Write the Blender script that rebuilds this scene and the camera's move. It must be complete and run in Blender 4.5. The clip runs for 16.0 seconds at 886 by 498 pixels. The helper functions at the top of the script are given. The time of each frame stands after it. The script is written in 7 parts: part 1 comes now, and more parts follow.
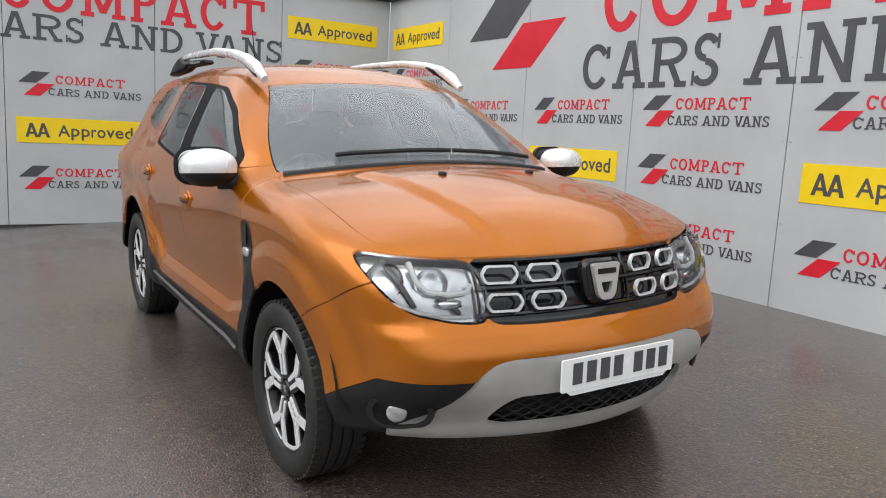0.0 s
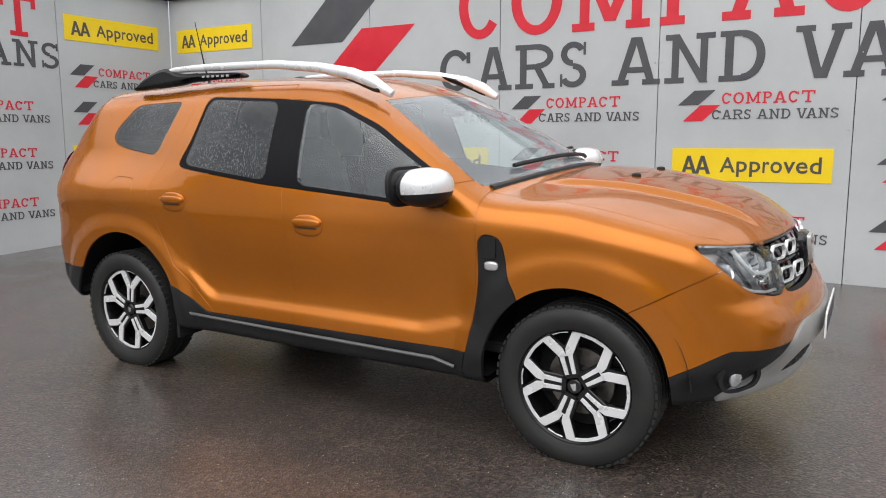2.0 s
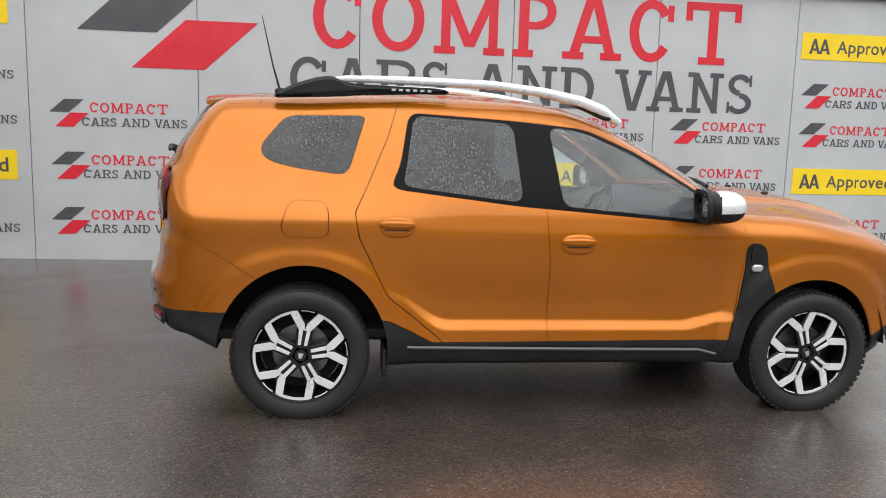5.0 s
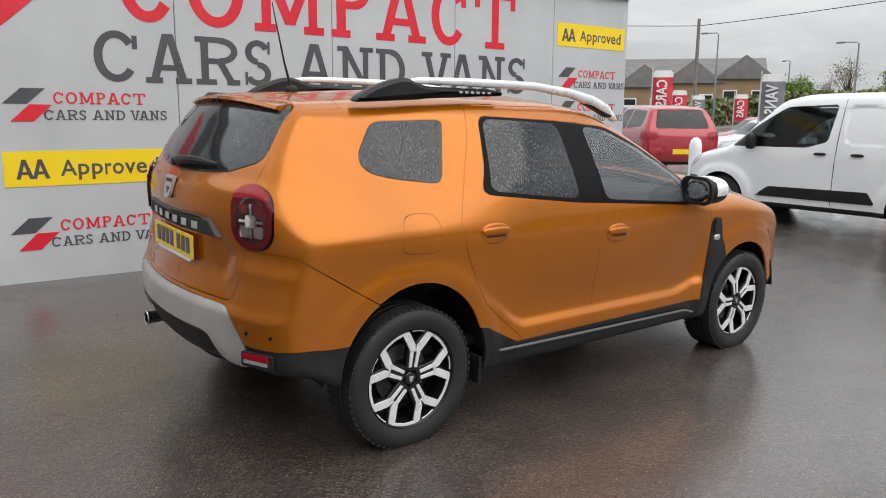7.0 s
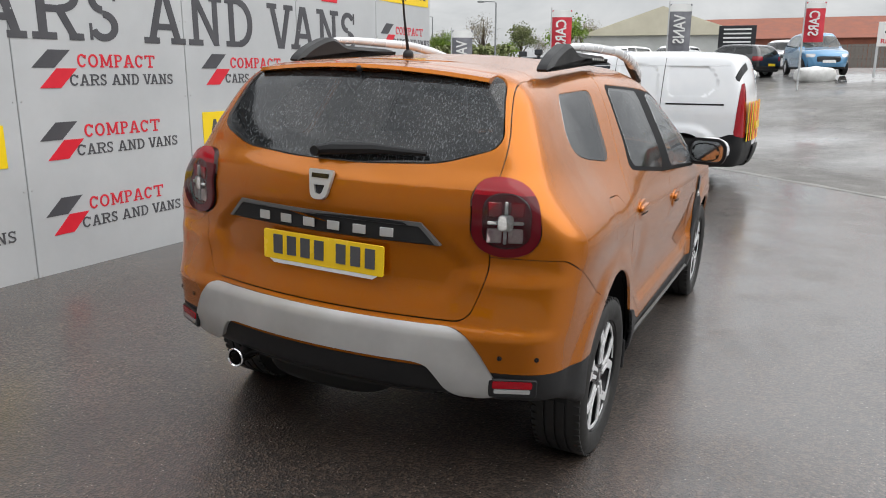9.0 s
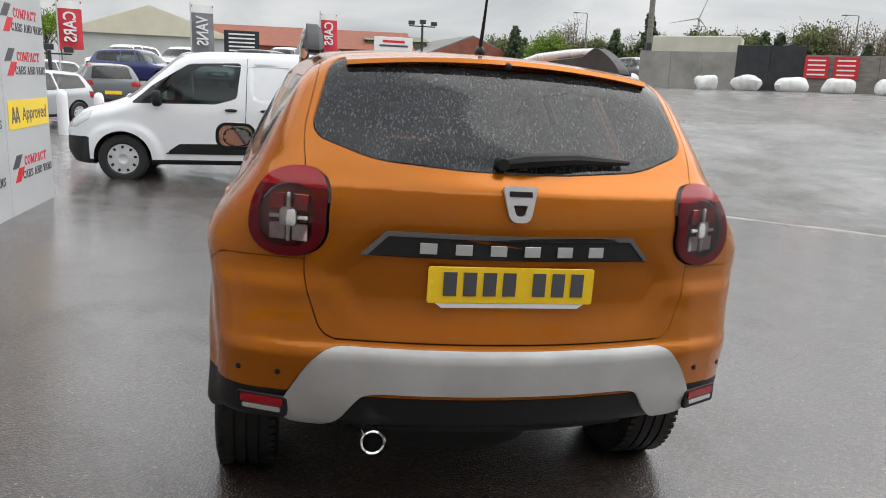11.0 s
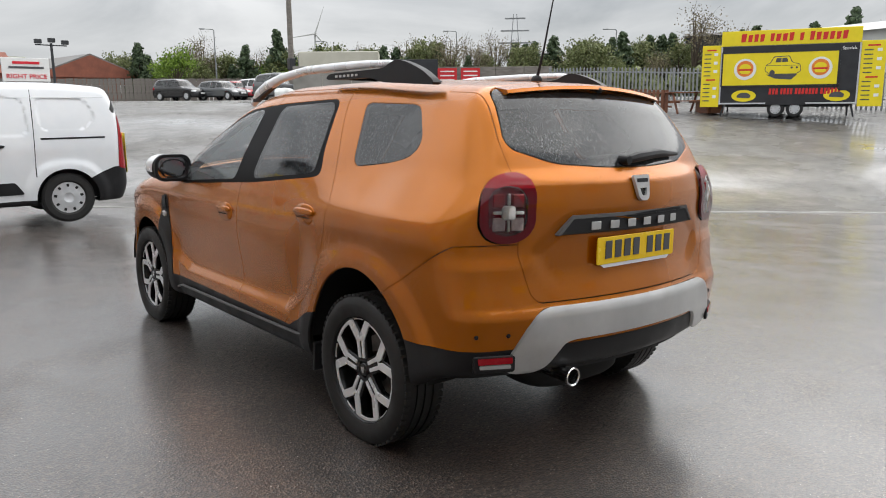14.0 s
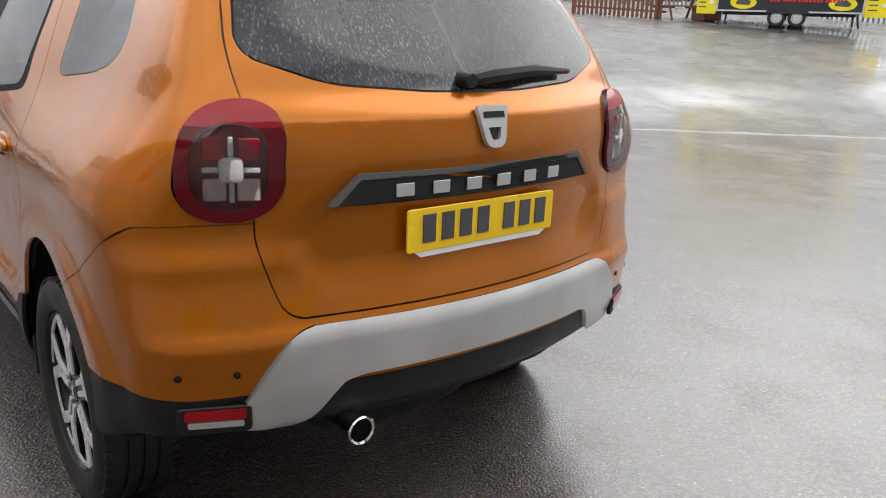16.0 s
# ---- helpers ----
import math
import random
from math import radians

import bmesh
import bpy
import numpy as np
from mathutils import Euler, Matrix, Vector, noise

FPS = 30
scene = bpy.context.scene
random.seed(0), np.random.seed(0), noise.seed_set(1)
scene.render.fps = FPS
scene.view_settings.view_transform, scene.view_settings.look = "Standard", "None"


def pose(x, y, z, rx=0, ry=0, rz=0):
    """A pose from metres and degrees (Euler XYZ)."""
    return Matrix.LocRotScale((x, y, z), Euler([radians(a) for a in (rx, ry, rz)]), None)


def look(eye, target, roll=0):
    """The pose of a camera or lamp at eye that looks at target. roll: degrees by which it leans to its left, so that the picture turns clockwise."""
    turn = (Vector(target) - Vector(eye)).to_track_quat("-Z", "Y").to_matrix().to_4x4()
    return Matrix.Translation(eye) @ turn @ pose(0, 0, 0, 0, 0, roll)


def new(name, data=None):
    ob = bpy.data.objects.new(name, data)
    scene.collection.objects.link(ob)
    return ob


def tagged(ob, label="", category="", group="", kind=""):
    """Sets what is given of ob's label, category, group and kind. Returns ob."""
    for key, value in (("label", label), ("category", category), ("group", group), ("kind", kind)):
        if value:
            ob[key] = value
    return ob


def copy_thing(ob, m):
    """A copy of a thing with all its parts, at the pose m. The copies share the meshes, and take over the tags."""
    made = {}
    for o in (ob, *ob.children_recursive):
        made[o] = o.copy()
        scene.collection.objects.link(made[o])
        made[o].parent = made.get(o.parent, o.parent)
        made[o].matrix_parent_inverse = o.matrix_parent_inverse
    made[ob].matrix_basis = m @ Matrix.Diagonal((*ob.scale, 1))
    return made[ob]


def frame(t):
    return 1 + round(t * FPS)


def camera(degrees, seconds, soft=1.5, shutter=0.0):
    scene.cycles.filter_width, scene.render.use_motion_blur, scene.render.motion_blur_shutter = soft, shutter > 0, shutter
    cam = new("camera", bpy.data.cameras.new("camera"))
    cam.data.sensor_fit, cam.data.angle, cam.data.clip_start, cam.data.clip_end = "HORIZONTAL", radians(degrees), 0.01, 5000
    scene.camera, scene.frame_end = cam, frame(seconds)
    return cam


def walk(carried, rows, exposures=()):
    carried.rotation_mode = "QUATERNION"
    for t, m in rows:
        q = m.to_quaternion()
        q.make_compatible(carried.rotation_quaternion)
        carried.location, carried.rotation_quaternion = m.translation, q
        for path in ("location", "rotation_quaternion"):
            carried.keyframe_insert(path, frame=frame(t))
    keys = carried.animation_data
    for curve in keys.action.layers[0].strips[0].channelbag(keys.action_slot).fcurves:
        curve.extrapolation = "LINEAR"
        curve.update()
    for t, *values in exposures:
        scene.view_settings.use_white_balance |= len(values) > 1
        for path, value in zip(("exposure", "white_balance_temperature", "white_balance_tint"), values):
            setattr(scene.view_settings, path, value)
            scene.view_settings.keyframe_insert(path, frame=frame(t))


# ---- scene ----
cam = camera(60.6, 16.0, soft=1.0)
# seconds, eye, target, roll
PATH = [
    (0, (3.953, -1.888, 1.274), (2.29, -0.818, 0.975), 3.0),
    (0.5, (3.631, -2.368, 1.26), (2.105, -1.109, 0.962), 2.1),
    (1, (3.226, -2.806, 1.262), (1.869, -1.366, 0.965), 1.3),
    (1.5, (2.814, -3.241, 1.263), (1.632, -1.654, 0.979), 0.6),
    (2, (2.343, -3.677, 1.274), (1.357, -1.96, 0.991), -0.1),
    (2.5, (1.847, -4.054, 1.28), (1.083, -2.227, 1.0), -0.3),
    (3, (1.253, -4.32, 1.298), (0.653, -2.432, 1.023), -0.6),
    (3.5, (0.667, -4.513, 1.33), (0.282, -2.568, 1.068), -0.3),
    (4, (0.036, -4.562, 1.335), (-0.146, -2.589, 1.066), 0.3),
    (4.2, (-0.214, -4.589, 1.325), (-0.296, -2.608, 1.057), 0.7),
    (6.3, (-2.584, -4.095, 1.469), (-1.685, -2.337, 1.15), 1.1),
    (6.5, (-2.793, -3.98, 1.489), (-1.779, -2.288, 1.161), 1.0),
    (7, (-3.254, -3.599, 1.51), (-2.05, -2.04, 1.162), 0.4),
    (7.5, (-3.676, -3.166, 1.536), (-2.297, -1.765, 1.167), 0.3),
    (8, (-4.012, -2.671, 1.532), (-2.497, -1.423, 1.145), 0.2),
    (8.5, (-4.246, -2.112, 1.544), (-2.601, -1.053, 1.127), 0.3),
    (8.7, (-4.316, -1.911, 1.576), (-2.631, -0.927, 1.139), 0.2),
    (10.8, (-4.25, 0.434, 1.517), (-2.319, 0.148, 1.082), 2.1),
    (11, (-4.224, 0.642, 1.519), (-2.314, 0.23, 1.091), 2.1),
    (11.5, (-4.044, 1.15, 1.481), (-2.212, 0.464, 1.068), 2.2),
    (12, (-3.976, 1.577, 1.479), (-2.214, 0.722, 1.075), 1.7),
    (12.5, (-3.915, 1.967, 1.483), (-2.236, 0.956, 1.088), 1.5),
    (13, (-3.869, 2.247, 1.491), (-2.254, 1.132, 1.111), 0.9),
    (13.5, (-3.948, 2.501, 1.512), (-2.396, 1.296, 1.139), 0.2),
    (14, (-4.019, 2.595, 1.53), (-2.5, 1.35, 1.151), -0.5),
    (14.5, (-4.008, 2.477, 1.522), (-2.52, 1.205, 1.112), -0.9),
    (15, (-3.934, 2.103, 1.513), (-2.472, 0.819, 1.052), -0.6),
    (15.5, (-3.742, 1.693, 1.499), (-2.293, 0.431, 0.944), -0.0),
    (16, (-3.524, 1.302, 1.477), (-2.067, 0.079, 0.857), 1.3),
]
E0 = [(0, 0.52), (4.0, 0.52), (7, 0.42), (8, 0.46), (11, 0.54), (14.2, 0.55), (15.3, 0.60), (16, 0.76)]
walk(cam, [(t, look(eye, target, roll)) for t, eye, target, roll in PATH], E0)

# ---- sky and light ----
world = bpy.data.worlds.new("overcast_sky")
scene.world = world
world.use_nodes = True
wn, wl = world.node_tree.nodes, world.node_tree.links
wn.clear()
w_out = wn.new("ShaderNodeOutputWorld")
w_bg = wn.new("ShaderNodeBackground")
sky = wn.new("ShaderNodeTexSky")
sky.sky_type, sky.sun_disc, sky.sun_elevation, sky.sun_rotation = "NISHITA", False, radians(52), radians(187)
w_co = wn.new("ShaderNodeTexCoord")
w_map = wn.new("ShaderNodeMapping")
w_map.inputs["Scale"].default_value = (1.0, 1.0, 3.2)
w_no = wn.new("ShaderNodeTexNoise")
w_no.inputs["Scale"].default_value, w_no.inputs["Detail"].default_value, w_no.inputs["Roughness"].default_value = 2.6, 7.0, 0.56
w_no.inputs["Distortion"].default_value = 0.6
w_ramp = wn.new("ShaderNodeValToRGB")
w_ramp.color_ramp.elements[0].position, w_ramp.color_ramp.elements[0].color = 0.30, (4.6, 4.9, 5.2, 1)
w_ramp.color_ramp.elements[1].position, w_ramp.color_ramp.elements[1].color = 0.68, (10.2, 10.3, 10.4, 1)
w_mix = wn.new("ShaderNodeMix")
w_mix.data_type = "RGBA"
w_mix.inputs["Factor"].default_value = 0.93
wl.new(w_co.outputs["Generated"], w_map.inputs["Vector"])
wl.new(w_map.outputs["Vector"], w_no.inputs["Vector"])
wl.new(w_no.outputs["Fac"], w_ramp.inputs["Fac"])
wl.new(sky.outputs["Color"], w_mix.inputs["A"])
wl.new(w_ramp.outputs["Color"], w_mix.inputs["B"])
wl.new(w_mix.outputs["Result"], w_bg.inputs["Color"])
wl.new(w_bg.outputs["Background"], w_out.inputs["Surface"])
w_sep = wn.new("ShaderNodeSeparateXYZ")
w_lift = wn.new("ShaderNodeMapRange")
w_lift.inputs["From Min"].default_value, w_lift.inputs["From Max"].default_value = 0.10, 0.50
w_lift.inputs["To Min"].default_value, w_lift.inputs["To Max"].default_value = 0.056, 0.138
w_map.inputs["Location"].default_value = (0.37, 0.81, 0.0)
wl.new(w_co.outputs["Generated"], w_sep.inputs["Vector"])
wl.new(w_sep.outputs["Z"], w_lift.inputs["Value"])
wl.new(w_lift.outputs["Result"], w_bg.inputs["Strength"])
sun = new("sun", bpy.data.lights.new("sun", "SUN"))
sun.data.energy, sun.data.angle, sun.data.color = 1.3, radians(75), (1.0, 0.97, 0.93)
sun.matrix_world = look((0, 0, 0), (-0.10, 0.80, -1.05))


# ---- materials ----
def material(name, color, rough=0.5, metal=0.0, coat=0.0, spec=0.5):
    m = bpy.data.materials.new(name)
    m.use_nodes = True
    b = m.node_tree.nodes["Principled BSDF"]
    b.inputs["Base Color"].default_value = (*color, 1)
    b.inputs["Roughness"].default_value = rough
    b.inputs["Metallic"].default_value = metal
    b.inputs["Coat Weight"].default_value = coat
    b.inputs["Coat Roughness"].default_value = 0.03
    b.inputs["Specular IOR Level"].default_value = spec
    return m


def shader(m):
    return m.node_tree.nodes["Principled BSDF"]


def add_node(m, kind, **values):
    n = m.node_tree.nodes.new(kind)
    for k, v in values.items():
        n.inputs[k.replace("_", " ")].default_value = v
    return n


def noise_of(m, scale, detail=4.0, rough=0.55, vec=(1, 1, 1), kind="ShaderNodeTexNoise"):
    co = add_node(m, "ShaderNodeTexCoord")
    mp = add_node(m, "ShaderNodeMapping", Scale=vec)
    n = add_node(m, kind, Scale=scale)
    if kind == "ShaderNodeTexNoise":
        n.inputs["Detail"].default_value, n.inputs["Roughness"].default_value = detail, rough
    m.node_tree.links.new(co.outputs["Object"], mp.inputs["Vector"])
    m.node_tree.links.new(mp.outputs["Vector"], n.inputs["Vector"])
    return n


def ramp_of(m, socket, stops):
    r = add_node(m, "ShaderNodeValToRGB")
    e = r.color_ramp.elements
    while len(e) < len(stops):
        e.new(0.5)
    for el, (p, c) in zip(e, stops):
        el.position = p
        el.color = (c, c, c, 1) if isinstance(c, (int, float)) else (*c, 1)
    m.node_tree.links.new(socket, r.inputs["Fac"])
    return r.outputs["Color"]


def bump(m, socket, strength, distance, target="Normal", chain=None):
    b = add_node(m, "ShaderNodeBump", Strength=strength, Distance=distance)
    m.node_tree.links.new(socket, b.inputs["Height"])
    if chain is not None:
        m.node_tree.links.new(chain, b.inputs["Normal"])
    m.node_tree.links.new(b.outputs["Normal"], shader(m).inputs[target])
    return b.outputs["Normal"]


def mottled(name, dark, light, scale, rough=(0.4, 0.6), metal=0.0, bump_size=0.0, fine=None, coat=0.0, vec=(1, 1, 1)):
    m = material(name, light, rough[1], metal, coat)
    n = noise_of(m, scale, 5.0, 0.6, vec)
    c = ramp_of(m, n.outputs["Fac"], [(0.32, dark), (0.68, light)])
    m.node_tree.links.new(c, shader(m).inputs["Base Color"])
    r = ramp_of(m, n.outputs["Fac"], [(0.35, rough[0]), (0.65, rough[1])])
    m.node_tree.links.new(r, shader(m).inputs["Roughness"])
    if bump_size:
        f = noise_of(m, fine or scale * 12, 4.0, 0.6, vec)
        bump(m, f.outputs["Fac"], 0.6, bump_size)
    return m


def drops(m, scale, size, strength=0.5, target="Normal", chain=None):
    """Rain beads: raised round dots of uneven size."""
    v = noise_of(m, scale, kind="ShaderNodeTexVoronoi")
    c = ramp_of(m, v.outputs["Distance"], [(0.0, 1.0), (0.22, 0.55), (0.30, 0.0)])
    n = noise_of(m, scale * 0.13, 3.0)
    k = ramp_of(m, n.outputs["Fac"], [(0.42, 0.0), (0.60, 1.0)])
    x = add_node(m, "ShaderNodeMath")
    x.operation = "MULTIPLY"
    m.node_tree.links.new(c, x.inputs[0])
    m.node_tree.links.new(k, x.inputs[1])
    return bump(m, x.outputs["Value"], strength, size, target, chain)


PAINT = material("orange_paint", (0.44, 0.128, 0.0005), 0.27, 0.58, 0.62, 0.2)
_n = noise_of(PAINT, 1.7, 3.0)
PAINT.node_tree.links.new(ramp_of(PAINT, _n.outputs["Fac"], [(0.3, (0.41, 0.117, 0.0004)), (0.7, (0.47, 0.136, 0.0006))]), shader(PAINT).inputs["Base Color"])
drops(PAINT, 105, 0.0022, 0.55, "Coat Normal")
shader(PAINT).inputs["Coat IOR"].default_value = 1.5
BLACK = mottled("black_plastic", (0.008, 0.008, 0.009), (0.017, 0.017, 0.018), 6, (0.40, 0.58), bump_size=0.0006, fine=260)
shader(BLACK).inputs["Specular IOR Level"].default_value = 0.32
GLOSS = material("gloss_black", (0.008, 0.008, 0.009), 0.08)
TRIM = material("black_window_trim", (0.004, 0.004, 0.005), 0.55, spec=0.12)
# Near-black: shade painted into hollows, slots and wheel backs; also plain dark parts.
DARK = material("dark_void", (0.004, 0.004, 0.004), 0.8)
SATIN = mottled("satin_silver", (0.50, 0.50, 0.49), (0.60, 0.60, 0.59), 5, (0.30, 0.42), metal=0.55)
SILVERW = mottled("bright_silver", (0.70, 0.71, 0.72), (0.80, 0.81, 0.82), 5, (0.22, 0.34), metal=0.3, coat=0.6)
CHROME = material("chrome", (0.83, 0.83, 0.84), 0.08, 1.0)
ALLOY = mottled("machined_alloy", (0.70, 0.70, 0.71), (0.80, 0.80, 0.81), 8, (0.25, 0.36), metal=0.25)
RIMBLACK = material("black_alloy", (0.010, 0.010, 0.011), 0.25, 0.3)
DISC = mottled("brake_disc", (0.16, 0.14, 0.13), (0.26, 0.24, 0.22), 30, (0.3, 0.5), metal=0.8)
RUBBER = mottled("tyre_rubber", (0.008, 0.008, 0.008), (0.017, 0.016, 0.015), 9, (0.5, 0.75), bump_size=0.0008, fine=120)
WHITE = mottled("white_paint", (0.74, 0.76, 0.78), (0.82, 0.83, 0.84), 2.0, (0.12, 0.2), coat=0.6)
RED_LENS = material("red_lens", (0.36, 0.004, 0.012), 0.08)
shader(RED_LENS).inputs["Transmission Weight"].default_value = 0.25
DARK_RED = material("smoked_red_lens", (0.095, 0.002, 0.006), 0.06, spec=0.35)
SMOKE = material("smoked_lens", (0.12, 0.006, 0.012), 0.06, spec=0.3)
PINK = mottled("pale_lens", (0.46, 0.32, 0.32), (0.68, 0.56, 0.55), 60, (0.12, 0.25))
ICE = mottled("frosted_lamp", (0.52, 0.50, 0.48), (0.78, 0.77, 0.75), 50, (0.15, 0.3))
CLEAR = material("clear_lens", (0.55, 0.55, 0.55), 0.10, 0.6)
HEADLINER = mottled("pale_headliner", (0.26, 0.26, 0.25), (0.32, 0.32, 0.31), 30, (0.8, 0.95))
SEAT = mottled("grey_fabric", (0.03, 0.03, 0.032), (0.06, 0.06, 0.062), 40, (0.7, 0.9))


def glass(name, tint, streak, haze=0.0):
    """Wet car glass: a thin tinted pane with streaks of rain running down, over an even pale haze."""
    m = bpy.data.materials.new(name)
    m.use_nodes = True
    nt = m.node_tree
    nt.nodes.remove(nt.nodes["Principled BSDF"])
    out = nt.nodes["Material Output"]
    tr = add_node(m, "ShaderNodeBsdfTransparent", Color=(*tint, 1))
    gl = add_node(m, "ShaderNodeBsdfGlossy", Color=(1, 1, 1, 1), Roughness=0.02)
    df = add_node(m, "ShaderNodeBsdfDiffuse", Color=(0.62, 0.66, 0.70, 1))
    fr = add_node(m, "ShaderNodeFresnel", IOR=1.5)
    a = add_node(m, "ShaderNodeMixShader")
    b = add_node(m, "ShaderNodeMixShader")
    n = noise_of(m, 11, 5.0, 0.65, (15, 15, 0.7))
    n2 = noise_of(m, 2.2, 3.0)
    k = ramp_of(m, n.outputs["Fac"], [(0.50, haze), (0.66, streak)])
    k2 = ramp_of(m, n2.outputs["Fac"], [(0.30, 0.7), (0.6, 1.0)])
    x = add_node(m, "ShaderNodeMath")
    x.operation = "MULTIPLY"
    nt.links.new(k, x.inputs[0])
    nt.links.new(k2, x.inputs[1])
    bm_ = add_node(m, "ShaderNodeBump", Strength=0.05, Distance=0.002)
    nt.links.new(n.outputs["Fac"], bm_.inputs["Height"])
    nt.links.new(bm_.outputs["Normal"], gl.inputs["Normal"])
    nt.links.new(fr.outputs["Fac"], a.inputs["Fac"])
    nt.links.new(tr.outputs["BSDF"], a.inputs[1])
    nt.links.new(gl.outputs["BSDF"], a.inputs[2])
    nt.links.new(x.outputs["Value"], b.inputs["Fac"])
    nt.links.new(a.outputs["Shader"], b.inputs[1])
    nt.links.new(df.outputs["BSDF"], b.inputs[2])
    nt.links.new(b.outputs["Shader"], out.inputs["Surface"])
    return m


GLASS = glass("wet_clear_glass", (0.84, 0.92, 0.90), 0.22, 0.11)
PRIVACY = glass("wet_privacy_glass", (0.12, 0.13, 0.14), 0.16, 0.008)
TINTED = glass("wet_rear_glass", (0.12, 0.13, 0.14), 0.17, 0.012)
# The high haze puts pale sky reflection, with fogging, into the pane's colour.
SCREEN = glass("wet_windscreen_glass", (0.72, 0.82, 0.79), 0.27, 0.21)
LAMPGLASS = glass("lamp_glass", (0.93, 0.95, 0.96), 0.0)
LAMPBACK = mottled("lamp_bowl", (0.42, 0.43, 0.44), (0.75, 0.76, 0.77), 22, (0.10, 0.22), metal=0.7)
FARGLASS = glass("car_glass", (0.25, 0.32, 0.31), 0.0)


# ---- geometry helpers: every shape is a pair of vertices and faces ----
def curve(pts):
    """A smooth curve through a few points, flat where they turn."""
    x = np.array([p[0] for p in pts], float)
    y = np.array([p[1] for p in pts], float)
    h, d = np.diff(x), np.diff(y) / np.diff(x)
    s = np.zeros_like(x)
    s[0], s[-1] = d[0], d[-1]
    for i in range(1, len(x) - 1):
        if d[i - 1] * d[i] > 0:
            a, b = 2 * h[i] + h[i - 1], h[i] + 2 * h[i - 1]
            s[i] = (a + b) / (a / d[i - 1] + b / d[i])

    def at(q):
        q = np.clip(q, x[0], x[-1])
        i = np.clip(np.searchsorted(x, q) - 1, 0, len(x) - 2)
        t = (q - x[i]) / h[i]
        return (y[i] * (1 + 2 * t) * (1 - t) ** 2 + s[i] * h[i] * t * (1 - t) ** 2
                + y[i + 1] * t * t * (3 - 2 * t) + s[i + 1] * h[i] * t * t * (t - 1))
    return at


def smax(a, b, k):
    h = np.maximum(k - np.abs(a - b), 0) / k
    return np.maximum(a, b) + h * h * k / 4


def step(a, b, x):
    t = np.clip((x - a) / (b - a), 0, 1)
    return t * t * (3 - 2 * t)


def soften(poly, times=2, r=0.028):
    """Round a polygon's corners by cutting them, by a length that halves each time."""
    p = np.array(poly, float)
    for _ in range(times + 1):
        q = np.roll(p, -1, 0)
        d = np.linalg.norm(q - p, axis=1)[:, None]
        c = np.minimum(r, 0.30 * d) / (d + 1e-9)
        p = np.stack([p * (1 - c) + q * c, p * c + q * (1 - c)], 1).reshape(-1, 2)
        r *= 0.42
    return p


def sd_poly(px, py, poly):
    """Signed distance to a polygon, negative inside."""
    p = np.asarray(poly, float)
    d = np.full(px.shape, 1e9)
    inside = np.zeros(px.shape, bool)
    for (ax, ay), (bx, by) in zip(p, np.roll(p, -1, 0)):
        ex, ey = bx - ax, by - ay
        wx, wy = px - ax, py - ay
        t = np.clip((wx * ex + wy * ey) / (ex * ex + ey * ey + 1e-12), 0, 1)
        d = np.minimum(d, np.hypot(wx - ex * t, wy - ey * t))
        if by != ay:
            inside ^= ((ay > py) != (by > py)) & (px < ax + (py - ay) * ex / (by - ay))
    return np.where(inside, -d, d)


def make_mesh(name, v, f, smooth=True, normals=None):
    me = bpy.data.meshes.new(name)
    v = np.asarray(v, float)
    if isinstance(f, np.ndarray):
        f = f.tolist()
    me.from_pydata(v.tolist(), [], f)
    me.update()
    if smooth:
        me.polygons.foreach_set("use_smooth", [True] * len(me.polygons))
        if normals is None:
            me.set_sharp_from_angle(angle=radians(35))
        else:
            me.normals_split_custom_set_from_vertices(np.asarray(normals).tolist())
    return me


def piece(name, geo, mat, parent=None, label="", smooth=True, at=None, normals=None):
    """One mesh object of a shape, under a thing or on its own."""
    me = make_mesh(name, geo[0], geo[1], smooth, normals)
    me.materials.append(mat)
    ob = new(name, me)
    if parent is not None:
        ob.parent = parent
    if at is not None:
        ob.matrix_basis = at
    if label:
        tagged(ob, label)
    return ob


def thing(name, at, label, category, group="", kind=""):
    ob = new(name)
    ob.empty_display_size = 0.2
    ob.matrix_basis = at
    return tagged(ob, label, category, group, kind)


def join(*geos):
    v, f, n = [], [], 0
    for gv, gf in geos:
        gv = np.asarray(gv, float)
        v.append(gv)
        f += [[i + n for i in q] for q in gf]
        n += len(gv)
    return np.concatenate(v), f


def moved(geo, m):
    v = np.asarray(geo[0], float)
    a = np.array(m)
    return v @ a[:3, :3].T + a[:3, 3], geo[1]


def scaled(geo, sx, sy, sz):
    f = geo[1]
    if sx * sy * sz < 0:
        f = [list(q)[::-1] for q in f]
    return np.asarray(geo[0], float) * np.array((sx, sy, sz)), f


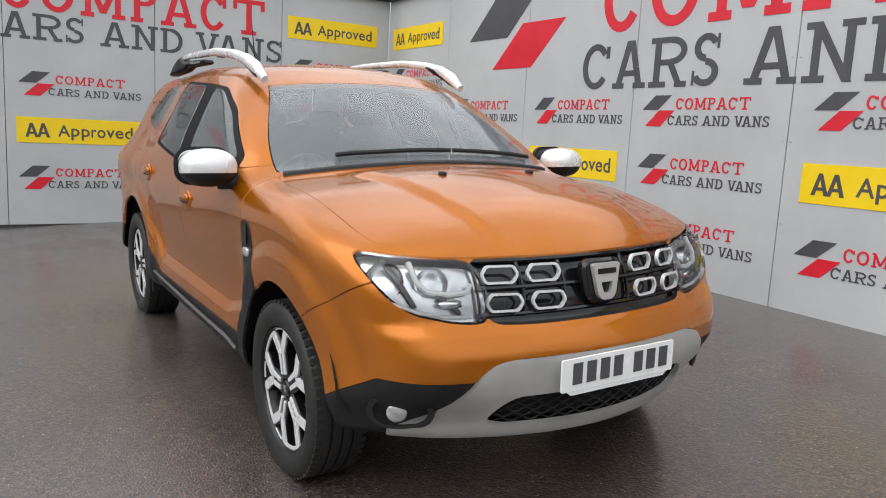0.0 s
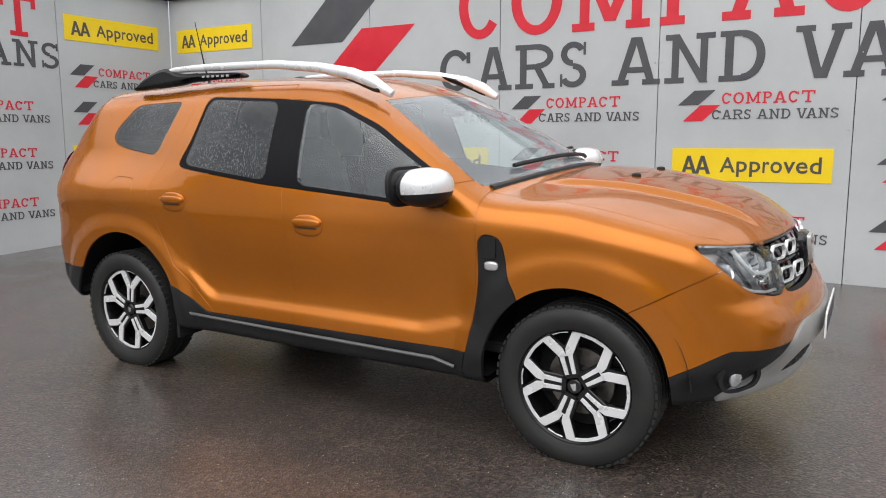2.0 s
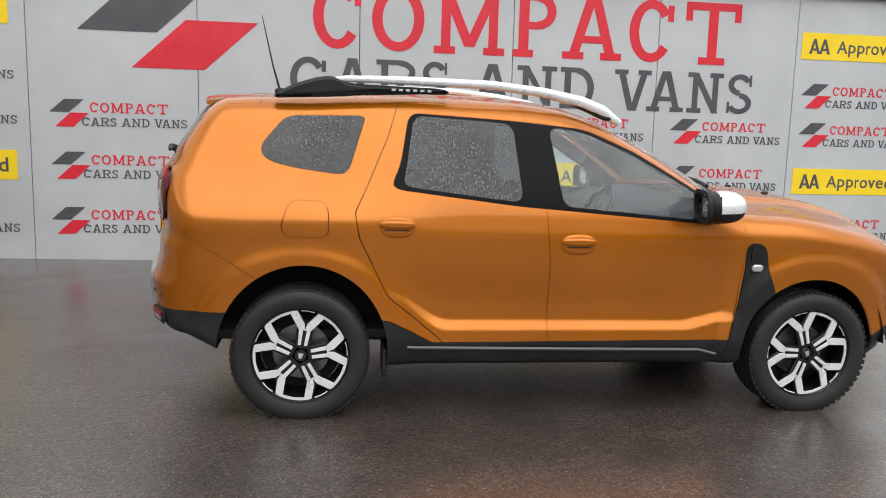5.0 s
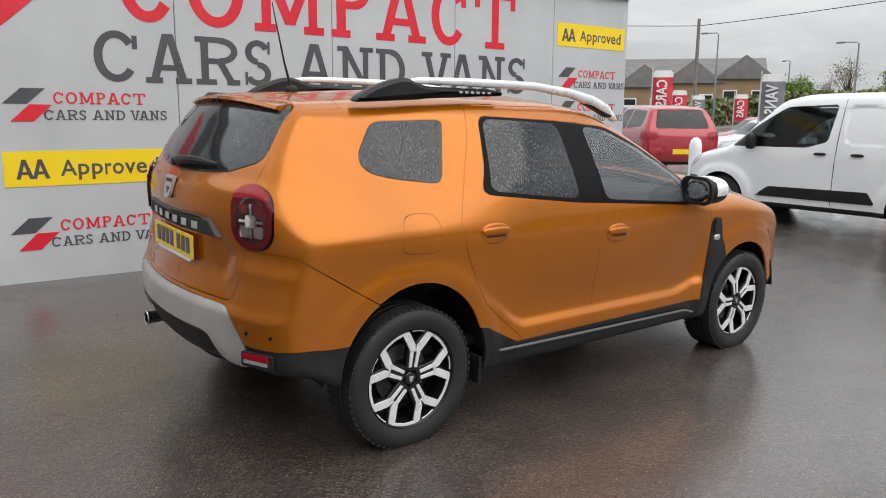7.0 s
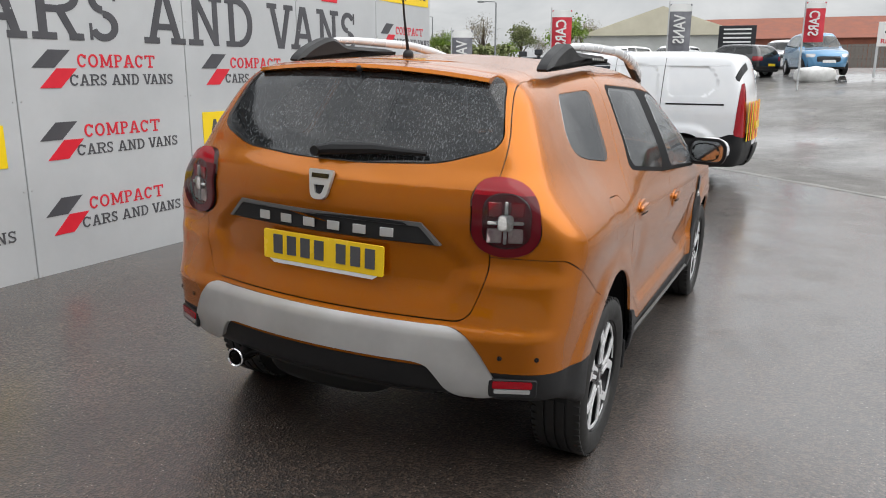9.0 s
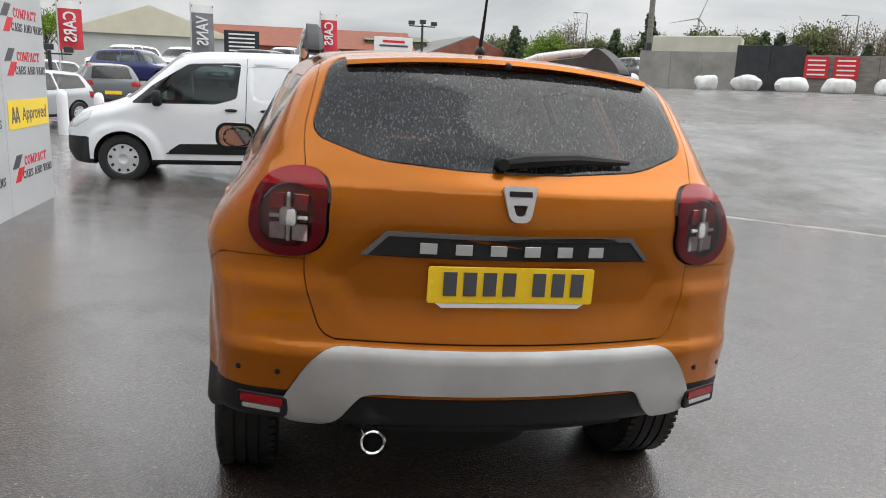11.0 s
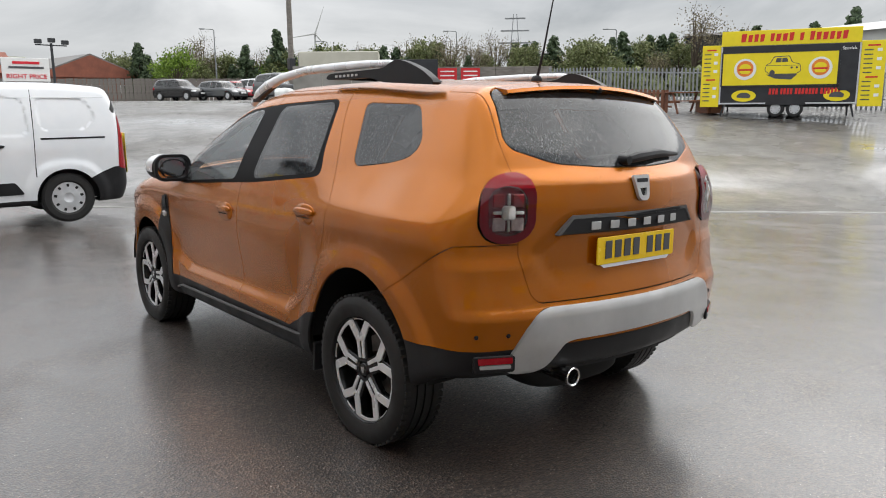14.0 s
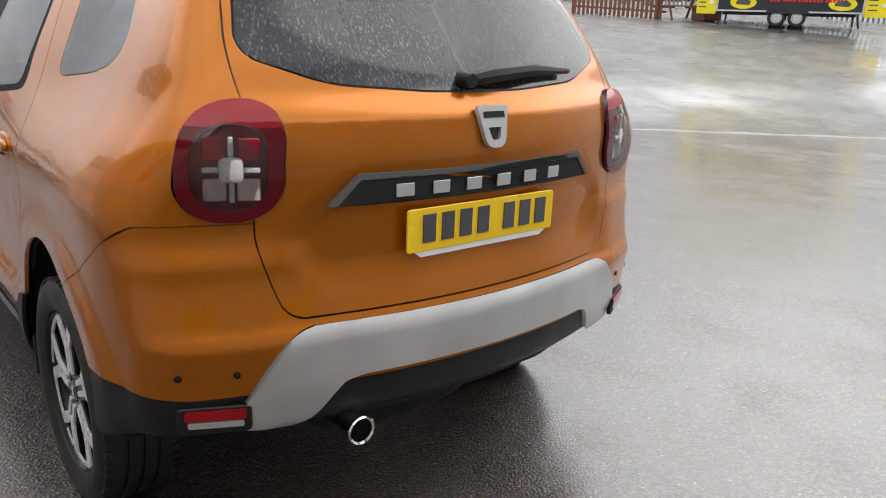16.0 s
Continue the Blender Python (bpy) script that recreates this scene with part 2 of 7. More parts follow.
def box(cx, cy, cz, sx, sy, sz, b=0.0):
    """A box with chamfered edges."""
    hx, hy, hz = sx / 2, sy / 2, sz / 2
    if b <= 0:
        v = [(cx + i * hx, cy + j * hy, cz + k * hz) for i in (-1, 1) for j in (-1, 1) for k in (-1, 1)]
        return np.array(v), [[0, 1, 3, 2], [4, 6, 7, 5], [0, 4, 5, 1], [2, 3, 7, 6], [0, 2, 6, 4], [1, 5, 7, 3]]
    b = min(b, hx * 0.99, hy * 0.99, hz * 0.99)
    v, idx = [], {}
    for i in (-1, 1):
        for j in (-1, 1):
            for k in (-1, 1):
                for a in range(3):
                    q = [i * (hx - (b if a != 0 else 0)), j * (hy - (b if a != 1 else 0)), k * (hz - (b if a != 2 else 0))]
                    idx[i, j, k, a] = len(v)
                    v.append((cx + q[0], cy + q[1], cz + q[2]))
    f = []
    for s in (-1, 1):
        f.append([idx[s, -1, -1, 0], idx[s, s, -s, 0], idx[s, 1, 1, 0], idx[s, -s, s, 0]])
        f.append([idx[-1, s, -1, 1], idx[-s, s, s, 1], idx[1, s, 1, 1], idx[s, s, -s, 1]])
        f.append([idx[-1, -1, s, 2], idx[s, -s, s, 2], idx[1, 1, s, 2], idx[-s, s, s, 2]])
    for j in (-1, 1):
        for k in (-1, 1):
            q = [idx[-1, j, k, 1], idx[1, j, k, 1], idx[1, j, k, 2], idx[-1, j, k, 2]]
            f.append(q if j * k < 0 else q[::-1])
            q = [idx[j, -1, k, 2], idx[j, 1, k, 2], idx[j, 1, k, 0], idx[j, -1, k, 0]]
            f.append(q if j * k < 0 else q[::-1])
            q = [idx[j, k, -1, 0], idx[j, k, 1, 0], idx[j, k, 1, 1], idx[j, k, -1, 1]]
            f.append(q if j * k < 0 else q[::-1])
    for i in (-1, 1):
        for j in (-1, 1):
            for k in (-1, 1):
                q = [idx[i, j, k, 0], idx[i, j, k, 1], idx[i, j, k, 2]]
                f.append(q if i * j * k > 0 else q[::-1])
    return np.array(v), f


def lathe(profile, n=32, sweep=2 * math.pi):
    """Turn (radius, height) points about the z axis."""
    full = abs(sweep - 2 * math.pi) < 1e-6
    m = n if full else n + 1
    v = [(r * math.cos(sweep * i / n), r * math.sin(sweep * i / n), h) for i in range(m) for r, h in profile]
    k, f = len(profile), []
    for i in range(n):
        a, b = i * k, ((i + 1) % m) * k
        for j in range(k - 1):
            f.append([a + j, b + j, b + j + 1, a + j + 1])
    return np.array(v), f


def rod(p, q, r0, r1=None, n=8):
    """A round bar from p to q, closed at both ends."""
    p, q = Vector(p), Vector(q)
    r1 = r0 if r1 is None else r1
    geo = lathe([(1e-4, 0), (r0, 0), (r1, (q - p).length), (1e-4, (q - p).length)], n)
    m = Matrix.Translation(p) @ (q - p).to_track_quat("Z", "Y").to_matrix().to_4x4()
    return moved(geo, m)


def pipe(pts, radius, n=8, flat=1.0):
    """A tube through points; radius may vary along it, flat squashes it."""
    pts = [Vector(p) for p in pts]
    rs = radius if isinstance(radius, (list, tuple)) else [radius] * len(pts)
    v, f = [], []
    for i, p in enumerate(pts):
        d = (pts[min(i + 1, len(pts) - 1)] - pts[max(i - 1, 0)]).normalized()
        side = d.cross(Vector((0, 0, 1)))
        side = side.normalized() if side.length > 1e-4 else Vector((1, 0, 0))
        up = side.cross(d)
        for j in range(n):
            a = 2 * math.pi * j / n
            v.append(p + side * math.cos(a) * rs[i] * flat + up * math.sin(a) * rs[i])
    for i in range(len(pts) - 1):
        for j in range(n):
            a, b = i * n, (i + 1) * n
            f.append([a + j, a + (j + 1) % n, b + (j + 1) % n, b + j])
    f.append(list(range(n))[::-1])
    f.append([(len(pts) - 1) * n + j for j in range(n)])
    return np.array([tuple(q) for q in v]), f


def prism(poly, h, b=0.0):
    """A polygon in x, y raised from 0 to h, its upper edge chamfered by b."""
    p = np.asarray(poly, float)
    if np.sum(p[:, 0] * np.roll(p[:, 1], -1) - np.roll(p[:, 0], -1) * p[:, 1]) < 0:
        p = p[::-1]
    n = len(p)
    rings = [np.c_[p, np.zeros(n)], np.c_[p, np.full(n, h - b)]]
    if b > 0:
        e = np.roll(p, -1, 0) - np.roll(p, 1, 0)
        e /= np.linalg.norm(e, axis=1)[:, None] + 1e-9
        rings.append(np.c_[p - np.c_[e[:, 1], -e[:, 0]] * b, np.full(n, h)])
    v = np.concatenate(rings)
    f = []
    for k in range(len(rings) - 1):
        for i in range(n):
            j = (i + 1) % n
            f.append([k * n + i, k * n + j, (k + 1) * n + j, (k + 1) * n + i])
    f.append(list(range(n))[::-1])
    f.append([(len(rings) - 1) * n + i for i in range(n)])
    return v, f


def rounded(w, h, r, n=5, cx=0.0, cy=0.0):
    """Outline of a rounded rectangle."""
    out = []
    for k, (sx, sy) in enumerate(((1, 1), (-1, 1), (-1, -1), (1, -1))):
        for i in range(n + 1):
            a = math.pi / 2 * (k + i / n)
            out.append((cx + sx * (w / 2 - r) + r * math.cos(a), cy + sy * (h / 2 - r) + r * math.sin(a)))
    return out


def ring_of(outer, inner, h):
    """A flat frame between two outlines of equal count, with thickness h."""
    o, i, n = np.asarray(outer, float), np.asarray(inner, float), len(outer)
    v = np.concatenate([np.c_[o, np.zeros(n)], np.c_[i, np.zeros(n)], np.c_[o, np.full(n, h)], np.c_[i, np.full(n, h)]])
    f = []
    for a in range(n):
        b = (a + 1) % n
        f += [[a, b, 2 * n + b, 2 * n + a], [n + b, n + a, 3 * n + a, 3 * n + b], [2 * n + a, 2 * n + b, 3 * n + b, 3 * n + a], [b, a, n + a, n + b]]
    return v, f


def letters(text, height, width=None, depth=0.003, weight=0.0, align="LEFT"):
    """Raised writing in x, y from the origin, fitted to a height and a width."""
    cu = bpy.data.curves.new("writing", "FONT")
    cu.body, cu.size, cu.extrude, cu.offset, cu.resolution_u = text, 1.0, 0.5, weight, 3
    ob = bpy.data.objects.new("writing", cu)
    scene.collection.objects.link(ob)
    me = bpy.data.meshes.new_from_object(ob.evaluated_get(bpy.context.evaluated_depsgraph_get()))
    v = np.array([q.co[:] for q in me.vertices])
    f = [list(p.vertices) for p in me.polygons]
    bpy.data.objects.remove(ob)
    bpy.data.curves.remove(cu)
    bpy.data.meshes.remove(me)
    lo, hi = v.min(0), v.max(0)
    k = height / (hi[1] - lo[1])
    kx = k if width is None else width / (hi[0] - lo[0])
    v = (v - np.array((lo[0], lo[1], -0.5))) * np.array((kx, k, depth))
    if align == "CENTER":
        v[:, 0] -= (hi[0] - lo[0]) * kx / 2
    return v, f


# ---- shells: a closed form is sampled, then cut along the panel lines ----
def surface(form, lo, hi, h):
    """Vertices, triangles and normals of the surface form = 0 inside a box."""
    ax = [np.arange(a, b + h, h) for a, b in zip(lo, hi)]
    g = np.meshgrid(*ax, indexing="ij")
    val = form(g[0].ravel(), g[1].ravel(), g[2].ravel()).reshape(g[0].shape)
    s = val < 0
    c = [s[i:s.shape[0] - 1 + i, j:s.shape[1] - 1 + j, k:s.shape[2] - 1 + k] for i in (0, 1) for j in (0, 1) for k in (0, 1)]
    tot = sum(q.astype(int) for q in c)
    cells = (tot > 0) & (tot < 8)
    ids = -np.ones(cells.shape, int)
    ids[cells] = np.arange(cells.sum())
    w = np.argwhere(cells)
    v = np.stack([ax[k][w[:, k]] + h / 2 for k in range(3)], 1)

    def grad(p, e=0.004):
        return np.stack([(form(*(p + d).T) - form(*(p - d).T)) / (2 * e) for d in np.eye(3) * e], 1)

    for _ in range(5):
        q = grad(v)
        move = -form(*v.T)[:, None] * q / (np.sum(q * q, 1)[:, None] + 1e-9)
        size = np.linalg.norm(move, axis=1)[:, None]
        v = v + move * np.minimum(1, h * 0.6 / (size + 1e-9))
    quads = []
    for a in range(3):
        b, c2 = (a + 1) % 3, (a + 2) % 3
        sl0, sl1 = [slice(None)] * 3, [slice(None)] * 3
        sl0[a], sl1[a] = slice(0, -1), slice(1, None)
        d0, d1 = s[tuple(sl0)], s[tuple(sl1)]
        e = np.argwhere(d0 != d1)
        e = e[(e[:, b] > 0) & (e[:, c2] > 0) & (e[:, b] < cells.shape[b]) & (e[:, c2] < cells.shape[c2])]
        ob, oc = np.eye(3, dtype=int)[b], np.eye(3, dtype=int)[c2]
        q = np.stack([ids[tuple((e - o).T)] for o in (ob + oc, oc, 0 * oc, ob)], 1)
        flip = ~d0[tuple(e.T)]
        q[flip] = q[flip][:, ::-1]
        quads.append(q[(q >= 0).all(1)])
    q = np.concatenate(quads)
    tri = np.concatenate([q[:, [0, 1, 2]], q[:, [0, 2, 3]]])
    n = grad(v)
    return v, tri, n / (np.linalg.norm(n, axis=1)[:, None] + 1e-9)


def split(v, n, tri, d):
    """Cut triangles where d changes sign. Returns vertices, normals, triangles inside (d < 0) and outside."""
    d = np.where(np.abs(d) < 1e-5, 1e-5, d)
    neg = d[tri] < 0
    cnt = neg.sum(1)
    inside, outside = [tri[cnt == 3]], [tri[cnt == 0]]
    mix = tri[(cnt == 1) | (cnt == 2)]
    if len(mix):
        mneg = d[mix] < 0
        one = mneg.sum(1) == 1
        lone = np.where(one[:, None], mneg, ~mneg).argmax(1)
        r = np.arange(len(mix))
        a, b, c = mix[r, lone], mix[r, (lone + 1) % 3], mix[r, (lone + 2) % 3]
        e = np.concatenate([np.stack([a, b], 1), np.stack([a, c], 1)])
        key, inv = np.unique(np.sort(e, 1), axis=0, return_inverse=True)
        inv = inv.ravel()
        t = (d[key[:, 0]] / (d[key[:, 0]] - d[key[:, 1]]))[:, None]
        nv = v[key[:, 0]] * (1 - t) + v[key[:, 1]] * t
        nn = n[key[:, 0]] * (1 - t) + n[key[:, 1]] * t
        base = len(v)
        v = np.concatenate([v, nv])
        n = np.concatenate([n, nn / (np.linalg.norm(nn, axis=1)[:, None] + 1e-9)])
        ab, ac = base + inv[:len(a)], base + inv[len(a):]
        tip = np.stack([a, ab, ac], 1)
        rest = np.concatenate([np.stack([ab, b, c], 1), np.stack([ab, c, ac], 1)])
        one2 = np.concatenate([one, one])
        inside += [tip[one], rest[~one2]]
        outside += [tip[~one], rest[one2]]
    return v, n, np.concatenate(inside), np.concatenate(outside)


class Shell:
    """What is left of a form while panels are cut from it."""

    def __init__(self, v, tri, n):
        self.v, self.t, self.n = v, tri, n

    def cut(self, where, gap=0.0):
        """Take out the part where(x, y, z) < 0, and a gap round it."""
        v, n, got, rest = split(self.v, self.n, self.t, where(*self.v.T) - (-gap / 2))
        self.v, self.n, self.t = v, n, rest
        if gap:
            v, n, _, rest = split(v, n, rest, where(*v.T) - gap / 2)
            self.v, self.n, self.t = v, n, rest
        return Shell(v, got, n)

    def geometry(self, depth=0.0, lift=0.0):
        """Compact vertices, faces, normals; the rim is folded in by depth."""
        used, inv = np.unique(self.t, return_inverse=True)
        t = inv.reshape(-1, 3)
        v, n = self.v[used] + self.n[used] * lift, self.n[used]
        faces = t.tolist()
        if depth and len(t):
            e = np.concatenate([t[:, [0, 1]], t[:, [1, 2]], t[:, [2, 0]]])
            _, idx, cnt = np.unique(np.sort(e, 1), axis=0, return_index=True, return_counts=True)
            rim = e[idx[cnt == 1]]
            k = len(v)
            vi = v - n * depth
            u, ri = np.unique(rim, return_inverse=True)
            ri = ri.reshape(-1, 2)
            v = np.concatenate([v, v[u], vi[u]])
            n = np.concatenate([n, n[u], n[u]])
            m = len(u)
            faces += np.stack([k + ri[:, 1], k + ri[:, 0], k + m + ri[:, 0], k + m + ri[:, 1]], 1).tolist()
        return v, faces, n

    def build(self, name, mat, parent, label="", depth=0.012, lift=0.0):
        v, f, n = self.geometry(depth, lift)
        return piece(name, (v, f), mat, parent, label, normals=n)


# ---- ground ----
UP = Vector((0.008, -0.035, 1.0)).normalized()
YARD = Vector((0, 0, 1)).rotation_difference(UP).to_matrix().to_4x4()
rise = curve([(-5, -0.25), (0, -0.22), (5, 0.05), (14, 0.92), (25, 1.68), (50, 1.85), (150, 2.2), (900, 3.0)])


def beyond(x, y):
    """Metres past the edge of the tarmac yard."""
    return 0.804 * x - 0.594 * y - 7.6


def ground_z(x, y):
    x, y = np.asarray(x, float), np.asarray(y, float)
    s = beyond(x, y)
    w = step(0.0, 5.0, s)
    xc, yc = np.clip(x, -9, 16), np.clip(y, -14, 12)
    return (1 - w) * (-0.008 * xc + 0.035 * yc) + w * rise(s)


WET = material("wet_tarmac", (0.05, 0.045, 0.042), 0.4, spec=0.8)
_nt = WET.node_tree
_big = noise_of(WET, 0.45, 6.0, 0.68, (1.0, 1.6, 1.0))
_mid = noise_of(WET, 2.3, 5.0, 0.6)
_grit = noise_of(WET, 90, 3.0, 0.7)
_spk = noise_of(WET, 42, kind="ShaderNodeTexVoronoi")
_col0 = ramp_of(WET, _mid.outputs["Fac"], [(0.3, (0.022, 0.0145, 0.0105)), (0.7, (0.049, 0.034, 0.026))])
_stone = noise_of(WET, 105, kind="ShaderNodeTexVoronoi")
_tone = ramp_of(WET, _stone.outputs["Color"], [(0.22, 0.25), (0.5, 0.85), (0.78, 2.6)])
_mul = add_node(WET, "ShaderNodeMix")
_mul.data_type, _mul.blend_type = "RGBA", "MULTIPLY"
_mul.inputs["Factor"].default_value = 1.0
_nt.links.new(_col0, _mul.inputs["A"])
_nt.links.new(_tone, _mul.inputs["B"])
_col = _mul.outputs["Result"]
# Sparse pale dots paint wet glints, along with light aggregate, into the colour.
_dot = ramp_of(WET, _spk.outputs["Distance"], [(0.10, 1.0), (0.20, 0.0)])
_rare = ramp_of(WET, _grit.outputs["Fac"], [(0.54, 0.0), (0.60, 1.0)])
_m1 = add_node(WET, "ShaderNodeMath")
_m1.operation = "MULTIPLY"
_nt.links.new(_dot, _m1.inputs[0])
_nt.links.new(_rare, _m1.inputs[1])
_mx = add_node(WET, "ShaderNodeMix")
_mx.data_type = "RGBA"
_mx.inputs["B"].default_value = (0.55, 0.50, 0.45, 1)
_nt.links.new(_m1.outputs["Value"], _mx.inputs["Factor"])
_nt.links.new(_col, _mx.inputs["A"])
_nt.links.new(_mx.outputs["Result"], shader(WET).inputs["Base Color"])
_sum = add_node(WET, "ShaderNodeMath")
_sum.operation = "MULTIPLY_ADD"
_sum.inputs[1].default_value = 0.65
_nt.links.new(_big.outputs["Fac"], _sum.inputs[0])
_hal = add_node(WET, "ShaderNodeMath")
_hal.operation = "MULTIPLY"
_hal.inputs[1].default_value = 0.35
_nt.links.new(_mid.outputs["Fac"], _hal.inputs[0])
_nt.links.new(_hal.outputs["Value"], _sum.inputs[2])
shader(WET).inputs["Roughness"].default_value = 0.50
shader(WET).inputs["Coat IOR"].default_value = 1.65
_nt.links.new(ramp_of(WET, _sum.outputs["Value"], [(0.38, 1.0), (0.50, 0.90), (0.60, 0.60), (0.70, 0.45)]), shader(WET).inputs["Coat Weight"])
_nt.links.new(ramp_of(WET, _sum.outputs["Value"], [(0.36, 0.05), (0.48, 0.13), (0.64, 0.27)]), shader(WET).inputs["Coat Roughness"])
_b = bump(WET, _stone.outputs["Distance"], 0.8, 0.006)
_cb = bump(WET, noise_of(WET, 120, 4.0, 0.75).outputs["Fac"], 0.36, 0.0020, "Coat Normal")

GRAVEL = material("wet_gravel_lot", (0.15, 0.14, 0.13), 0.5, spec=0.7)
_nt = GRAVEL.node_tree
_big = noise_of(GRAVEL, 0.16, 6.0, 0.62, (1, 1, 1))
_mid = noise_of(GRAVEL, 1.6, 6.0, 0.7)
_grit = noise_of(GRAVEL, 22, 4.0, 0.75)
_c1 = ramp_of(GRAVEL, _mid.outputs["Fac"], [(0.28, (0.068, 0.063, 0.057)), (0.5, (0.145, 0.136, 0.125)), (0.72, (0.245, 0.232, 0.215))])
_nt.links.new(_c1, shader(GRAVEL).inputs["Base Color"])
_nt.links.new(ramp_of(GRAVEL, _big.outputs["Fac"], [(0.32, 0.12), (0.43, 0.50), (0.56, 0.75)]), shader(GRAVEL).inputs["Roughness"])
_k = ramp_of(GRAVEL, _big.outputs["Fac"], [(0.32, 0.0), (0.46, 1.0)])
_x = add_node(GRAVEL, "ShaderNodeMath")
_x.operation = "MULTIPLY"
_nt.links.new(_k, _x.inputs[0])
_nt.links.new(_grit.outputs["Fac"], _x.inputs[1])
bump(GRAVEL, _x.outputs["Value"], 1.0, 0.05)
shader(GRAVEL).inputs["Coat IOR"].default_value = 1.34
_nt.links.new(ramp_of(GRAVEL, _big.outputs["Fac"], [(0.34, 0.95), (0.46, 0.65), (0.60, 0.30)]), shader(GRAVEL).inputs["Coat Weight"])
_nt.links.new(ramp_of(GRAVEL, _big.outputs["Fac"], [(0.36, 0.04), (0.50, 0.20), (0.60, 0.34)]), shader(GRAVEL).inputs["Coat Roughness"])


def sheet(xs, ys, keep=None, lift=0.0):
    gx, gy = np.meshgrid(xs, ys, indexing="ij")
    v = np.stack([gx, gy, ground_z(gx, gy) + lift], -1).reshape(-1, 3)
    ny = len(ys)
    f = []
    for i in range(len(xs) - 1):
        for j in range(ny - 1):
            if keep is None or keep((xs[i] + xs[i + 1]) / 2, (ys[j] + ys[j + 1]) / 2):
                f.append([i * ny + j, (i + 1) * ny + j, (i + 1) * ny + j + 1, i * ny + j + 1])
    return v, f


def spaced(lo, hi, fine, far):
    a = list(np.arange(lo, hi + 1e-6, fine))
    d, up, dn = fine, [], []
    x = hi
    while x < far:
        d *= 1.35
        x += d
        up.append(x)
    x, d = lo, fine
    while x > -far:
        d *= 1.35
        x -= d
        dn.append(x)
    return np.array(dn[::-1] + a + up)


GX, GY = spaced(-10, 30, 0.8, 2500), spaced(-32, 12, 0.8, 2500)
ground = piece("ground", sheet(GX, GY), GRAVEL)
tagged(ground, "wet grey gravel and broken concrete lot with shallow puddles", "ground", kind="structure")
_xs, _ys = np.arange(-16, 21.01, 0.25), np.arange(-20, 14.01, 0.25)


def in_yard(x, y):
    return beyond(x, y) < 0.12 or (y > 1.5 and x < 20)


yard = piece("road", sheet(_xs, _ys, in_yard, 0.02), WET)
CONC = mottled("pale_concrete", (0.16, 0.155, 0.145), (0.34, 0.33, 0.31), 5, (0.35, 0.6), bump_size=0.003)
_ev, _ef = [], []
for _i in range(81):
    _ey = 1.5 - 21.5 * _i / 80
    for _d, _h in ((0.0, 0.022), (0.02, 0.034), (0.13 + 0.05 * math.sin(_i * 1.7), 0.030), (0.30, 0.0)):
        _ex = (7.6 + _d + 0.594 * _ey) / 0.804
        _ev.append((_ex, _ey, float(ground_z(_ex, _ey)) + _h))
for _i in range(80):
    _ef += [[_i * 4 + j, (_i + 1) * 4 + j, (_i + 1) * 4 + j + 1, _i * 4 + j + 1] for j in range(3)]
tagged(piece("kerb", (np.array(_ev), _ef), CONC), "worn pale concrete edging along the tarmac yard", "kerb", kind="structure")
tagged(yard, "wet brown-black tarmac yard with fine pale grit and painted glints", "tarmac", kind="structure")

# ---- clad walls with signs ----
GREY = mottled("grey_cladding", (0.43, 0.445, 0.455), (0.51, 0.525, 0.535), 1.1, (0.38, 0.52), bump_size=0.0012, fine=14)
INK = mottled("charcoal_vinyl", (0.060, 0.060, 0.068), (0.080, 0.080, 0.088), 4, (0.35, 0.45))
REDV = mottled("red_vinyl", (0.60, 0.012, 0.028), (0.70, 0.020, 0.038), 4, (0.30, 0.42))
YELLOW = mottled("yellow_vinyl", (0.86, 0.60, 0.010), (0.92, 0.66, 0.016), 4, (0.30, 0.42))
CAP = material("dark_capping", (0.03, 0.033, 0.036), 0.5)
RIVET = material("rivet_steel", (0.5, 0.5, 0.5), 0.4, 0.8)
FLAT = pose(0, 0, 0, 90, 0, 0)


def bar(x0, z0, x1, z1, d):
    return prism([(x0, z0), (x1, z0), (x1, z1), (x0, z1)], d)


def stroke(p, q, t, d):
    """A slanting stem whose ends are level."""
    return prism([(p[0] - t / 2, p[1]), (p[0] + t / 2, p[1]), (q[0] + t / 2, q[1]), (q[0] - t / 2, q[1])], d)


def bow(cx, cy, rx, ry, t, a0, a1, d, n=22):
    """Part of a ring, from angle a0 to a1 in half turns."""
    v, f = [], []
    for i in range(n + 1):
        a = math.pi * (a0 + (a1 - a0) * i / n)
        for r, h in ((1, 0), (1, d), (0, d), (0, 0)):
            k = 0 if r else t
            v.append((cx + (rx - k) * math.cos(a), cy + (ry - k * 0.86) * math.sin(a), h))
    for i in range(n):
        for j in range(4):
            f.append([i * 4 + j, (i + 1) * 4 + j, (i + 1) * 4 + (j + 1) % 4, i * 4 + (j + 1) % 4])
    return np.array(v), f


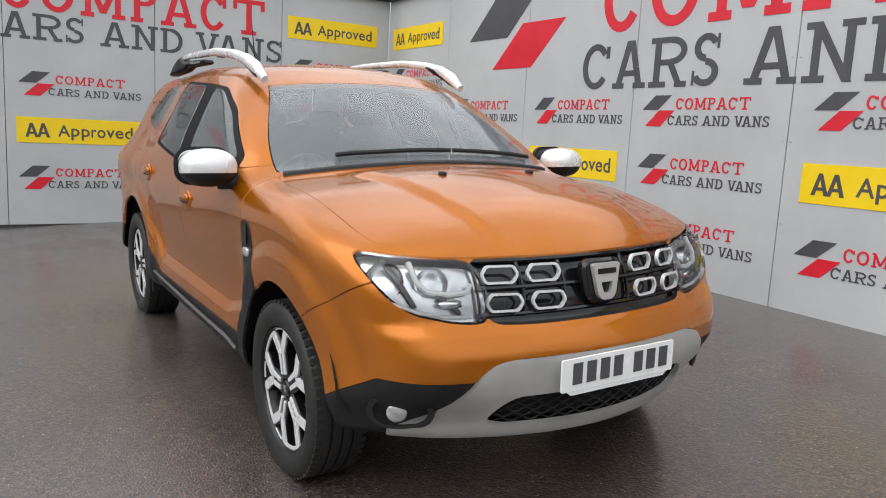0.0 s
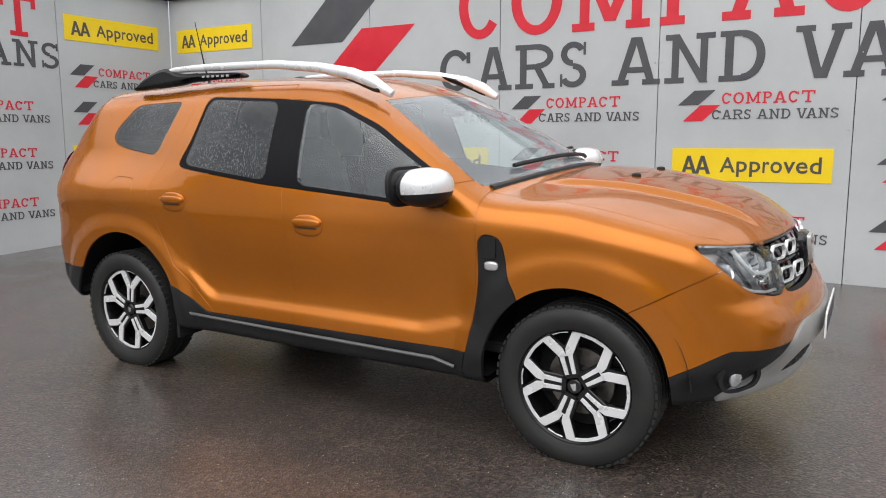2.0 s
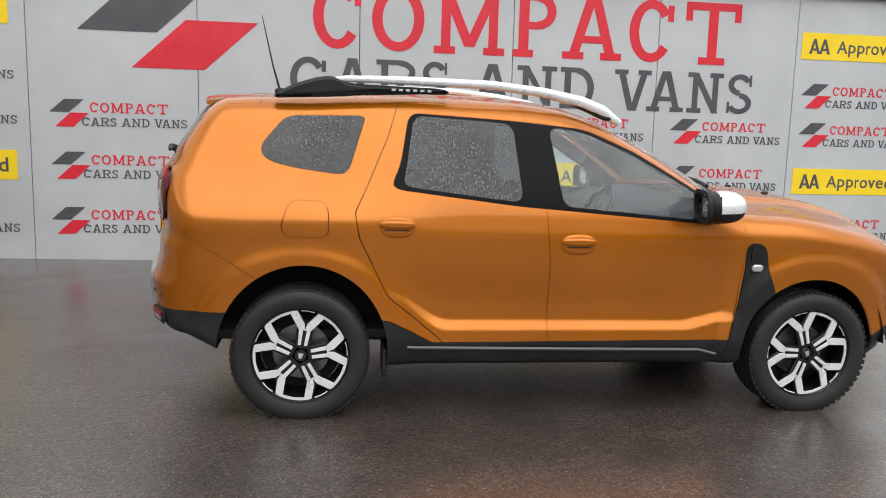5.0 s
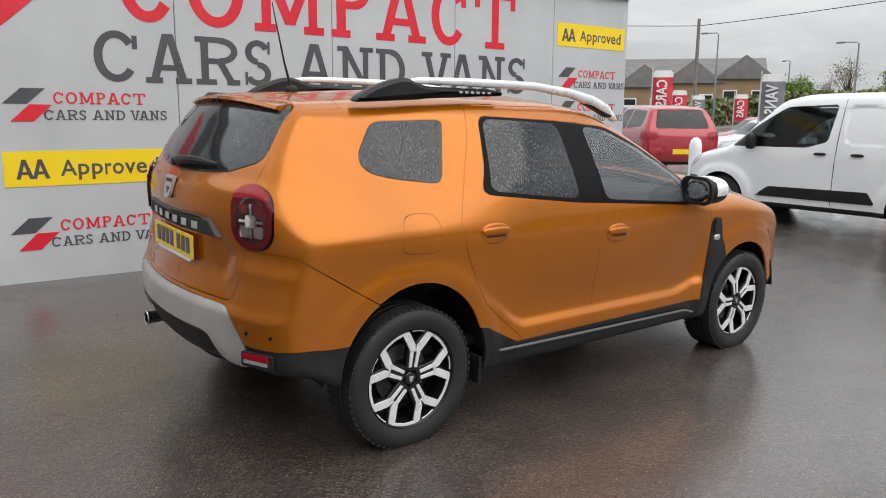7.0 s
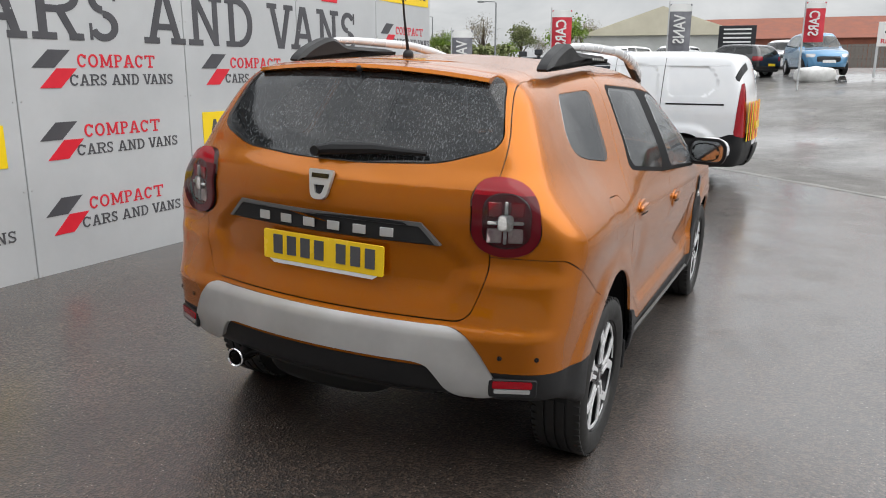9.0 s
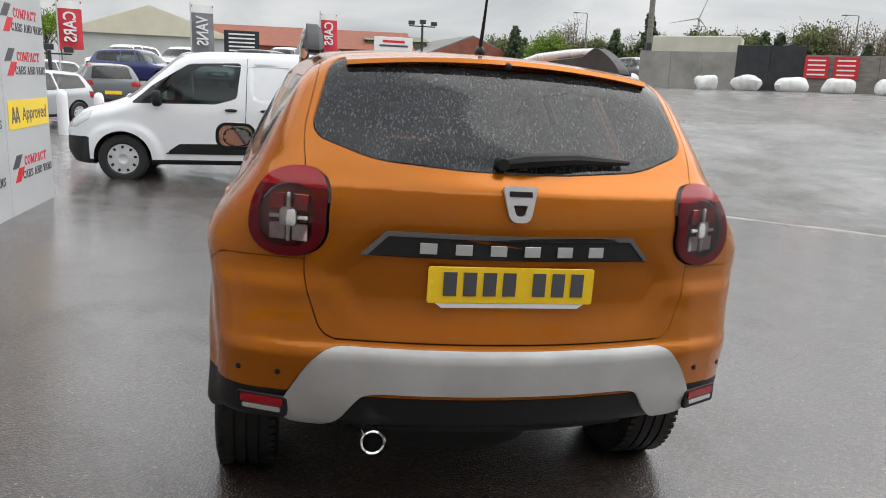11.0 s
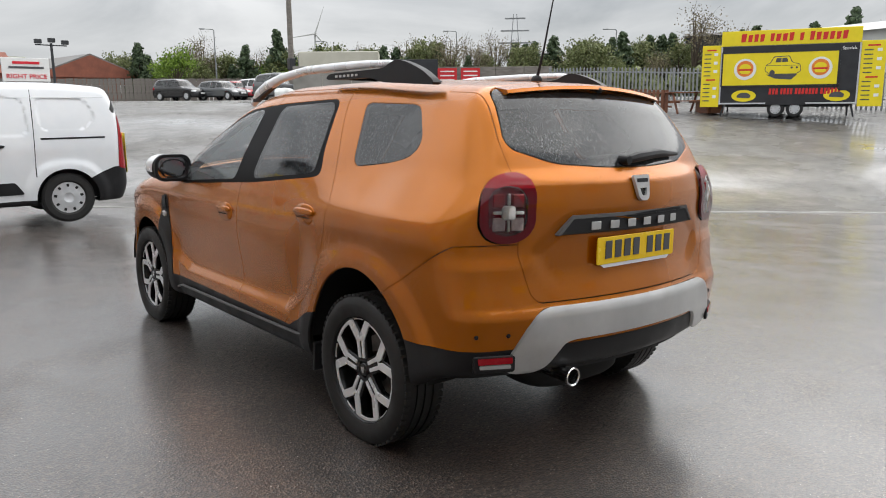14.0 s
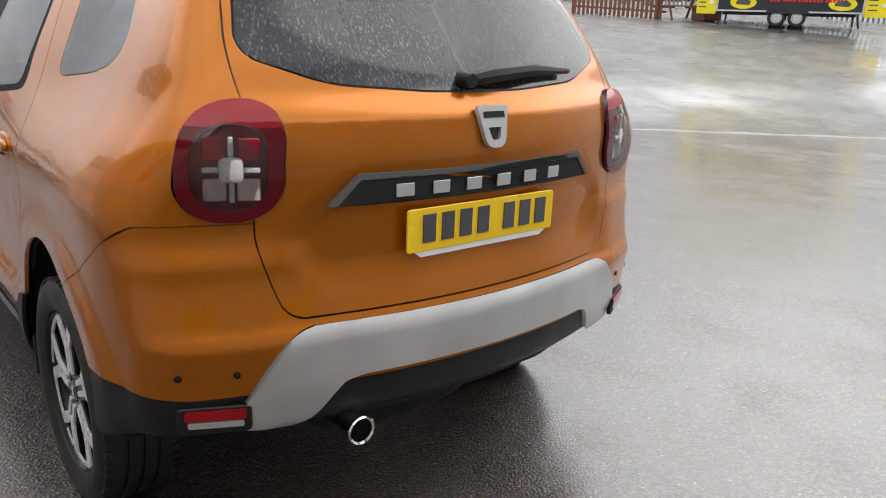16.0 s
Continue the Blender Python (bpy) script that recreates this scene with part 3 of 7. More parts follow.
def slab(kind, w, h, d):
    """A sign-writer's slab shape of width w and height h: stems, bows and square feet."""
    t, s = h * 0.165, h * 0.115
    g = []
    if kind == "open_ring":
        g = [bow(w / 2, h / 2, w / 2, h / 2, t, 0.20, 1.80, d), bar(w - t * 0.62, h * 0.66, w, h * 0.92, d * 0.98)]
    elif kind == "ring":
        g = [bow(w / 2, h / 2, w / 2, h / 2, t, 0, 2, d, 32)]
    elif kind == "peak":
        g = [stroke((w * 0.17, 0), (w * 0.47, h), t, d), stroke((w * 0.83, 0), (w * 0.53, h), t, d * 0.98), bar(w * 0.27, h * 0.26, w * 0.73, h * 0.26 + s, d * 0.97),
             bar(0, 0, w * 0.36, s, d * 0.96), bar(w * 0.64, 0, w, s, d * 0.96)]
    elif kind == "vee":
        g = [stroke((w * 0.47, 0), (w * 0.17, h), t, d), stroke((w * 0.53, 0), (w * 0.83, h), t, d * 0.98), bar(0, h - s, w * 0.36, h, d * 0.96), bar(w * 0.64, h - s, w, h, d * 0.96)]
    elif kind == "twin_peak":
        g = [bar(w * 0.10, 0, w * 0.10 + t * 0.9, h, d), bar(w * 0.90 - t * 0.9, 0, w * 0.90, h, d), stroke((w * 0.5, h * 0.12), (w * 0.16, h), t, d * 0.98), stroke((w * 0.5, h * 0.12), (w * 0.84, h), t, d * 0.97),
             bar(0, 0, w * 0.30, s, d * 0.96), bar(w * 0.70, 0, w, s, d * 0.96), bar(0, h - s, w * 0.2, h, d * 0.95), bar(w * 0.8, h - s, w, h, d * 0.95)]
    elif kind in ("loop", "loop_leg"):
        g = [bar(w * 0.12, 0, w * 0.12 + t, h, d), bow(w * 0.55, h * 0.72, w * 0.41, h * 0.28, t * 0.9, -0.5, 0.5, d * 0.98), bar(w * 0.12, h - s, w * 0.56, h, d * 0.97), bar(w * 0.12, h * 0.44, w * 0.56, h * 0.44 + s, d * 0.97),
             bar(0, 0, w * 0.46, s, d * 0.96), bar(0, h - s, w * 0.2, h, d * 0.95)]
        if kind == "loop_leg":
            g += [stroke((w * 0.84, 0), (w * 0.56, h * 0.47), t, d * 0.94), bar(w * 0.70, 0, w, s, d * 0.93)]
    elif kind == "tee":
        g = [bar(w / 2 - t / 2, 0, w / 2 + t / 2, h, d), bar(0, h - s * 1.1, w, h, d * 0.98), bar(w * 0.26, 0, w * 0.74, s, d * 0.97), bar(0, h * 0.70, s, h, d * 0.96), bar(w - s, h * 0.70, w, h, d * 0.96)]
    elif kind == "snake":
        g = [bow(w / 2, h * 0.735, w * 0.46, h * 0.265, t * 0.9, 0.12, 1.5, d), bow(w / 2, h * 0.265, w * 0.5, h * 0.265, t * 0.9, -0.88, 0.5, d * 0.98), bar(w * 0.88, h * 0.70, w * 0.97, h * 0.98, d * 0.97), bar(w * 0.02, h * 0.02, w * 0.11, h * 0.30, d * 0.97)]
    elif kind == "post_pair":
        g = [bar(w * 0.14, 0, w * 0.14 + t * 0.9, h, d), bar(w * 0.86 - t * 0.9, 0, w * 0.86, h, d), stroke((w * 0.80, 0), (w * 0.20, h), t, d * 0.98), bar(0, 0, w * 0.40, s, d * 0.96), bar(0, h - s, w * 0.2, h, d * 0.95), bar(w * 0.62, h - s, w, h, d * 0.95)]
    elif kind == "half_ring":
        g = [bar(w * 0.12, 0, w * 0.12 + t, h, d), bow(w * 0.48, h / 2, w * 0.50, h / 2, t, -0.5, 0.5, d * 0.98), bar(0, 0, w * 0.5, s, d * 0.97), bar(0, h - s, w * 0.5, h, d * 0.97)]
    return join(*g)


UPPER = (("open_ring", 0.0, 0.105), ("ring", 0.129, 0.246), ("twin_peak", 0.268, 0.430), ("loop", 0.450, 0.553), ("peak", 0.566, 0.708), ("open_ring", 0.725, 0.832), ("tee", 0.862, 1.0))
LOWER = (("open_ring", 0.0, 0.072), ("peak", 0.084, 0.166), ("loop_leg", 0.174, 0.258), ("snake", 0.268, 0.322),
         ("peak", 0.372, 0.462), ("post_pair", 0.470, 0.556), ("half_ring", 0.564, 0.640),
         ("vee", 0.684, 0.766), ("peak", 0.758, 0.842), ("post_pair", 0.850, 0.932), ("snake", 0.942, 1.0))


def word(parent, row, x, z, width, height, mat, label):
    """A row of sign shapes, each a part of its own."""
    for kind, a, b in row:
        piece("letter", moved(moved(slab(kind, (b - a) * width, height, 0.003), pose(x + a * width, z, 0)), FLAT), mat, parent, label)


def lean(x0, z0, w, h, slope):
    return [(x0, z0), (x0 + w, z0), (x0 + w + slope * h, z0 + h), (x0 + slope * h, z0 + h)]


def make_logo():
    """Small trade sign, 1.26 m wide, from its black lozenge's lower left corner."""
    e = thing("wall_sign", Matrix(), "grey and red lozenges beside red and charcoal lettering on grey cladding", "sign", "small signs on the wall")
    piece("lozenge", moved(prism(lean(0, 0, 0.175, 0.122, 1.12), 0.003), FLAT), INK, e, "charcoal lozenge")
    piece("lozenge", moved(prism(lean(0.047, -0.138, 0.165, 0.134, 1.06), 0.003), FLAT), REDV, e, "red lozenge")
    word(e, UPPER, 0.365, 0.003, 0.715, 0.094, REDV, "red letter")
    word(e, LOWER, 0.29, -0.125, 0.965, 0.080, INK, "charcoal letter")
    return e


def make_badge_sign():
    """Yellow sign, 1.27 x 0.28 m."""
    e = thing("yellow_sign", Matrix(), "yellow rectangular sign with black lettering on grey cladding", "sign", "yellow signs on the wall")
    piece("board", moved(prism([(0, 0), (1.27, 0), (1.27, 0.28), (0, 0.28)], 0.004), FLAT), YELLOW, e)
    for k in (0, 1):
        x = 0.085 + k * 0.115
        geo = join(prism([(x, 0.06), (x + 0.03, 0.06), (x + 0.073, 0.215), (x + 0.045, 0.215)], 0.006),
                   prism([(x + 0.128, 0.06), (x + 0.096, 0.06), (x + 0.046, 0.215), (x + 0.074, 0.215)], 0.0059),
                   prism([(x + 0.03, 0.095), (x + 0.095, 0.095), (x + 0.088, 0.118), (x + 0.036, 0.118)], 0.0058))
        piece("emblem", moved(geo, FLAT), INK, e, "black peaked emblem")
    for k, ch in enumerate("Approved"):
        x0, w, lo, hi = ((0.405, 0.125, 0.075, 0.205), (0.54, 0.085, 0.040, 0.170), (0.645, 0.085, 0.040, 0.170), (0.748, 0.052, 0.075, 0.170), (0.808, 0.090, 0.075, 0.170), (0.905, 0.090, 0.075, 0.170), (1.002, 0.088, 0.075, 0.170), (1.105, 0.086, 0.075, 0.210))[k]
        piece("letter", moved(moved(letters(ch, hi - lo, w, 0.006, 0.012), pose(x0, lo, 0)), FLAT), INK, e, "black letter")
    return e


def clad_wall(name, at, edges, label):
    """A run of cladding sheets between edges along x; its face is at y = 0, seen from -y."""
    wall = thing(name, at, label, "wall", kind="structure")
    rivets = []
    mid, ln = (edges[0] + edges[-1]) / 2, edges[-1] - edges[0]
    for x, x1 in zip(edges, edges[1:]):
        piece("panel", box((x + x1) / 2, 0.03, 1.53, x1 - x - 0.006, 0.06, 2.98, 0.004), GREY, wall)
        for x2 in (x + 0.03, x1 - 0.03):
            for z in (0.15, 0.75, 1.35, 1.95, 2.55, 2.95):
                rivets.append(rod((x2, 0.0, z), (x2, -0.005, z), 0.007, 0.005, 6))
    tagged(piece("rivets", join(*rivets), RIVET, wall), kind="stuff")
    piece("backing", box(mid, 0.10, 1.52, ln, 0.08, 3.05), CAP, wall)
    piece("capping", box(mid, 0.05, 3.16, ln, 0.24, 0.28, 0.01), CAP, wall, "dark capping")
    piece("footing", box(mid, 0.05, -0.06, ln, 0.10, 0.20), CAP, wall)
    return wall


PW = 1.545
WALL_B = pose(0, 3.19, 0)
WALL_A = pose(-5.59, 0, 0, 0, 0, 90)
wall_b = clad_wall("wall_north", WALL_B, [-5.59 + k * PW for k in range(7)] + [5.07], "grey panel-clad wall with large trade lettering")
wall_a = clad_wall("wall_west", WALL_A, [3.19 - k * PW for k in range(7, -1, -1)], "grey panel-clad wall with large trade lettering")
logo, badge_sign = make_logo(), make_badge_sign()
_first = {"logo": True, "badge": True}


def hang(kind, at):
    src = logo if kind == "logo" else badge_sign
    if _first[kind]:
        _first[kind] = False
        src.matrix_basis = at
        return src
    return copy_thing(src, at)


def sign_column(wall_at, x, badge, tall, dx=0.0, dz=0.0):
    if tall:
        hang("badge", wall_at @ pose(x + 0.13 + dx, -0.001, 2.365 + dz))
        hang("logo", wall_at @ pose(x + 0.17 + dx, -0.001, 1.99 + dz))
    hang("logo", wall_at @ pose(x + 0.18 + dx, -0.001, 1.575 + dz))
    if badge:
        hang("badge", wall_at @ pose(x + 0.15 + dx, -0.001, 0.925 + dz))
    else:
        hang("logo", wall_at @ pose(x + 0.18 + dx, -0.001, 1.08 + dz))
    hang("logo", wall_at @ pose(x + 0.16 + dx, -0.001, 0.55 + dz))


for k in range(7):
    sign_column(WALL_B, -5.59 + k * PW, k % 2 == 0, k in (0, 6), -0.07 if k == 6 else -0.05 if k == 3 else 0.0)
for k in range(3):
    sign_column(WALL_A, 3.19 - (k + 1) * PW, k % 2 == 0, k == 0, -0.05, 0.025)


def big_sign(wall_at, k, upper, lower, mark):
    e = thing("large_wall_sign", wall_at @ pose(0, -0.001, 0), "large grey and red lozenges with red and charcoal lettering", "sign", "large signs on the walls")
    x, z = mark
    piece("lozenge", moved(prism(lean(x, z + 0.333 * k, 0.72 * k, 0.58 * k, 1.09), 0.003), FLAT), INK, e, "charcoal lozenge")
    piece("lozenge", moved(prism(lean(x + 0.48 * k, z, 0.675 * k, 0.46 * k, 1.10), 0.003), FLAT), REDV, e, "red lozenge")
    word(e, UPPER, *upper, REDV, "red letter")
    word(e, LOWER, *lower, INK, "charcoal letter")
    return e


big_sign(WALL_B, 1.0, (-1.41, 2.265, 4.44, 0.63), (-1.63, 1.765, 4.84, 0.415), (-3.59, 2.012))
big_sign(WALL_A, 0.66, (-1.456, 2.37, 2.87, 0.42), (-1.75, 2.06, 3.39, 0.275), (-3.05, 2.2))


# ---- the orange car ----
HUBX, HUBY, HUBZ = 1.337, 0.785, 0.338
side_w = curve([(0.2, 0.80), (0.30, 0.862), (0.42, 0.882), (0.55, 0.876), (0.75, 0.886), (0.93, 0.893), (1.02, 0.880), (1.10, 0.856), (1.2, 0.812), (1.35, 0.738), (1.5, 0.658), (1.6, 0.588), (1.75, 0.48)])
top_z = curve([(-2.4, 1.40), (-1.92, 1.56), (-1.80, 1.590), (-1.4, 1.615), (-0.8, 1.640), (-0.3, 1.634), (0.0, 1.606), (0.22, 1.547), (0.5, 1.425), (0.8, 1.268), (0.985, 1.163), (1.08, 1.135), (1.38, 1.118), (1.7, 1.062), (1.9, 1.004), (2.02, 0.945), (2.10, 0.87), (2.3, 0.6)])
nose_x = curve([(0.2, 1.98), (0.30, 2.08), (0.38, 2.125), (0.5, 2.160), (0.60, 2.165), (0.68, 2.135), (0.73, 2.098), (0.80, 2.088), (0.92, 2.052), (1.0, 1.98), (1.1, 1.8)])
tail_x = curve([(0.2, 1.93), (0.33, 2.06), (0.45, 2.125), (0.58, 2.160), (0.68, 2.158), (0.73, 2.135), (0.85, 2.115), (1.0, 2.118), (1.1, 2.122), (1.18, 2.108), (1.25, 2.062), (1.3, 2.035), (1.45, 1.935), (1.58, 1.85), (1.7, 1.77)])
RECESS = soften([(-0.545, 0.94), (-0.40, 1.055), (0.40, 1.055), (0.545, 0.94), (0.545, 0.90), (0.44, 0.735), (-0.44, 0.735), (-0.545, 0.90)], 1)


def suv_form(x, y, z):
    ay = np.abs(y)
    w = side_w(z)
    w = w - 0.35 * np.maximum(x - 1.40, 0) ** 2 - 0.50 * np.maximum(-x - 1.68, 0) ** 2 + 0.012 * step(-1.3, -1.6, x)
    for hx in (HUBX, -HUBX):
        r = np.hypot(x - hx, z - 0.36)
        w = w + 0.019 * step(0.560, 0.470, r) * step(1.0, 0.78, z)
    low = 0.515 + 0.16 * step(-0.62, -0.92, x) + 0.05 * step(0.60, 0.85, x)
    w = w - 0.026 * step(low + 0.34, low + 0.03, z) * step(low - 0.055, low + 0.012, z) * step(-1.0, -0.72, x) * step(0.96, 0.78, x)
    w = w + 0.020 * np.exp(-((z - 1.01) / 0.085) ** 2) * step(-0.6, -1.3, x)
    w = w + step(1.0, 1.25, z) * (0.018 - 0.062 * step(-0.5, -1.5, x)) * step(1.6, 1.0, x)
    side = ay - w
    c = 0.24 * step(-0.3, 0.4, x)
    crown = 0.10 + 0.03 * step(0.5, 0.0, x)
    yc = 0.46 - 0.11 * (x - 1.0)
    ridge = 0.022 * step(yc + 0.03, yc - 0.03, ay) * step(1.0, 1.15, x) * step(2.0, 1.8, x)
    top = z - (top_z(x + c * y * y) - crown * y * y + ridge)
    front = x - (nose_x(z) - (0.265 + 0.22 * step(0.56, 0.36, z)) * y * y)
    dip = 0.015 * step(0.03, -0.05, sd_poly(y, z, RECESS)) * (x < 0) * step(0.72, 0.86, z)
    ledge = 0.020 * step(0.93, 0.86, z) * step(0.48, 0.66, ay) * step(0.55, 0.72, z)
    rear = -x - (tail_x(z) - 0.25 * y * y - dip + ledge)
    f = smax(side, top, 0.09)
    f = smax(f, front, 0.13)
    f = smax(f, rear, 0.09)
    floor_z = 0.285 + 0.155 * step(-1.52, -1.9, x) + 0.03 * step(1.5, 1.9, x) * step(0.4, 0.8, ay)
    return smax(f, floor_z - z, 0.05)


def meet(form, start, way):
    """Where a line from outside first meets a form."""
    p, d = np.array(start, float), np.array(way, float)
    t = np.linspace(0, 1.6, 801)
    val = form(*(p[:, None] + d[:, None] * t))
    i = int(np.argmax(val < 0))
    return p + d * t[i]


def egg(sx, sy, sz, p=2.6, n=24, m=14):
    """A rounded pebble: a superellipsoid."""
    def pw(c, e):
        return math.copysign(abs(c) ** (2 / e), c)
    v, f = [], []
    for i in range(m + 1):
        b = -math.pi / 2 + math.pi * i / m
        for j in range(n):
            a = 2 * math.pi * j / n
            v.append((sx * pw(math.cos(b), p) * pw(math.cos(a), p), sy * pw(math.cos(b), p) * pw(math.sin(a), p), sz * pw(math.sin(b), p)))
    for i in range(m):
        for j in range(n):
            f.append([i * n + j, i * n + (j + 1) % n, (i + 1) * n + (j + 1) % n, (i + 1) * n + j])
    return np.array(v), f


def side_poly(poly, y0=0.45, sgn=0):
    p = np.asarray(poly, float)
    if sgn == 0:
        return lambda x, y, z: np.maximum(sd_poly(x, z, p), y0 - np.abs(y))
    return lambda x, y, z: np.maximum(sd_poly(x, z, p), y0 - sgn * y)


def end_poly(poly, x0, sgn, both=False):
    p = np.asarray(poly, float)
    return lambda x, y, z: np.maximum(sd_poly(np.abs(y) if both else y, z, p), x0 - sgn * x)


def disc(hx, hz, r, rz):
    return lambda x, y, z: np.maximum((np.hypot((x - hx), (z - hz) * r / rz) - r), 0.40 - np.abs(y))


car = thing("suv", YARD.copy(), "wet metallic orange compact suv with black cladding and silver roof rails", "car")
shell = Shell(*surface(suv_form, (-2.3, -1.0, 0.2), (2.3, 1.0, 1.75), 0.021))
inner = Shell(shell.v - shell.n * 0.022, shell.t, shell.n)

# wheel openings
for hx, hz, r, rz in ((-1.325, 0.36, 0.408, 0.434), (1.325, 0.35, 0.390, 0.398)):
    shell.cut(disc(hx, hz, r, rz))
    inner.cut(disc(hx, hz, r, rz))

# glass
Q_WIN = soften([(-1.425, 1.492), (-1.035, 1.505), (-1.05, 1.46), (-1.125, 1.215), (-1.38, 1.245), (-1.51, 1.275), (-1.55, 1.335)])
R_WIN = soften([(-0.80, 1.512), (-0.30, 1.49), (-0.265, 1.11), (-0.86, 1.175), (-0.84, 1.25)], 1)
F_WIN = soften([(-0.115, 1.483), (0.07, 1.458), (0.32, 1.357), (0.66, 1.165), (0.655, 1.045), (-0.06, 1.098)], 1)
BAND = soften([(-0.822, 1.527), (-0.30, 1.507), (0.08, 1.477), (0.335, 1.374), (0.715, 1.155), (0.70, 1.026), (-0.09, 1.081), (-0.27, 1.092), (-0.885, 1.158), (-0.912, 1.180), (-0.868, 1.27)], 1)
R_GLASS = soften([(-0.545, 1.555), (0.545, 1.555), (0.610, 1.325), (0.42, 1.262), (0.15, 1.245), (-0.15, 1.245), (-0.42, 1.262), (-0.610, 1.325)], 1)


def wind_cut(x, y, z):
    ay = np.abs(y)
    s = x + 0.24 * y * y
    return np.maximum(np.maximum(np.maximum(ay - (0.50 + 0.215 * step(0.1, 1.0, s)), 0.30 - s), s - 0.985), 1.05 - z)


HEAD = soften([(0.45, 0.905), (0.435, 0.722), (0.54, 0.718), (0.70, 0.755), (0.775, 0.83), (0.815, 0.94), (0.70, 0.925)], 1)
GRILLE = soften([(-0.485, 0.915), (0.485, 0.915), (0.455, 0.715), (0.30, 0.708), (-0.30, 0.708), (-0.455, 0.715)], 1)
LOW_F = soften([(-0.40, 0.485), (0.40, 0.485), (0.46, 0.39), (0.40, 0.362), (-0.40, 0.362), (-0.46, 0.39)], 1)
for cutter in (end_poly(HEAD, 1.6, 1, True), end_poly(GRILLE, 1.6, 1), end_poly(LOW_F, 1.6, 1), side_poly(F_WIN), side_poly(R_WIN), side_poly(Q_WIN), wind_cut, end_poly(R_GLASS, 1.5, -1)):
    inner.cut(cutter)

for s in (1, -1):
    shell.cut(side_poly(Q_WIN, 0.45, s), 0.004).build("quarter_window", PRIVACY, car, "dark privacy glass with rain streaks", 0.004)
    b = shell.cut(side_poly(BAND, 0.45, s), 0.003)
    b.cut(side_poly(R_WIN, 0.45, s), 0.0).build("rear_side_window", PRIVACY, car, "dark privacy glass with rain streaks", 0.004)
    b.cut(side_poly(F_WIN, 0.45, s), 0.0).build("front_side_window", GLASS, car, "clear wet side glass", 0.004)
    b.build("window_trim", TRIM, car, "black window surround and pillar", 0.006, -0.001)
shell.cut(wind_cut, 0.005).build("windscreen", SCREEN, car, "wet fogged windscreen with fine rain streaks and painted-in sky sheen", 0.004)
rg = shell.cut(end_poly(R_GLASS, 1.5, -1), 0.005)
rg.build("rear_window", TINTED, car, "dark rear window streaked with rain", 0.004)

# lamps, grille and bumper trim
LAMPY = 0.664
TAIL = soften([(0.375, 1.228), (0.566, 1.230), (0.574, 0.965), (0.377, 0.968)], 2, 0.052)
TAIL_IN = soften([(0.406, 1.180), (0.540, 1.180), (0.542, 0.998), (0.408, 0.998)], 2, 0.034)
for s in (1, -1):
    def head_cut(x, y, z, s=s):
        return np.maximum(np.maximum(sd_poly(s * y, z, HEAD), 1.765 - x), 0.1 - s * y)
    h = shell.cut(head_cut, 0.006)
    hl = h.build("headlight", LAMPGLASS, car, "clear headlight with bright reflectors", 0.01)
    h.build("bowl", LAMPBACK, hl, "silver lamp bowl", 0.0, -0.045)

    def tail_cut(x, y, z, s=s):
        return np.maximum(np.maximum(sd_poly(0.6 * s * y + 0.8 * (x + 2.1), z, TAIL), x + 1.80), 0.1 - s * y)
    tl = shell.cut(tail_cut, 0.006)

    def tail_mid(x, y, z, s=s):
        return sd_poly(0.6 * s * y + 0.8 * (x + 2.1), z, TAIL_IN)
    mid = tl.cut(tail_mid, 0.0)

    def tail_top(x, y, z):
        return 1.172 - z
    tt = tl.cut(tail_top, 0.0)
    lamp = tl.build("tail_light", DARK_RED, car, "dark red rounded square tail light", 0.01, 0.014)
    tt.build("upper_lens", RED_LENS, lamp, "bright red upper lens", 0.0, 0.014)
    mid.build("inner_lens", SMOKE, lamp, "smoked inner lens", 0.0, -0.004)
    mid.build("lens_cover", LAMPGLASS, lamp, "clear outer lens", 0.0, 0.014)
    cy, cz = s * LAMPY, 1.085
    at = pose(meet(suv_form, (-2.6, cy, cz), (1, 0, 0))[0] - 0.002, cy, cz, 0, 0, s * -26)
    for d in (-1, 1):
        piece("lower_lens", moved(box(0, d * 0.036, -0.044, 0.008, 0.050, 0.050, 0.003), at), PINK, lamp, "pale pink lower lens")
        piece("red_lens", moved(box(0, d * 0.038, 0.044, 0.008, 0.046, 0.050, 0.003), at), RED_LENS, lamp, "deep red upper lens")
        piece("light_bar", moved(box(-0.004, d * 0.043, 0, 0.010, 0.036, 0.012, 0.003), at), ICE, lamp, "frosted light bar")
        piece("light_bar", moved(box(-0.004, 0, d * 0.050, 0.010, 0.012, 0.044, 0.003), at), ICE, lamp, "frosted light bar")
    piece("reverse_lamp", moved(egg(0.010, 0.027, 0.028, 4, 20, 10), at @ pose(-0.004, 0, 0)), ICE, lamp, "frosted square lamp")
gr = shell.cut(end_poly(GRILLE, 1.7, 1), 0.004)
gr.build("grille_panel", GLOSS, car, "black grille backing", 0.0, -0.035)

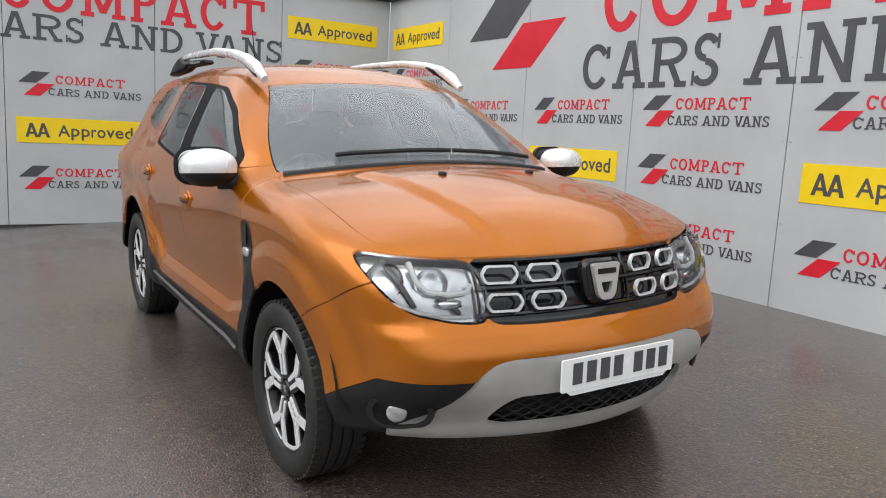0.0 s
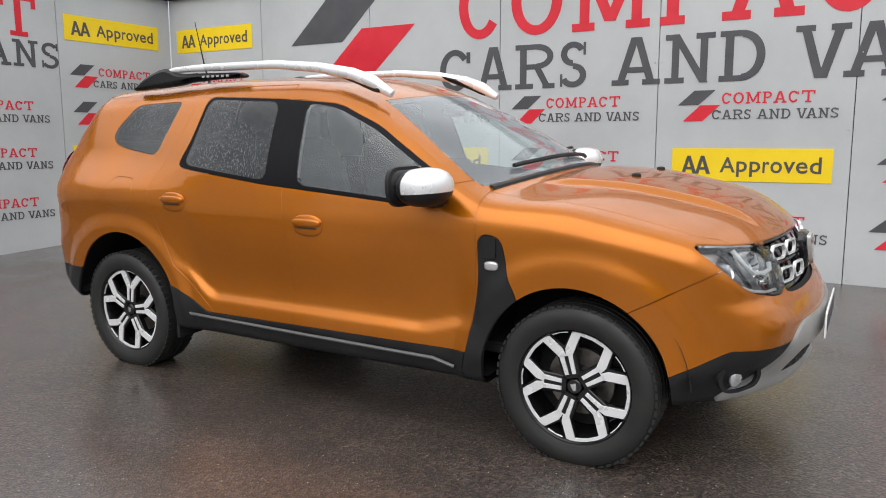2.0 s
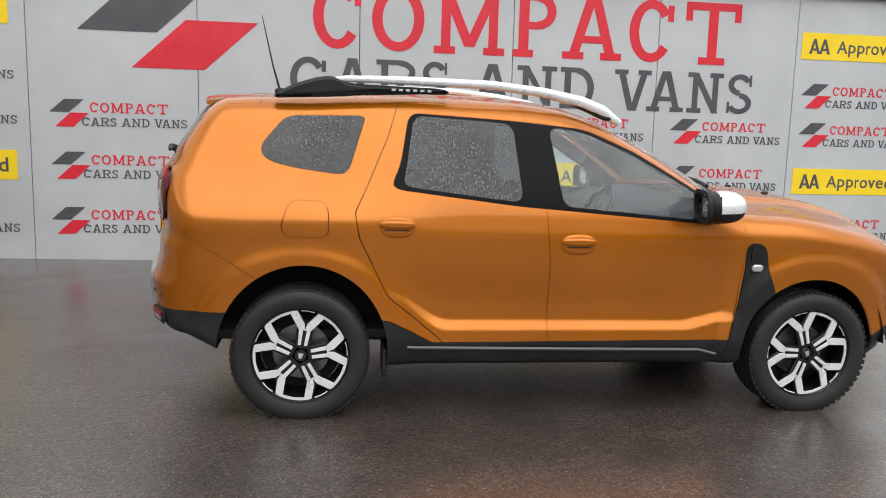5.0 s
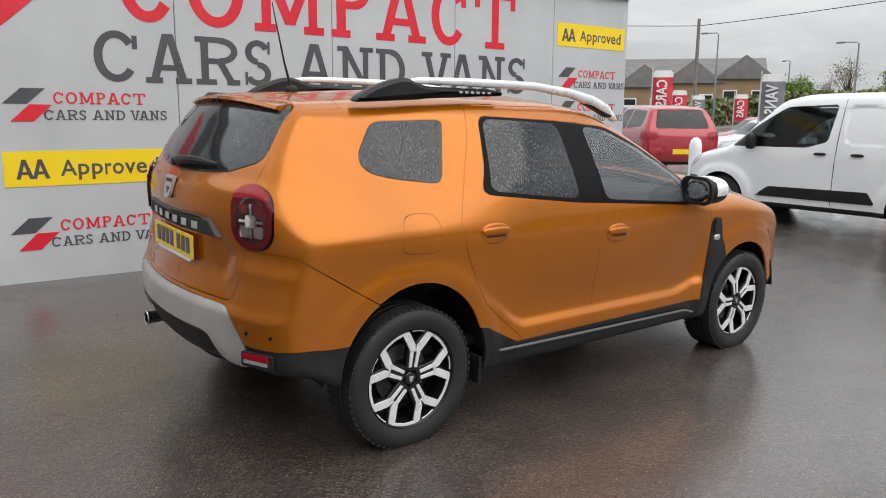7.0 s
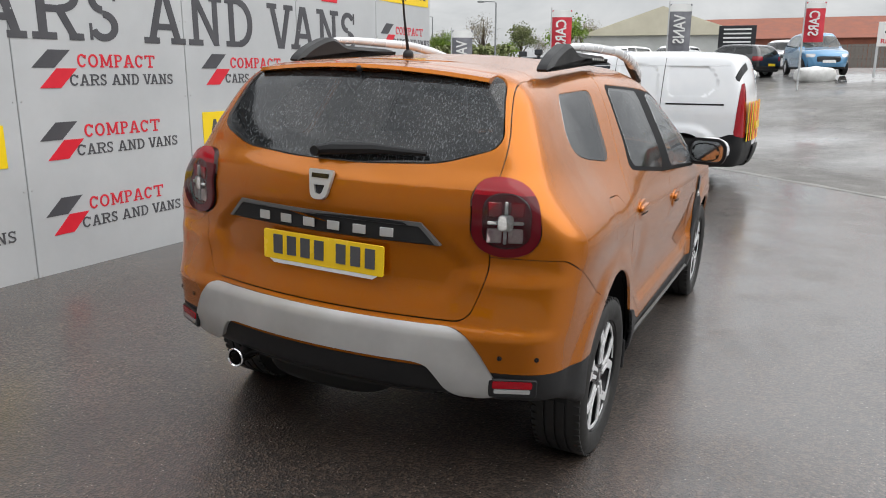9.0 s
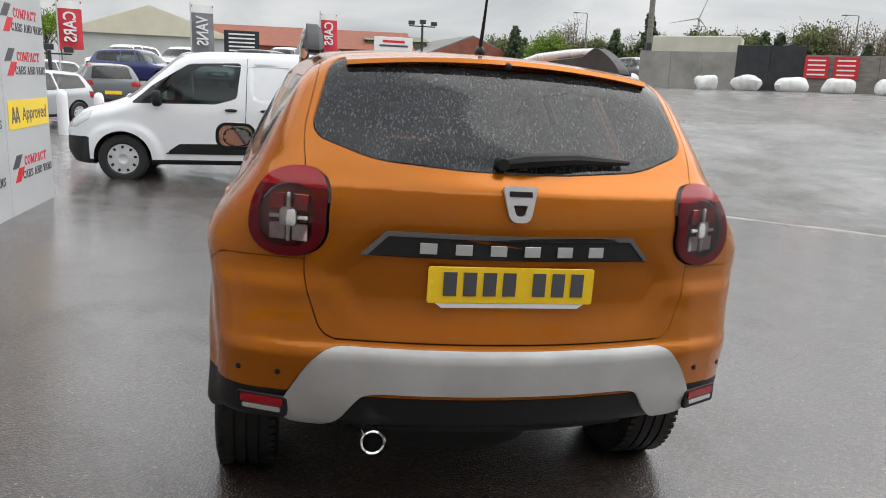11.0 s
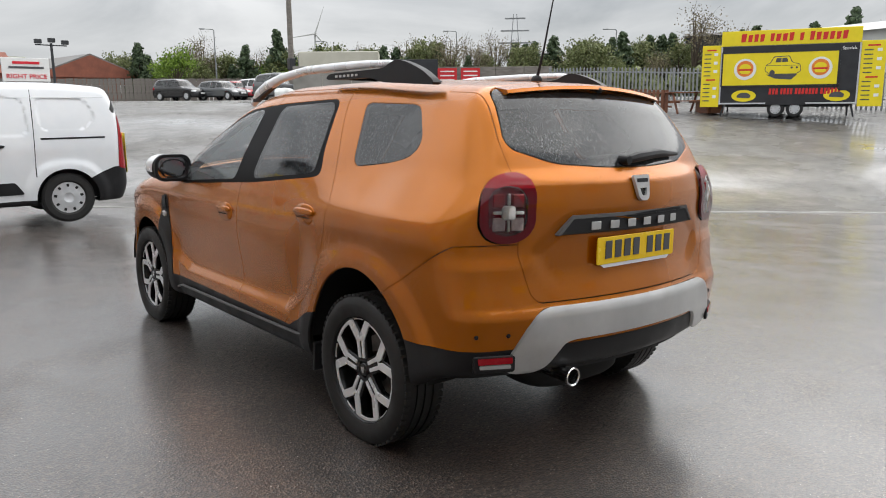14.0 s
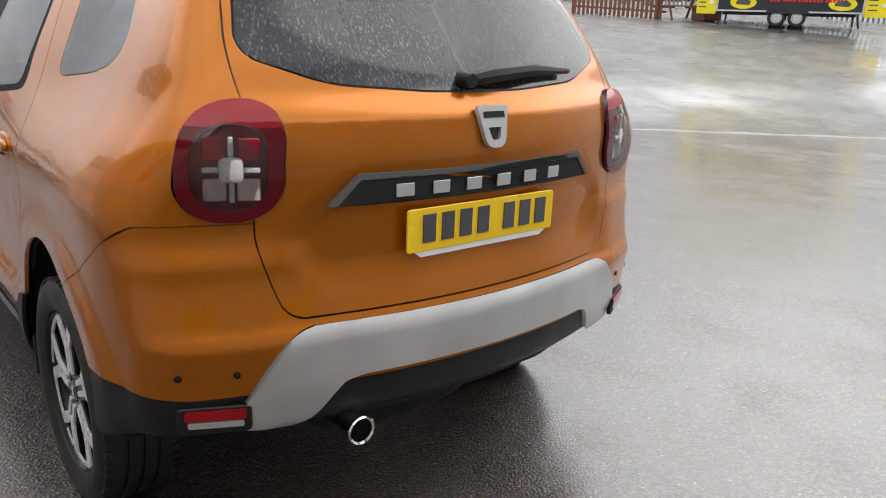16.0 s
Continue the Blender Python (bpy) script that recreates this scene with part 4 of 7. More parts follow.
# lower cladding
SKID_F = [(-0.43, 0.608), (0.43, 0.608), (0.50, 0.575), (0.60, 0.43), (0.74, 0.325), (0.60, 0.318), (-0.60, 0.318), (-0.74, 0.325), (-0.60, 0.43), (-0.50, 0.575)]
skid = shell.cut(end_poly(soften(SKID_F, 1), 1.5, 1), 0.003)
low = skid.cut(end_poly(LOW_F, 1.5, 1), 0.0)
skid.build("front_skid_plate", SATIN, car, "satin silver bumper guard", 0.02, 0.012)
low.build("lower_grille", DARK, car, "black honeycomb lower grille", 0.0, -0.03)
SKID_R = soften([(-0.54, 0.712), (0.54, 0.712), (0.60, 0.66), (0.69, 0.50), (0.655, 0.462), (0.51, 0.462), (0.455, 0.555), (0.42, 0.578), (-0.42, 0.578), (-0.455, 0.555), (-0.51, 0.462), (-0.655, 0.462), (-0.69, 0.50), (-0.60, 0.66)], 1)
rskid = shell.cut(end_poly(SKID_R, 1.5, -1), 0.003)
rskid.build("rear_skid_plate", SATIN, car, "satin silver bumper guard", 0.02, 0.014)


def clad_cut(x, y, z):
    ay = np.abs(y)
    sill = np.maximum(z - (0.412 + 0.008 * x), np.abs(x) - 1.3)
    rear_corner = np.maximum(z - 0.562, x + 1.5)
    wedge = sd_poly(x, z, [(-1.05, 0.54), (-0.90, 0.515), (-0.70, 0.41), (-0.70, 0.2), (-1.05, 0.2)])
    front_corner = np.maximum(z - np.minimum(0.425 + (x - 1.68) * 0.52, 0.545 - 0.02 * (x - 1.9)), 1.5 - x)
    return np.minimum(np.minimum(sill, rear_corner), np.minimum(wedge, front_corner))


VENT = soften([(0.915, 0.935), (1.005, 0.93), (1.03, 0.90), (1.055, 0.76), (1.10, 0.68), (1.10, 0.30), (0.83, 0.30), (0.86, 0.42), (0.905, 0.62), (0.92, 0.78)], 1)
for s in (1, -1):
    shell.cut(side_poly(VENT, 0.45, s), 0.004).build("wing_cladding", BLACK, car, "black plastic wing vent cladding", 0.012, 0.004)
cl = shell.cut(clad_cut, 0.003)
for s, nm in ((1, "left"), (-1, "right")):
    cl.cut(lambda x, y, z, s=s: np.maximum(-s * y + 0.3, np.abs(x) - 1.3)).build("sill_cladding", BLACK, car, "black plastic sill", 0.012, 0.006)
cl.cut(lambda x, y, z: -x).build("front_lower_bumper", BLACK, car, "black plastic lower front bumper", 0.012)
cl.build("rear_lower_bumper", BLACK, car, "black plastic lower rear bumper", 0.012)

# painted panels
FLAP = soften([(-1.395, 1.10), (-1.215, 1.095), (-1.205, 0.925), (-1.365, 0.925), (-1.44, 0.945)], 1)
F_DOOR = [(-0.228, 1.46), (-0.205, 1.30), (-0.150, 1.10), (-0.115, 0.80), (-0.105, 0.35), (0.84, 0.35), (0.86, 0.42), (0.895, 0.62), (0.91, 0.85), (0.90, 1.10), (0.885, 1.150), (0.72, 1.120), (0.34, 1.360), (0.07, 1.468), (-0.15, 1.498), (-0.205, 1.50)]
R_DOOR = [(-0.875, 1.575), (-0.245, 1.575), (-0.205, 1.30), (-0.150, 1.10), (-0.115, 0.80), (-0.105, 0.35), (-0.60, 0.35), (-0.665, 0.43), (-0.92, 0.64), (-1.065, 0.93), (-1.085, 1.05), (-1.03, 1.165), (-0.93, 1.40)]
shell.cut(side_poly(FLAP, 0.45, -1), 0.004).build("fuel_flap", PAINT, car, "", 0.01)
for s in (1, -1):
    shell.cut(side_poly(F_DOOR, 0.40, s), 0.005).build("front_door", PAINT, car, "", 0.012)
    shell.cut(side_poly(R_DOOR, 0.40, s), 0.005).build("rear_door", PAINT, car, "", 0.012)


def hood_cut(x, y, z):
    ay = np.abs(y)
    s = x + 0.24 * y * y
    edge = curve([(0.9, 0.725), (1.3, 0.745), (1.6, 0.745), (1.75, 0.73), (1.85, 0.66), (2.3, 0.60)])(x)
    return np.maximum(np.maximum(ay - edge, 0.995 - s), np.maximum(0.905 + 0.02 * ay - z, 0.0 - x))


shell.cut(hood_cut, 0.005).build("bonnet", PAINT, car, "orange bonnet beaded with rain", 0.015)
TAILGATE = soften([(-0.560, 1.60), (0.560, 1.60), (0.628, 1.33), (0.618, 1.20), (0.618, 0.90), (0.56, 0.73), (-0.56, 0.73), (-0.618, 0.90), (-0.618, 1.20), (-0.628, 1.33)], 1)
shell.cut(end_poly(TAILGATE, 1.55, -1), 0.0045).build("tailgate", PAINT, car, "", 0.012)


def front_bumper_cut(x, y, z):
    return np.maximum(1.45 - x, z - (0.70 + 0.55 * (x - 1.60)) - 0.0)


def rear_bumper_cut(x, y, z):
    return np.maximum(x + 1.5, z - (0.70 + 0.62 * np.minimum(-x - 1.5, 0.42)))


shell.cut(lambda x, y, z: np.maximum(front_bumper_cut(x, y, z), z - 0.93), 0.005).build("front_bumper", PAINT, car, "", 0.012)
shell.cut(rear_bumper_cut, 0.005).build("rear_bumper", PAINT, car, "", 0.012)
shell.build("body_shell", PAINT, car, "", 0.012)
inner.cut(lambda x, y, z: np.maximum(1.13 - z, x - 0.55)).build("headliner", HEADLINER, car, "pale grey headliner and pillars", 0.0)
inner.build("inner_lining", DARK, car, "dark inner lining", 0.0)


# wheels
def wheel(parent, at, label):
    """An alloy wheel; its axis is y and its face looks along -y."""
    e = new("wheel")
    e.parent = parent
    e.matrix_basis = at
    R0 = 0.338
    kr = 1.10
    tyre = [(0.232, -0.080), (0.240, -0.098), (0.262, -0.108), (0.29, -0.112), (0.318, -0.104), (0.332, -0.088), (R0, -0.07)]
    for k, g in enumerate((-0.042, 0.0, 0.042)):
        tyre += [(R0, g - 0.005), (R0 - 0.008, g - 0.004), (R0 - 0.008, g + 0.004), (R0, g + 0.005)]
    tyre += [(R0, 0.07), (0.332, 0.088), (0.318, 0.104), (0.29, 0.112), (0.25, 0.108), (0.218, 0.080)]
    turn = pose(0, 0, 0, -90, 0, 0)
    piece("tyre", moved(lathe(tyre[::-1], 72), turn), RUBBER, e, "wet black tyre")
    lugs = []
    for i in range(60):
        a = 2 * math.pi * i / 60
        for yy in (-0.083, 0.083):
            lugs.append(moved(box(0, yy, R0 - 0.006, 0.022, 0.030, 0.010), Matrix.Rotation(a, 4, "Y")))
    tagged(piece("tread", join(*lugs), RUBBER, e), kind="stuff")
    barrel = [(0.238, -0.088), (0.234, -0.094), (0.228, -0.086), (0.218, -0.06), (0.205, 0.0), (0.20, 0.085), (0.218, 0.085)]
    rim = piece("rim", moved(lathe(barrel[::-1], 64), turn), RIMBLACK, e, "black and machined five-spoke alloy rim")
    piece("brake_disc", moved(lathe([(0.06, 0.0), (0.14, 0.0), (0.14, 0.02), (0.06, 0.02)], 40), pose(0, 0.0, 0, -90, 0, 0)), DISC, rim)
    # Added near-black disc: its colour stands in for the shade behind the spokes.
    piece("shade_disc", moved(lathe([(0.001, 0.04), (0.2, 0.04)], 32), turn), DARK, rim)
    up = Matrix(((1, 0, 0, 0), (0, 0, -1, 0), (0, 1, 0, 0), (0, 0, 0, 1)))
    for k in range(5):
        a0 = 2 * math.pi * k / 5 + math.pi / 2

        def pt(r, da):
            return (kr * r * math.cos(a0 + da), kr * r * math.sin(a0 + da))

        def xy(r, off):
            return (kr * (r * math.cos(a0) - off * math.sin(a0)), kr * (r * math.sin(a0) + off * math.cos(a0)))

        dark = join(prism([xy(0.03, -0.034), xy(0.13, -0.036), pt(0.208, -0.42), pt(0.208, -0.20), xy(0.155, 0), pt(0.208, 0.20), pt(0.208, 0.42), xy(0.13, 0.036), xy(0.03, 0.034)], 0.03, 0.004))
        sp = piece("spoke", moved(moved(dark, up), pose(0, -0.050, 0)), RIMBLACK, rim)
        geos = []
        for s in (-1, 1):
            geos.append(prism([xy(0.048, s * 0.007), xy(0.122, s * 0.0085), xy(0.122, s * 0.026), xy(0.048, s * 0.021)], 0.006, 0.001))
            geos.append(prism([xy(0.117, s * 0.0), xy(0.117, s * 0.0260), pt(0.196, s * 0.385), pt(0.209, s * 0.33), pt(0.205, s * 0.225), xy(0.147, s * 0.006)], 0.006, 0.001))
            geos.append(prism([pt(0.196, s * 0.385), pt(0.209, s * 0.33), pt(0.209, s * 0.48), pt(0.209, s * 0.63), pt(0.196, s * 0.63), pt(0.195, s * 0.5)], 0.0055, 0.001))
        geos.append(prism([pt(0.203, -0.15), pt(0.211, -0.15), pt(0.2115, -0.05), pt(0.2115, 0.05), pt(0.211, 0.15), pt(0.203, 0.15), pt(0.2045, 0)], 0.0055, 0.001))
        piece("machined_face", moved(moved(join(*geos), up), pose(0, -0.080, 0)), ALLOY, rim, "bright machined spoke face")
        a1 = a0 + math.pi / 5
        piece("wheel_bolt", moved(moved(rod((0.057 * math.cos(a1), 0.057 * math.sin(a1), 0), (0.057 * math.cos(a1), 0.057 * math.sin(a1), 0.02), 0.010, 0.008, 6), up), pose(0, -0.045, 0)), CHROME, rim)
    piece("centre_cap", moved(lathe([(0.031, 0), (0.031, 0.012), (0.027, 0.017), (0.001, 0.018)][::-1], 24), pose(0, -0.066, 0, 90, 0, 0)), GLOSS, rim)
    piece("emblem", moved(moved(prism([(-0.013, 0.013), (0.013, 0.013), (0.006, -0.015), (-0.006, -0.015)], 0.003), up), pose(0, -0.0835, 0)), CHROME, rim, "small silver emblem")
    piece("hub", moved(lathe([(0.07, -0.05), (0.07, 0.04)], 24), turn), RIMBLACK, rim)
    return e


for k, (hx, sy, spin) in enumerate(((HUBX, -1, -16), (-HUBX, -1, 9), (HUBX, 1, 14), (-HUBX, 1, -9))):
    w = wheel(car, pose(hx, sy * HUBY, HUBZ, 0, 0, 0 if sy < 0 else 180) @ Matrix.Rotation(radians(spin), 4, "Y"), "")
    arch = [(0.45 * math.cos(math.pi * (i / 24 * 0.96 + 0.02)), 0.36 + 0.45 * math.sin(math.pi * (i / 24 * 0.96 + 0.02))) for i in range(25)]
    v = [(hx + p, sy * q, r) for q in (0.49, 0.86) for p, r in arch]
    f = [[i, i + 1, 26 + i, 25 + i] for i in range(24)] + [list(range(25))]
    piece("wheel_arch_liner", (np.array(v), f), DARK, car)

# ---- car fittings ----
GALVD = material("dull_grey_plastic", (0.10, 0.10, 0.10), 0.45)
FRONT = Matrix(((0, 0, 1, 0), (1, 0, 0, 0), (0, 1, 0, 0), (0, 0, 0, 1)))
REAR = Matrix(((0, 0, -1, 0), (-1, 0, 0, 0), (0, 1, 0, 0), (0, 0, 0, 1)))
SIDES = {-1: FLAT.copy(), 1: Matrix(((-1, 0, 0, 0), (0, 0, 1, 0), (0, 1, 0, 0), (0, 0, 0, 1)))}


def side_y(x, z):
    return meet(suv_form, (x, -1.3, z), (0, 1, 0))[1] * -1


def nose(y, z):
    return meet(suv_form, (2.6, y, z), (-1, 0, 0))[0]


def rump(y, z):
    return meet(suv_form, (-2.6, y, z), (1, 0, 0))[0]


def roof_z(x, y):
    return meet(suv_form, (x, y, 2.0), (0, 0, -1))[2]


def clip_z(geo, z0, keep_up):
    v, f = geo
    v = np.array(v)
    g = [q for q in f if (np.mean([v[i][2] for i in q]) > z0) == keep_up]
    return v, g


def clip_x(geo, x0, keep_front):
    v, f = geo
    v = np.array(v)
    return v, [q for q in f if (np.mean([v[i][0] for i in q]) > x0) == keep_front]


# roof rails
for s in (1, -1):
    rail = piece("roof_rail", pipe([(-1.24, s * 0.583, 1.672), (-1.14, s * 0.588, 1.680), (-0.98, s * 0.594, 1.684), (-0.8, s * 0.596, 1.684), (-0.4, s * 0.594, 1.681), (-0.12, s * 0.588, 1.655), (0.08, s * 0.580, 1.616), (0.20, s * 0.574, 1.572), (0.30, s * 0.568, 1.516)], [0.006, 0.016, 0.018, 0.021, 0.022, 0.025, 0.031, 0.034, 0.020], 12, 0.85), SILVERW, car, "bright silver roof rail")
    fair = soften([(-1.51, 1.572), (-1.43, 1.628), (-1.34, 1.664), (-1.24, 1.692), (-1.18, 1.686), (-1.12, 1.657), (-0.66, 1.652), (-0.62, 1.640), (-0.62, 1.622), (-1.02, 1.620), (-1.10, 1.596)], 1)
    piece("rail_foot", moved(prism(fair, 0.056, 0.016), pose(0, s * 0.581 + 0.028, 0) @ FLAT), BLACK, rail, "black plastic rail foot")
    foot = soften([(-0.10, 1.655), (0.10, 1.625), (0.26, 1.545), (0.24, 1.515), (0.10, 1.572), (-0.02, 1.612)], 1)
    piece("rail_foot", moved(prism(foot, 0.038, 0.008), pose(0, s * 0.576 + 0.019, 0) @ FLAT), BLACK, rail, "black plastic rail foot")
    for k in range(6):
        piece("raised_mark", moved(box(0, 0, 0.001, 0.020, 0.011, 0.002), pose(-0.90 + k * 0.036, s * 0.611, 1.636, 0, 0, 0) @ SIDES[s]), SATIN, rail)

# mirrors
for s in (1, -1):
    body = egg(0.112, 0.118, 0.080, 2.35, 44, 28)
    base = pose(0.715, s * 0.965, 1.125, 0, -4, s * 8)
    hood_up = clip_z(clip_x(body, -0.034, True), -0.022, True)
    m = piece("mirror", moved(hood_up, base), SILVERW, car, "bright silver door mirror cap")
    piece("mirror_base", moved(join(scaled(clip_z(clip_x(body, -0.034, True), -0.022, False), 0.98, 0.98, 1.01), clip_x(clip_x(body, -0.034, False), -0.092, True)), base), BLACK, m, "black lower mirror shell")
    piece("mirror_arm", join(rod((0.72, s * 0.93, 1.06), (0.74, s * 0.83, 1.065), 0.028, 0.034, 10), rod((0.74, s * 0.84, 1.065), (0.69, s * 0.84, 1.13), 0.024, 0.012, 8)), BLACK, m, "black mirror arm")
    piece("mirror_rim", moved(ring_of(rounded(0.238, 0.164, 0.064), rounded(0.200, 0.130, 0.050), 0.020), pose(0.628, s * 0.963, 1.126, 0, -4, s * 8) @ REAR), BLACK, m)
    piece("mirror_glass", moved(prism(rounded(0.206, 0.136, 0.052), 0.003), pose(0.632, s * 0.963, 1.126, 0, -4, s * 8) @ REAR), CHROME, m, "mirror glass")

# door handles and locks
for s in (1, -1):
    for x, z in ((0.02, 0.913), (-0.885, 0.982)):
        y = side_y(x, z) * s
        cup = piece("door_handle", moved(egg(0.090, 0.052, 0.013, 2.4), pose(x, y, z) @ SIDES[s]), PAINT, car, "body-coloured door handle")
        piece("handle_slot", moved(prism(rounded(0.120, 0.005, 0.0024), 0.002), pose(x + s * 0.0, y + s * 0.0145, z - 0.012) @ SIDES[s]), DARK, cup)
        piece("handle_bar", moved(egg(0.088, 0.020, 0.014, 2.6), pose(x, y + s * 0.012, z + 0.014) @ SIDES[s]), PAINT, cup)

# wing vent lamp and louvres
for s in (1, -1):
    y = (side_y(0.97, 0.85) + 0.006) * s
    piece("vent_louvre", moved(prism(rounded(0.062, 0.092, 0.01), 0.006), pose(0.972, y, 0.882) @ SIDES[s]), GLOSS, car, "black ribbed vent")
    piece("side_repeater", moved(egg(0.032, 0.020, 0.012, 2.8), pose(0.982, (side_y(0.98, 0.80) + 0.006) * s, 0.805) @ SIDES[s]), CLEAR, car, "clear side repeater lamp")
    piece("sill_strip", pipe([(-0.88, s * 0.875, 0.395), (-0.80, s * 0.893, 0.385), (0.0, s * 0.900, 0.378), (0.70, s * 0.900, 0.372), (0.80, s * 0.89, 0.345)], 0.008, 6), GALVD, car, "grey sill strip")
    piece("mud_flap", box(-0.93, s * 0.80, 0.30, 0.02, 0.17, 0.14, 0.005), BLACK, car)


def plate(at, color, label):
    """A number plate, 520 by 111 mm, whose writing is plain bars."""
    p = piece("number_plate", moved(prism(rounded(0.52, 0.111, 0.008), 0.006, 0.001), at), color, car, label)
    x = -0.215
    for k in range(7):
        if k == 4:
            x += 0.033
        piece("bar", moved(moved(box(0, 0, 0.001, 0.040, 0.072, 0.003), pose(x + 0.022, 0.004, 0.007)), at), INK, p)
        x += 0.061
    frame_low = [(-0.215, -0.070), (0.215, -0.070), (0.235, -0.056), (-0.235, -0.056)]
    piece("plate_surround", moved(prism(frame_low, 0.004), at), WHITE, p, "white dealer strip under the plate")
    return p


PLATE_Y = mottled("yellow_plate", (0.86, 0.56, 0.015), (0.92, 0.62, 0.02), 5, (0.2, 0.3))
PLATE_W = mottled("white_plate", (0.80, 0.81, 0.80), (0.86, 0.86, 0.85), 5, (0.2, 0.3))
plate(pose(nose(0, 0.56) + 0.022, 0, 0.548) @ FRONT, PLATE_W, "white front number plate with plain dark bars")
plate(pose(rump(0, 0.91) - 0.010, 0, 0.912) @ REAR, PLATE_Y, "yellow rear number plate with plain dark bars")

# grille
for s in (1, -1):
    for yc in (0.225, 0.385):
        for zc in (0.862, 0.776):
            x = nose(yc, zc) - 0.012
            turn = pose(x, s * yc, zc, 0, -6, s * math.degrees(0.72 * yc))
            out = [(-0.068, 0), (-0.050, 0.031), (0.050, 0.031), (0.068, 0), (0.050, -0.031), (-0.050, -0.031)]
            out, inn = soften(out, 0, 0.007), soften([(p * 0.87, q * 0.76) for p, q in out], 0, 0.005)
            piece("grille_ring", moved(moved(ring_of(out, inn, 0.012), FRONT), turn), SILVERW, car, "chrome six-sided grille ring")
for zc in (0.735, 0.819, 0.900):
    pts = [(nose(y, zc) - 0.022, y, zc) for y in np.linspace(-0.47, 0.47, 15)]
    piece("grille_bar", pipe(pts, 0.008, 6), GLOSS, car, "black grille bar")
for yc in (-0.465, -0.305, -0.145, 0.145, 0.305, 0.465):
    pts = [(nose(yc, z) - 0.024, yc, z) for z in np.linspace(0.725, 0.905, 5)]
    piece("grille_bar", pipe(pts, 0.006, 6), GLOSS, car)


def emblem(at, k, name):
    shield = soften([(-0.055 * k, 0.05 * k), (0.055 * k, 0.05 * k), (0.035 * k, -0.045 * k), (0.02 * k, -0.06 * k), (-0.02 * k, -0.06 * k), (-0.035 * k, -0.045 * k)], 1, 0.007)
    hole = [(0.42 * p, 0.30 * q - 0.022 * k) for p, q in shield]
    e = piece("emblem", moved(ring_of(shield, hole, 0.014 * k), at), SATIN, car, "chrome shield emblem")
    piece("emblem_back", moved(prism(shield * 0.98, 0.004), at), GLOSS, e)
    piece("raised_mark", moved(box(0, 0.026 * k, 0.015 * k, 0.072 * k, 0.016 * k, 0.003), at), GLOSS, e)


piece("emblem_plinth", moved(prism(soften([(-0.10, 0.075), (0.10, 0.075), (0.065, -0.085), (-0.065, -0.085)], 1), 0.03, 0.01), pose(nose(0, 0.82) - 0.02, 0, 0.822, 0, -7, 0) @ FRONT), GLOSS, car, "gloss black emblem plinth")
emblem(pose(nose(0, 0.82) + 0.012, 0, 0.828, 0, -7, 0) @ FRONT, 1.15, "front")
emblem(pose(rump(0, 1.165) - 0.003, 0, 1.163, 0, 14, 0) @ REAR, 0.98, "rear")

# front lamps
for s in (1, -1):
    for y, z, r in ((0.735, 0.845, 0.058), (0.60, 0.835, 0.050)):
        x = nose(y, z) - 0.035
        bowl = lathe([(0.001, -0.05), (r * 0.5, -0.042), (r, 0.0), (r * 1.08, 0.004)], 24)
        piece("lamp_bowl", moved(moved(bowl, FRONT), pose(x, s * y, z, 0, 0, s * 28)), CHROME, car, "bright headlamp bowl")
    pts = [(nose(y, z) - 0.018, s * y, z) for y, z in ((0.485, 0.835), (0.50, 0.812), (0.56, 0.806), (0.625, 0.815), (0.65, 0.845), (0.655, 0.90))]
    piece("daylight_strip", pipe(pts, 0.009, 8), PLATE_W, car, "white light strip")
    pts = [(nose(y, z) - 0.015, s * y, z) for y, z in ((0.50, 0.735), (0.58, 0.738), (0.66, 0.753), (0.74, 0.785))]
    piece("daylight_strip", pipe(pts, 0.006, 8), PLATE_W, car)
    for y, z0, z1 in ((0.668, 0.765, 0.905), (0.53, 0.745, 0.80)):
        pts = [(nose(y + 0.02 * k, z) - 0.022, s * (y + 0.02 * k), z) for k, z in zip(range(4), np.linspace(z0, z1, 4))]
        piece("lamp_divider", pipe(pts, 0.010, 6), GLOSS, car, "dark lamp divider")
    piece("side_marker", moved(egg(0.018, 0.045, 0.016, 2.6, 16, 10), pose(nose(0.56, 0.775) - 0.026, s * 0.56, 0.775, 0, 0, s * 16)), CHROME, car, "bright indicator reflector")
    x = nose(0.71, 0.425) + 0.016
    surround = [(-0.13, 0.055), (0.06, 0.07), (0.13, 0.05), (0.13, -0.035), (0.05, -0.075), (-0.13, -0.055)]
    surround = np.array([(p * s * 0.85, q * 0.80) for p, q in surround])
    piece("fog_surround", moved(moved(ring_of(soften(surround, 2), soften(surround * 0.82, 2), 0.014), FRONT), pose(x - 0.01, s * 0.70, 0.425, 0, 0, s * 34)), BLACK, car, "black fog lamp surround")
    fog = piece("fog_lamp", moved(moved(lathe([(0.034, 0.0), (0.034, 0.008), (0.029, 0.013), (0.017, 0.016), (0.001, 0.017)][::-1], 24), FRONT), pose(x - 0.018, s * 0.71, 0.422, 0, 0, s * 28)), LAMPBACK, car, "round clear fog lamp")

# honeycomb behind the lower opening
for k in range(6):
    z = 0.375 + k * 0.020
    pts = [(nose(y, z) - 0.012, y, z + 0.006 * math.sin(y * 95 + k * math.pi)) for y in np.linspace(-0.42 + 0.02 * k * 0.5, 0.42 - 0.02 * k * 0.5, 90)]
    piece("mesh_strand", pipe(pts, 0.0035, 4), BLACK, car)

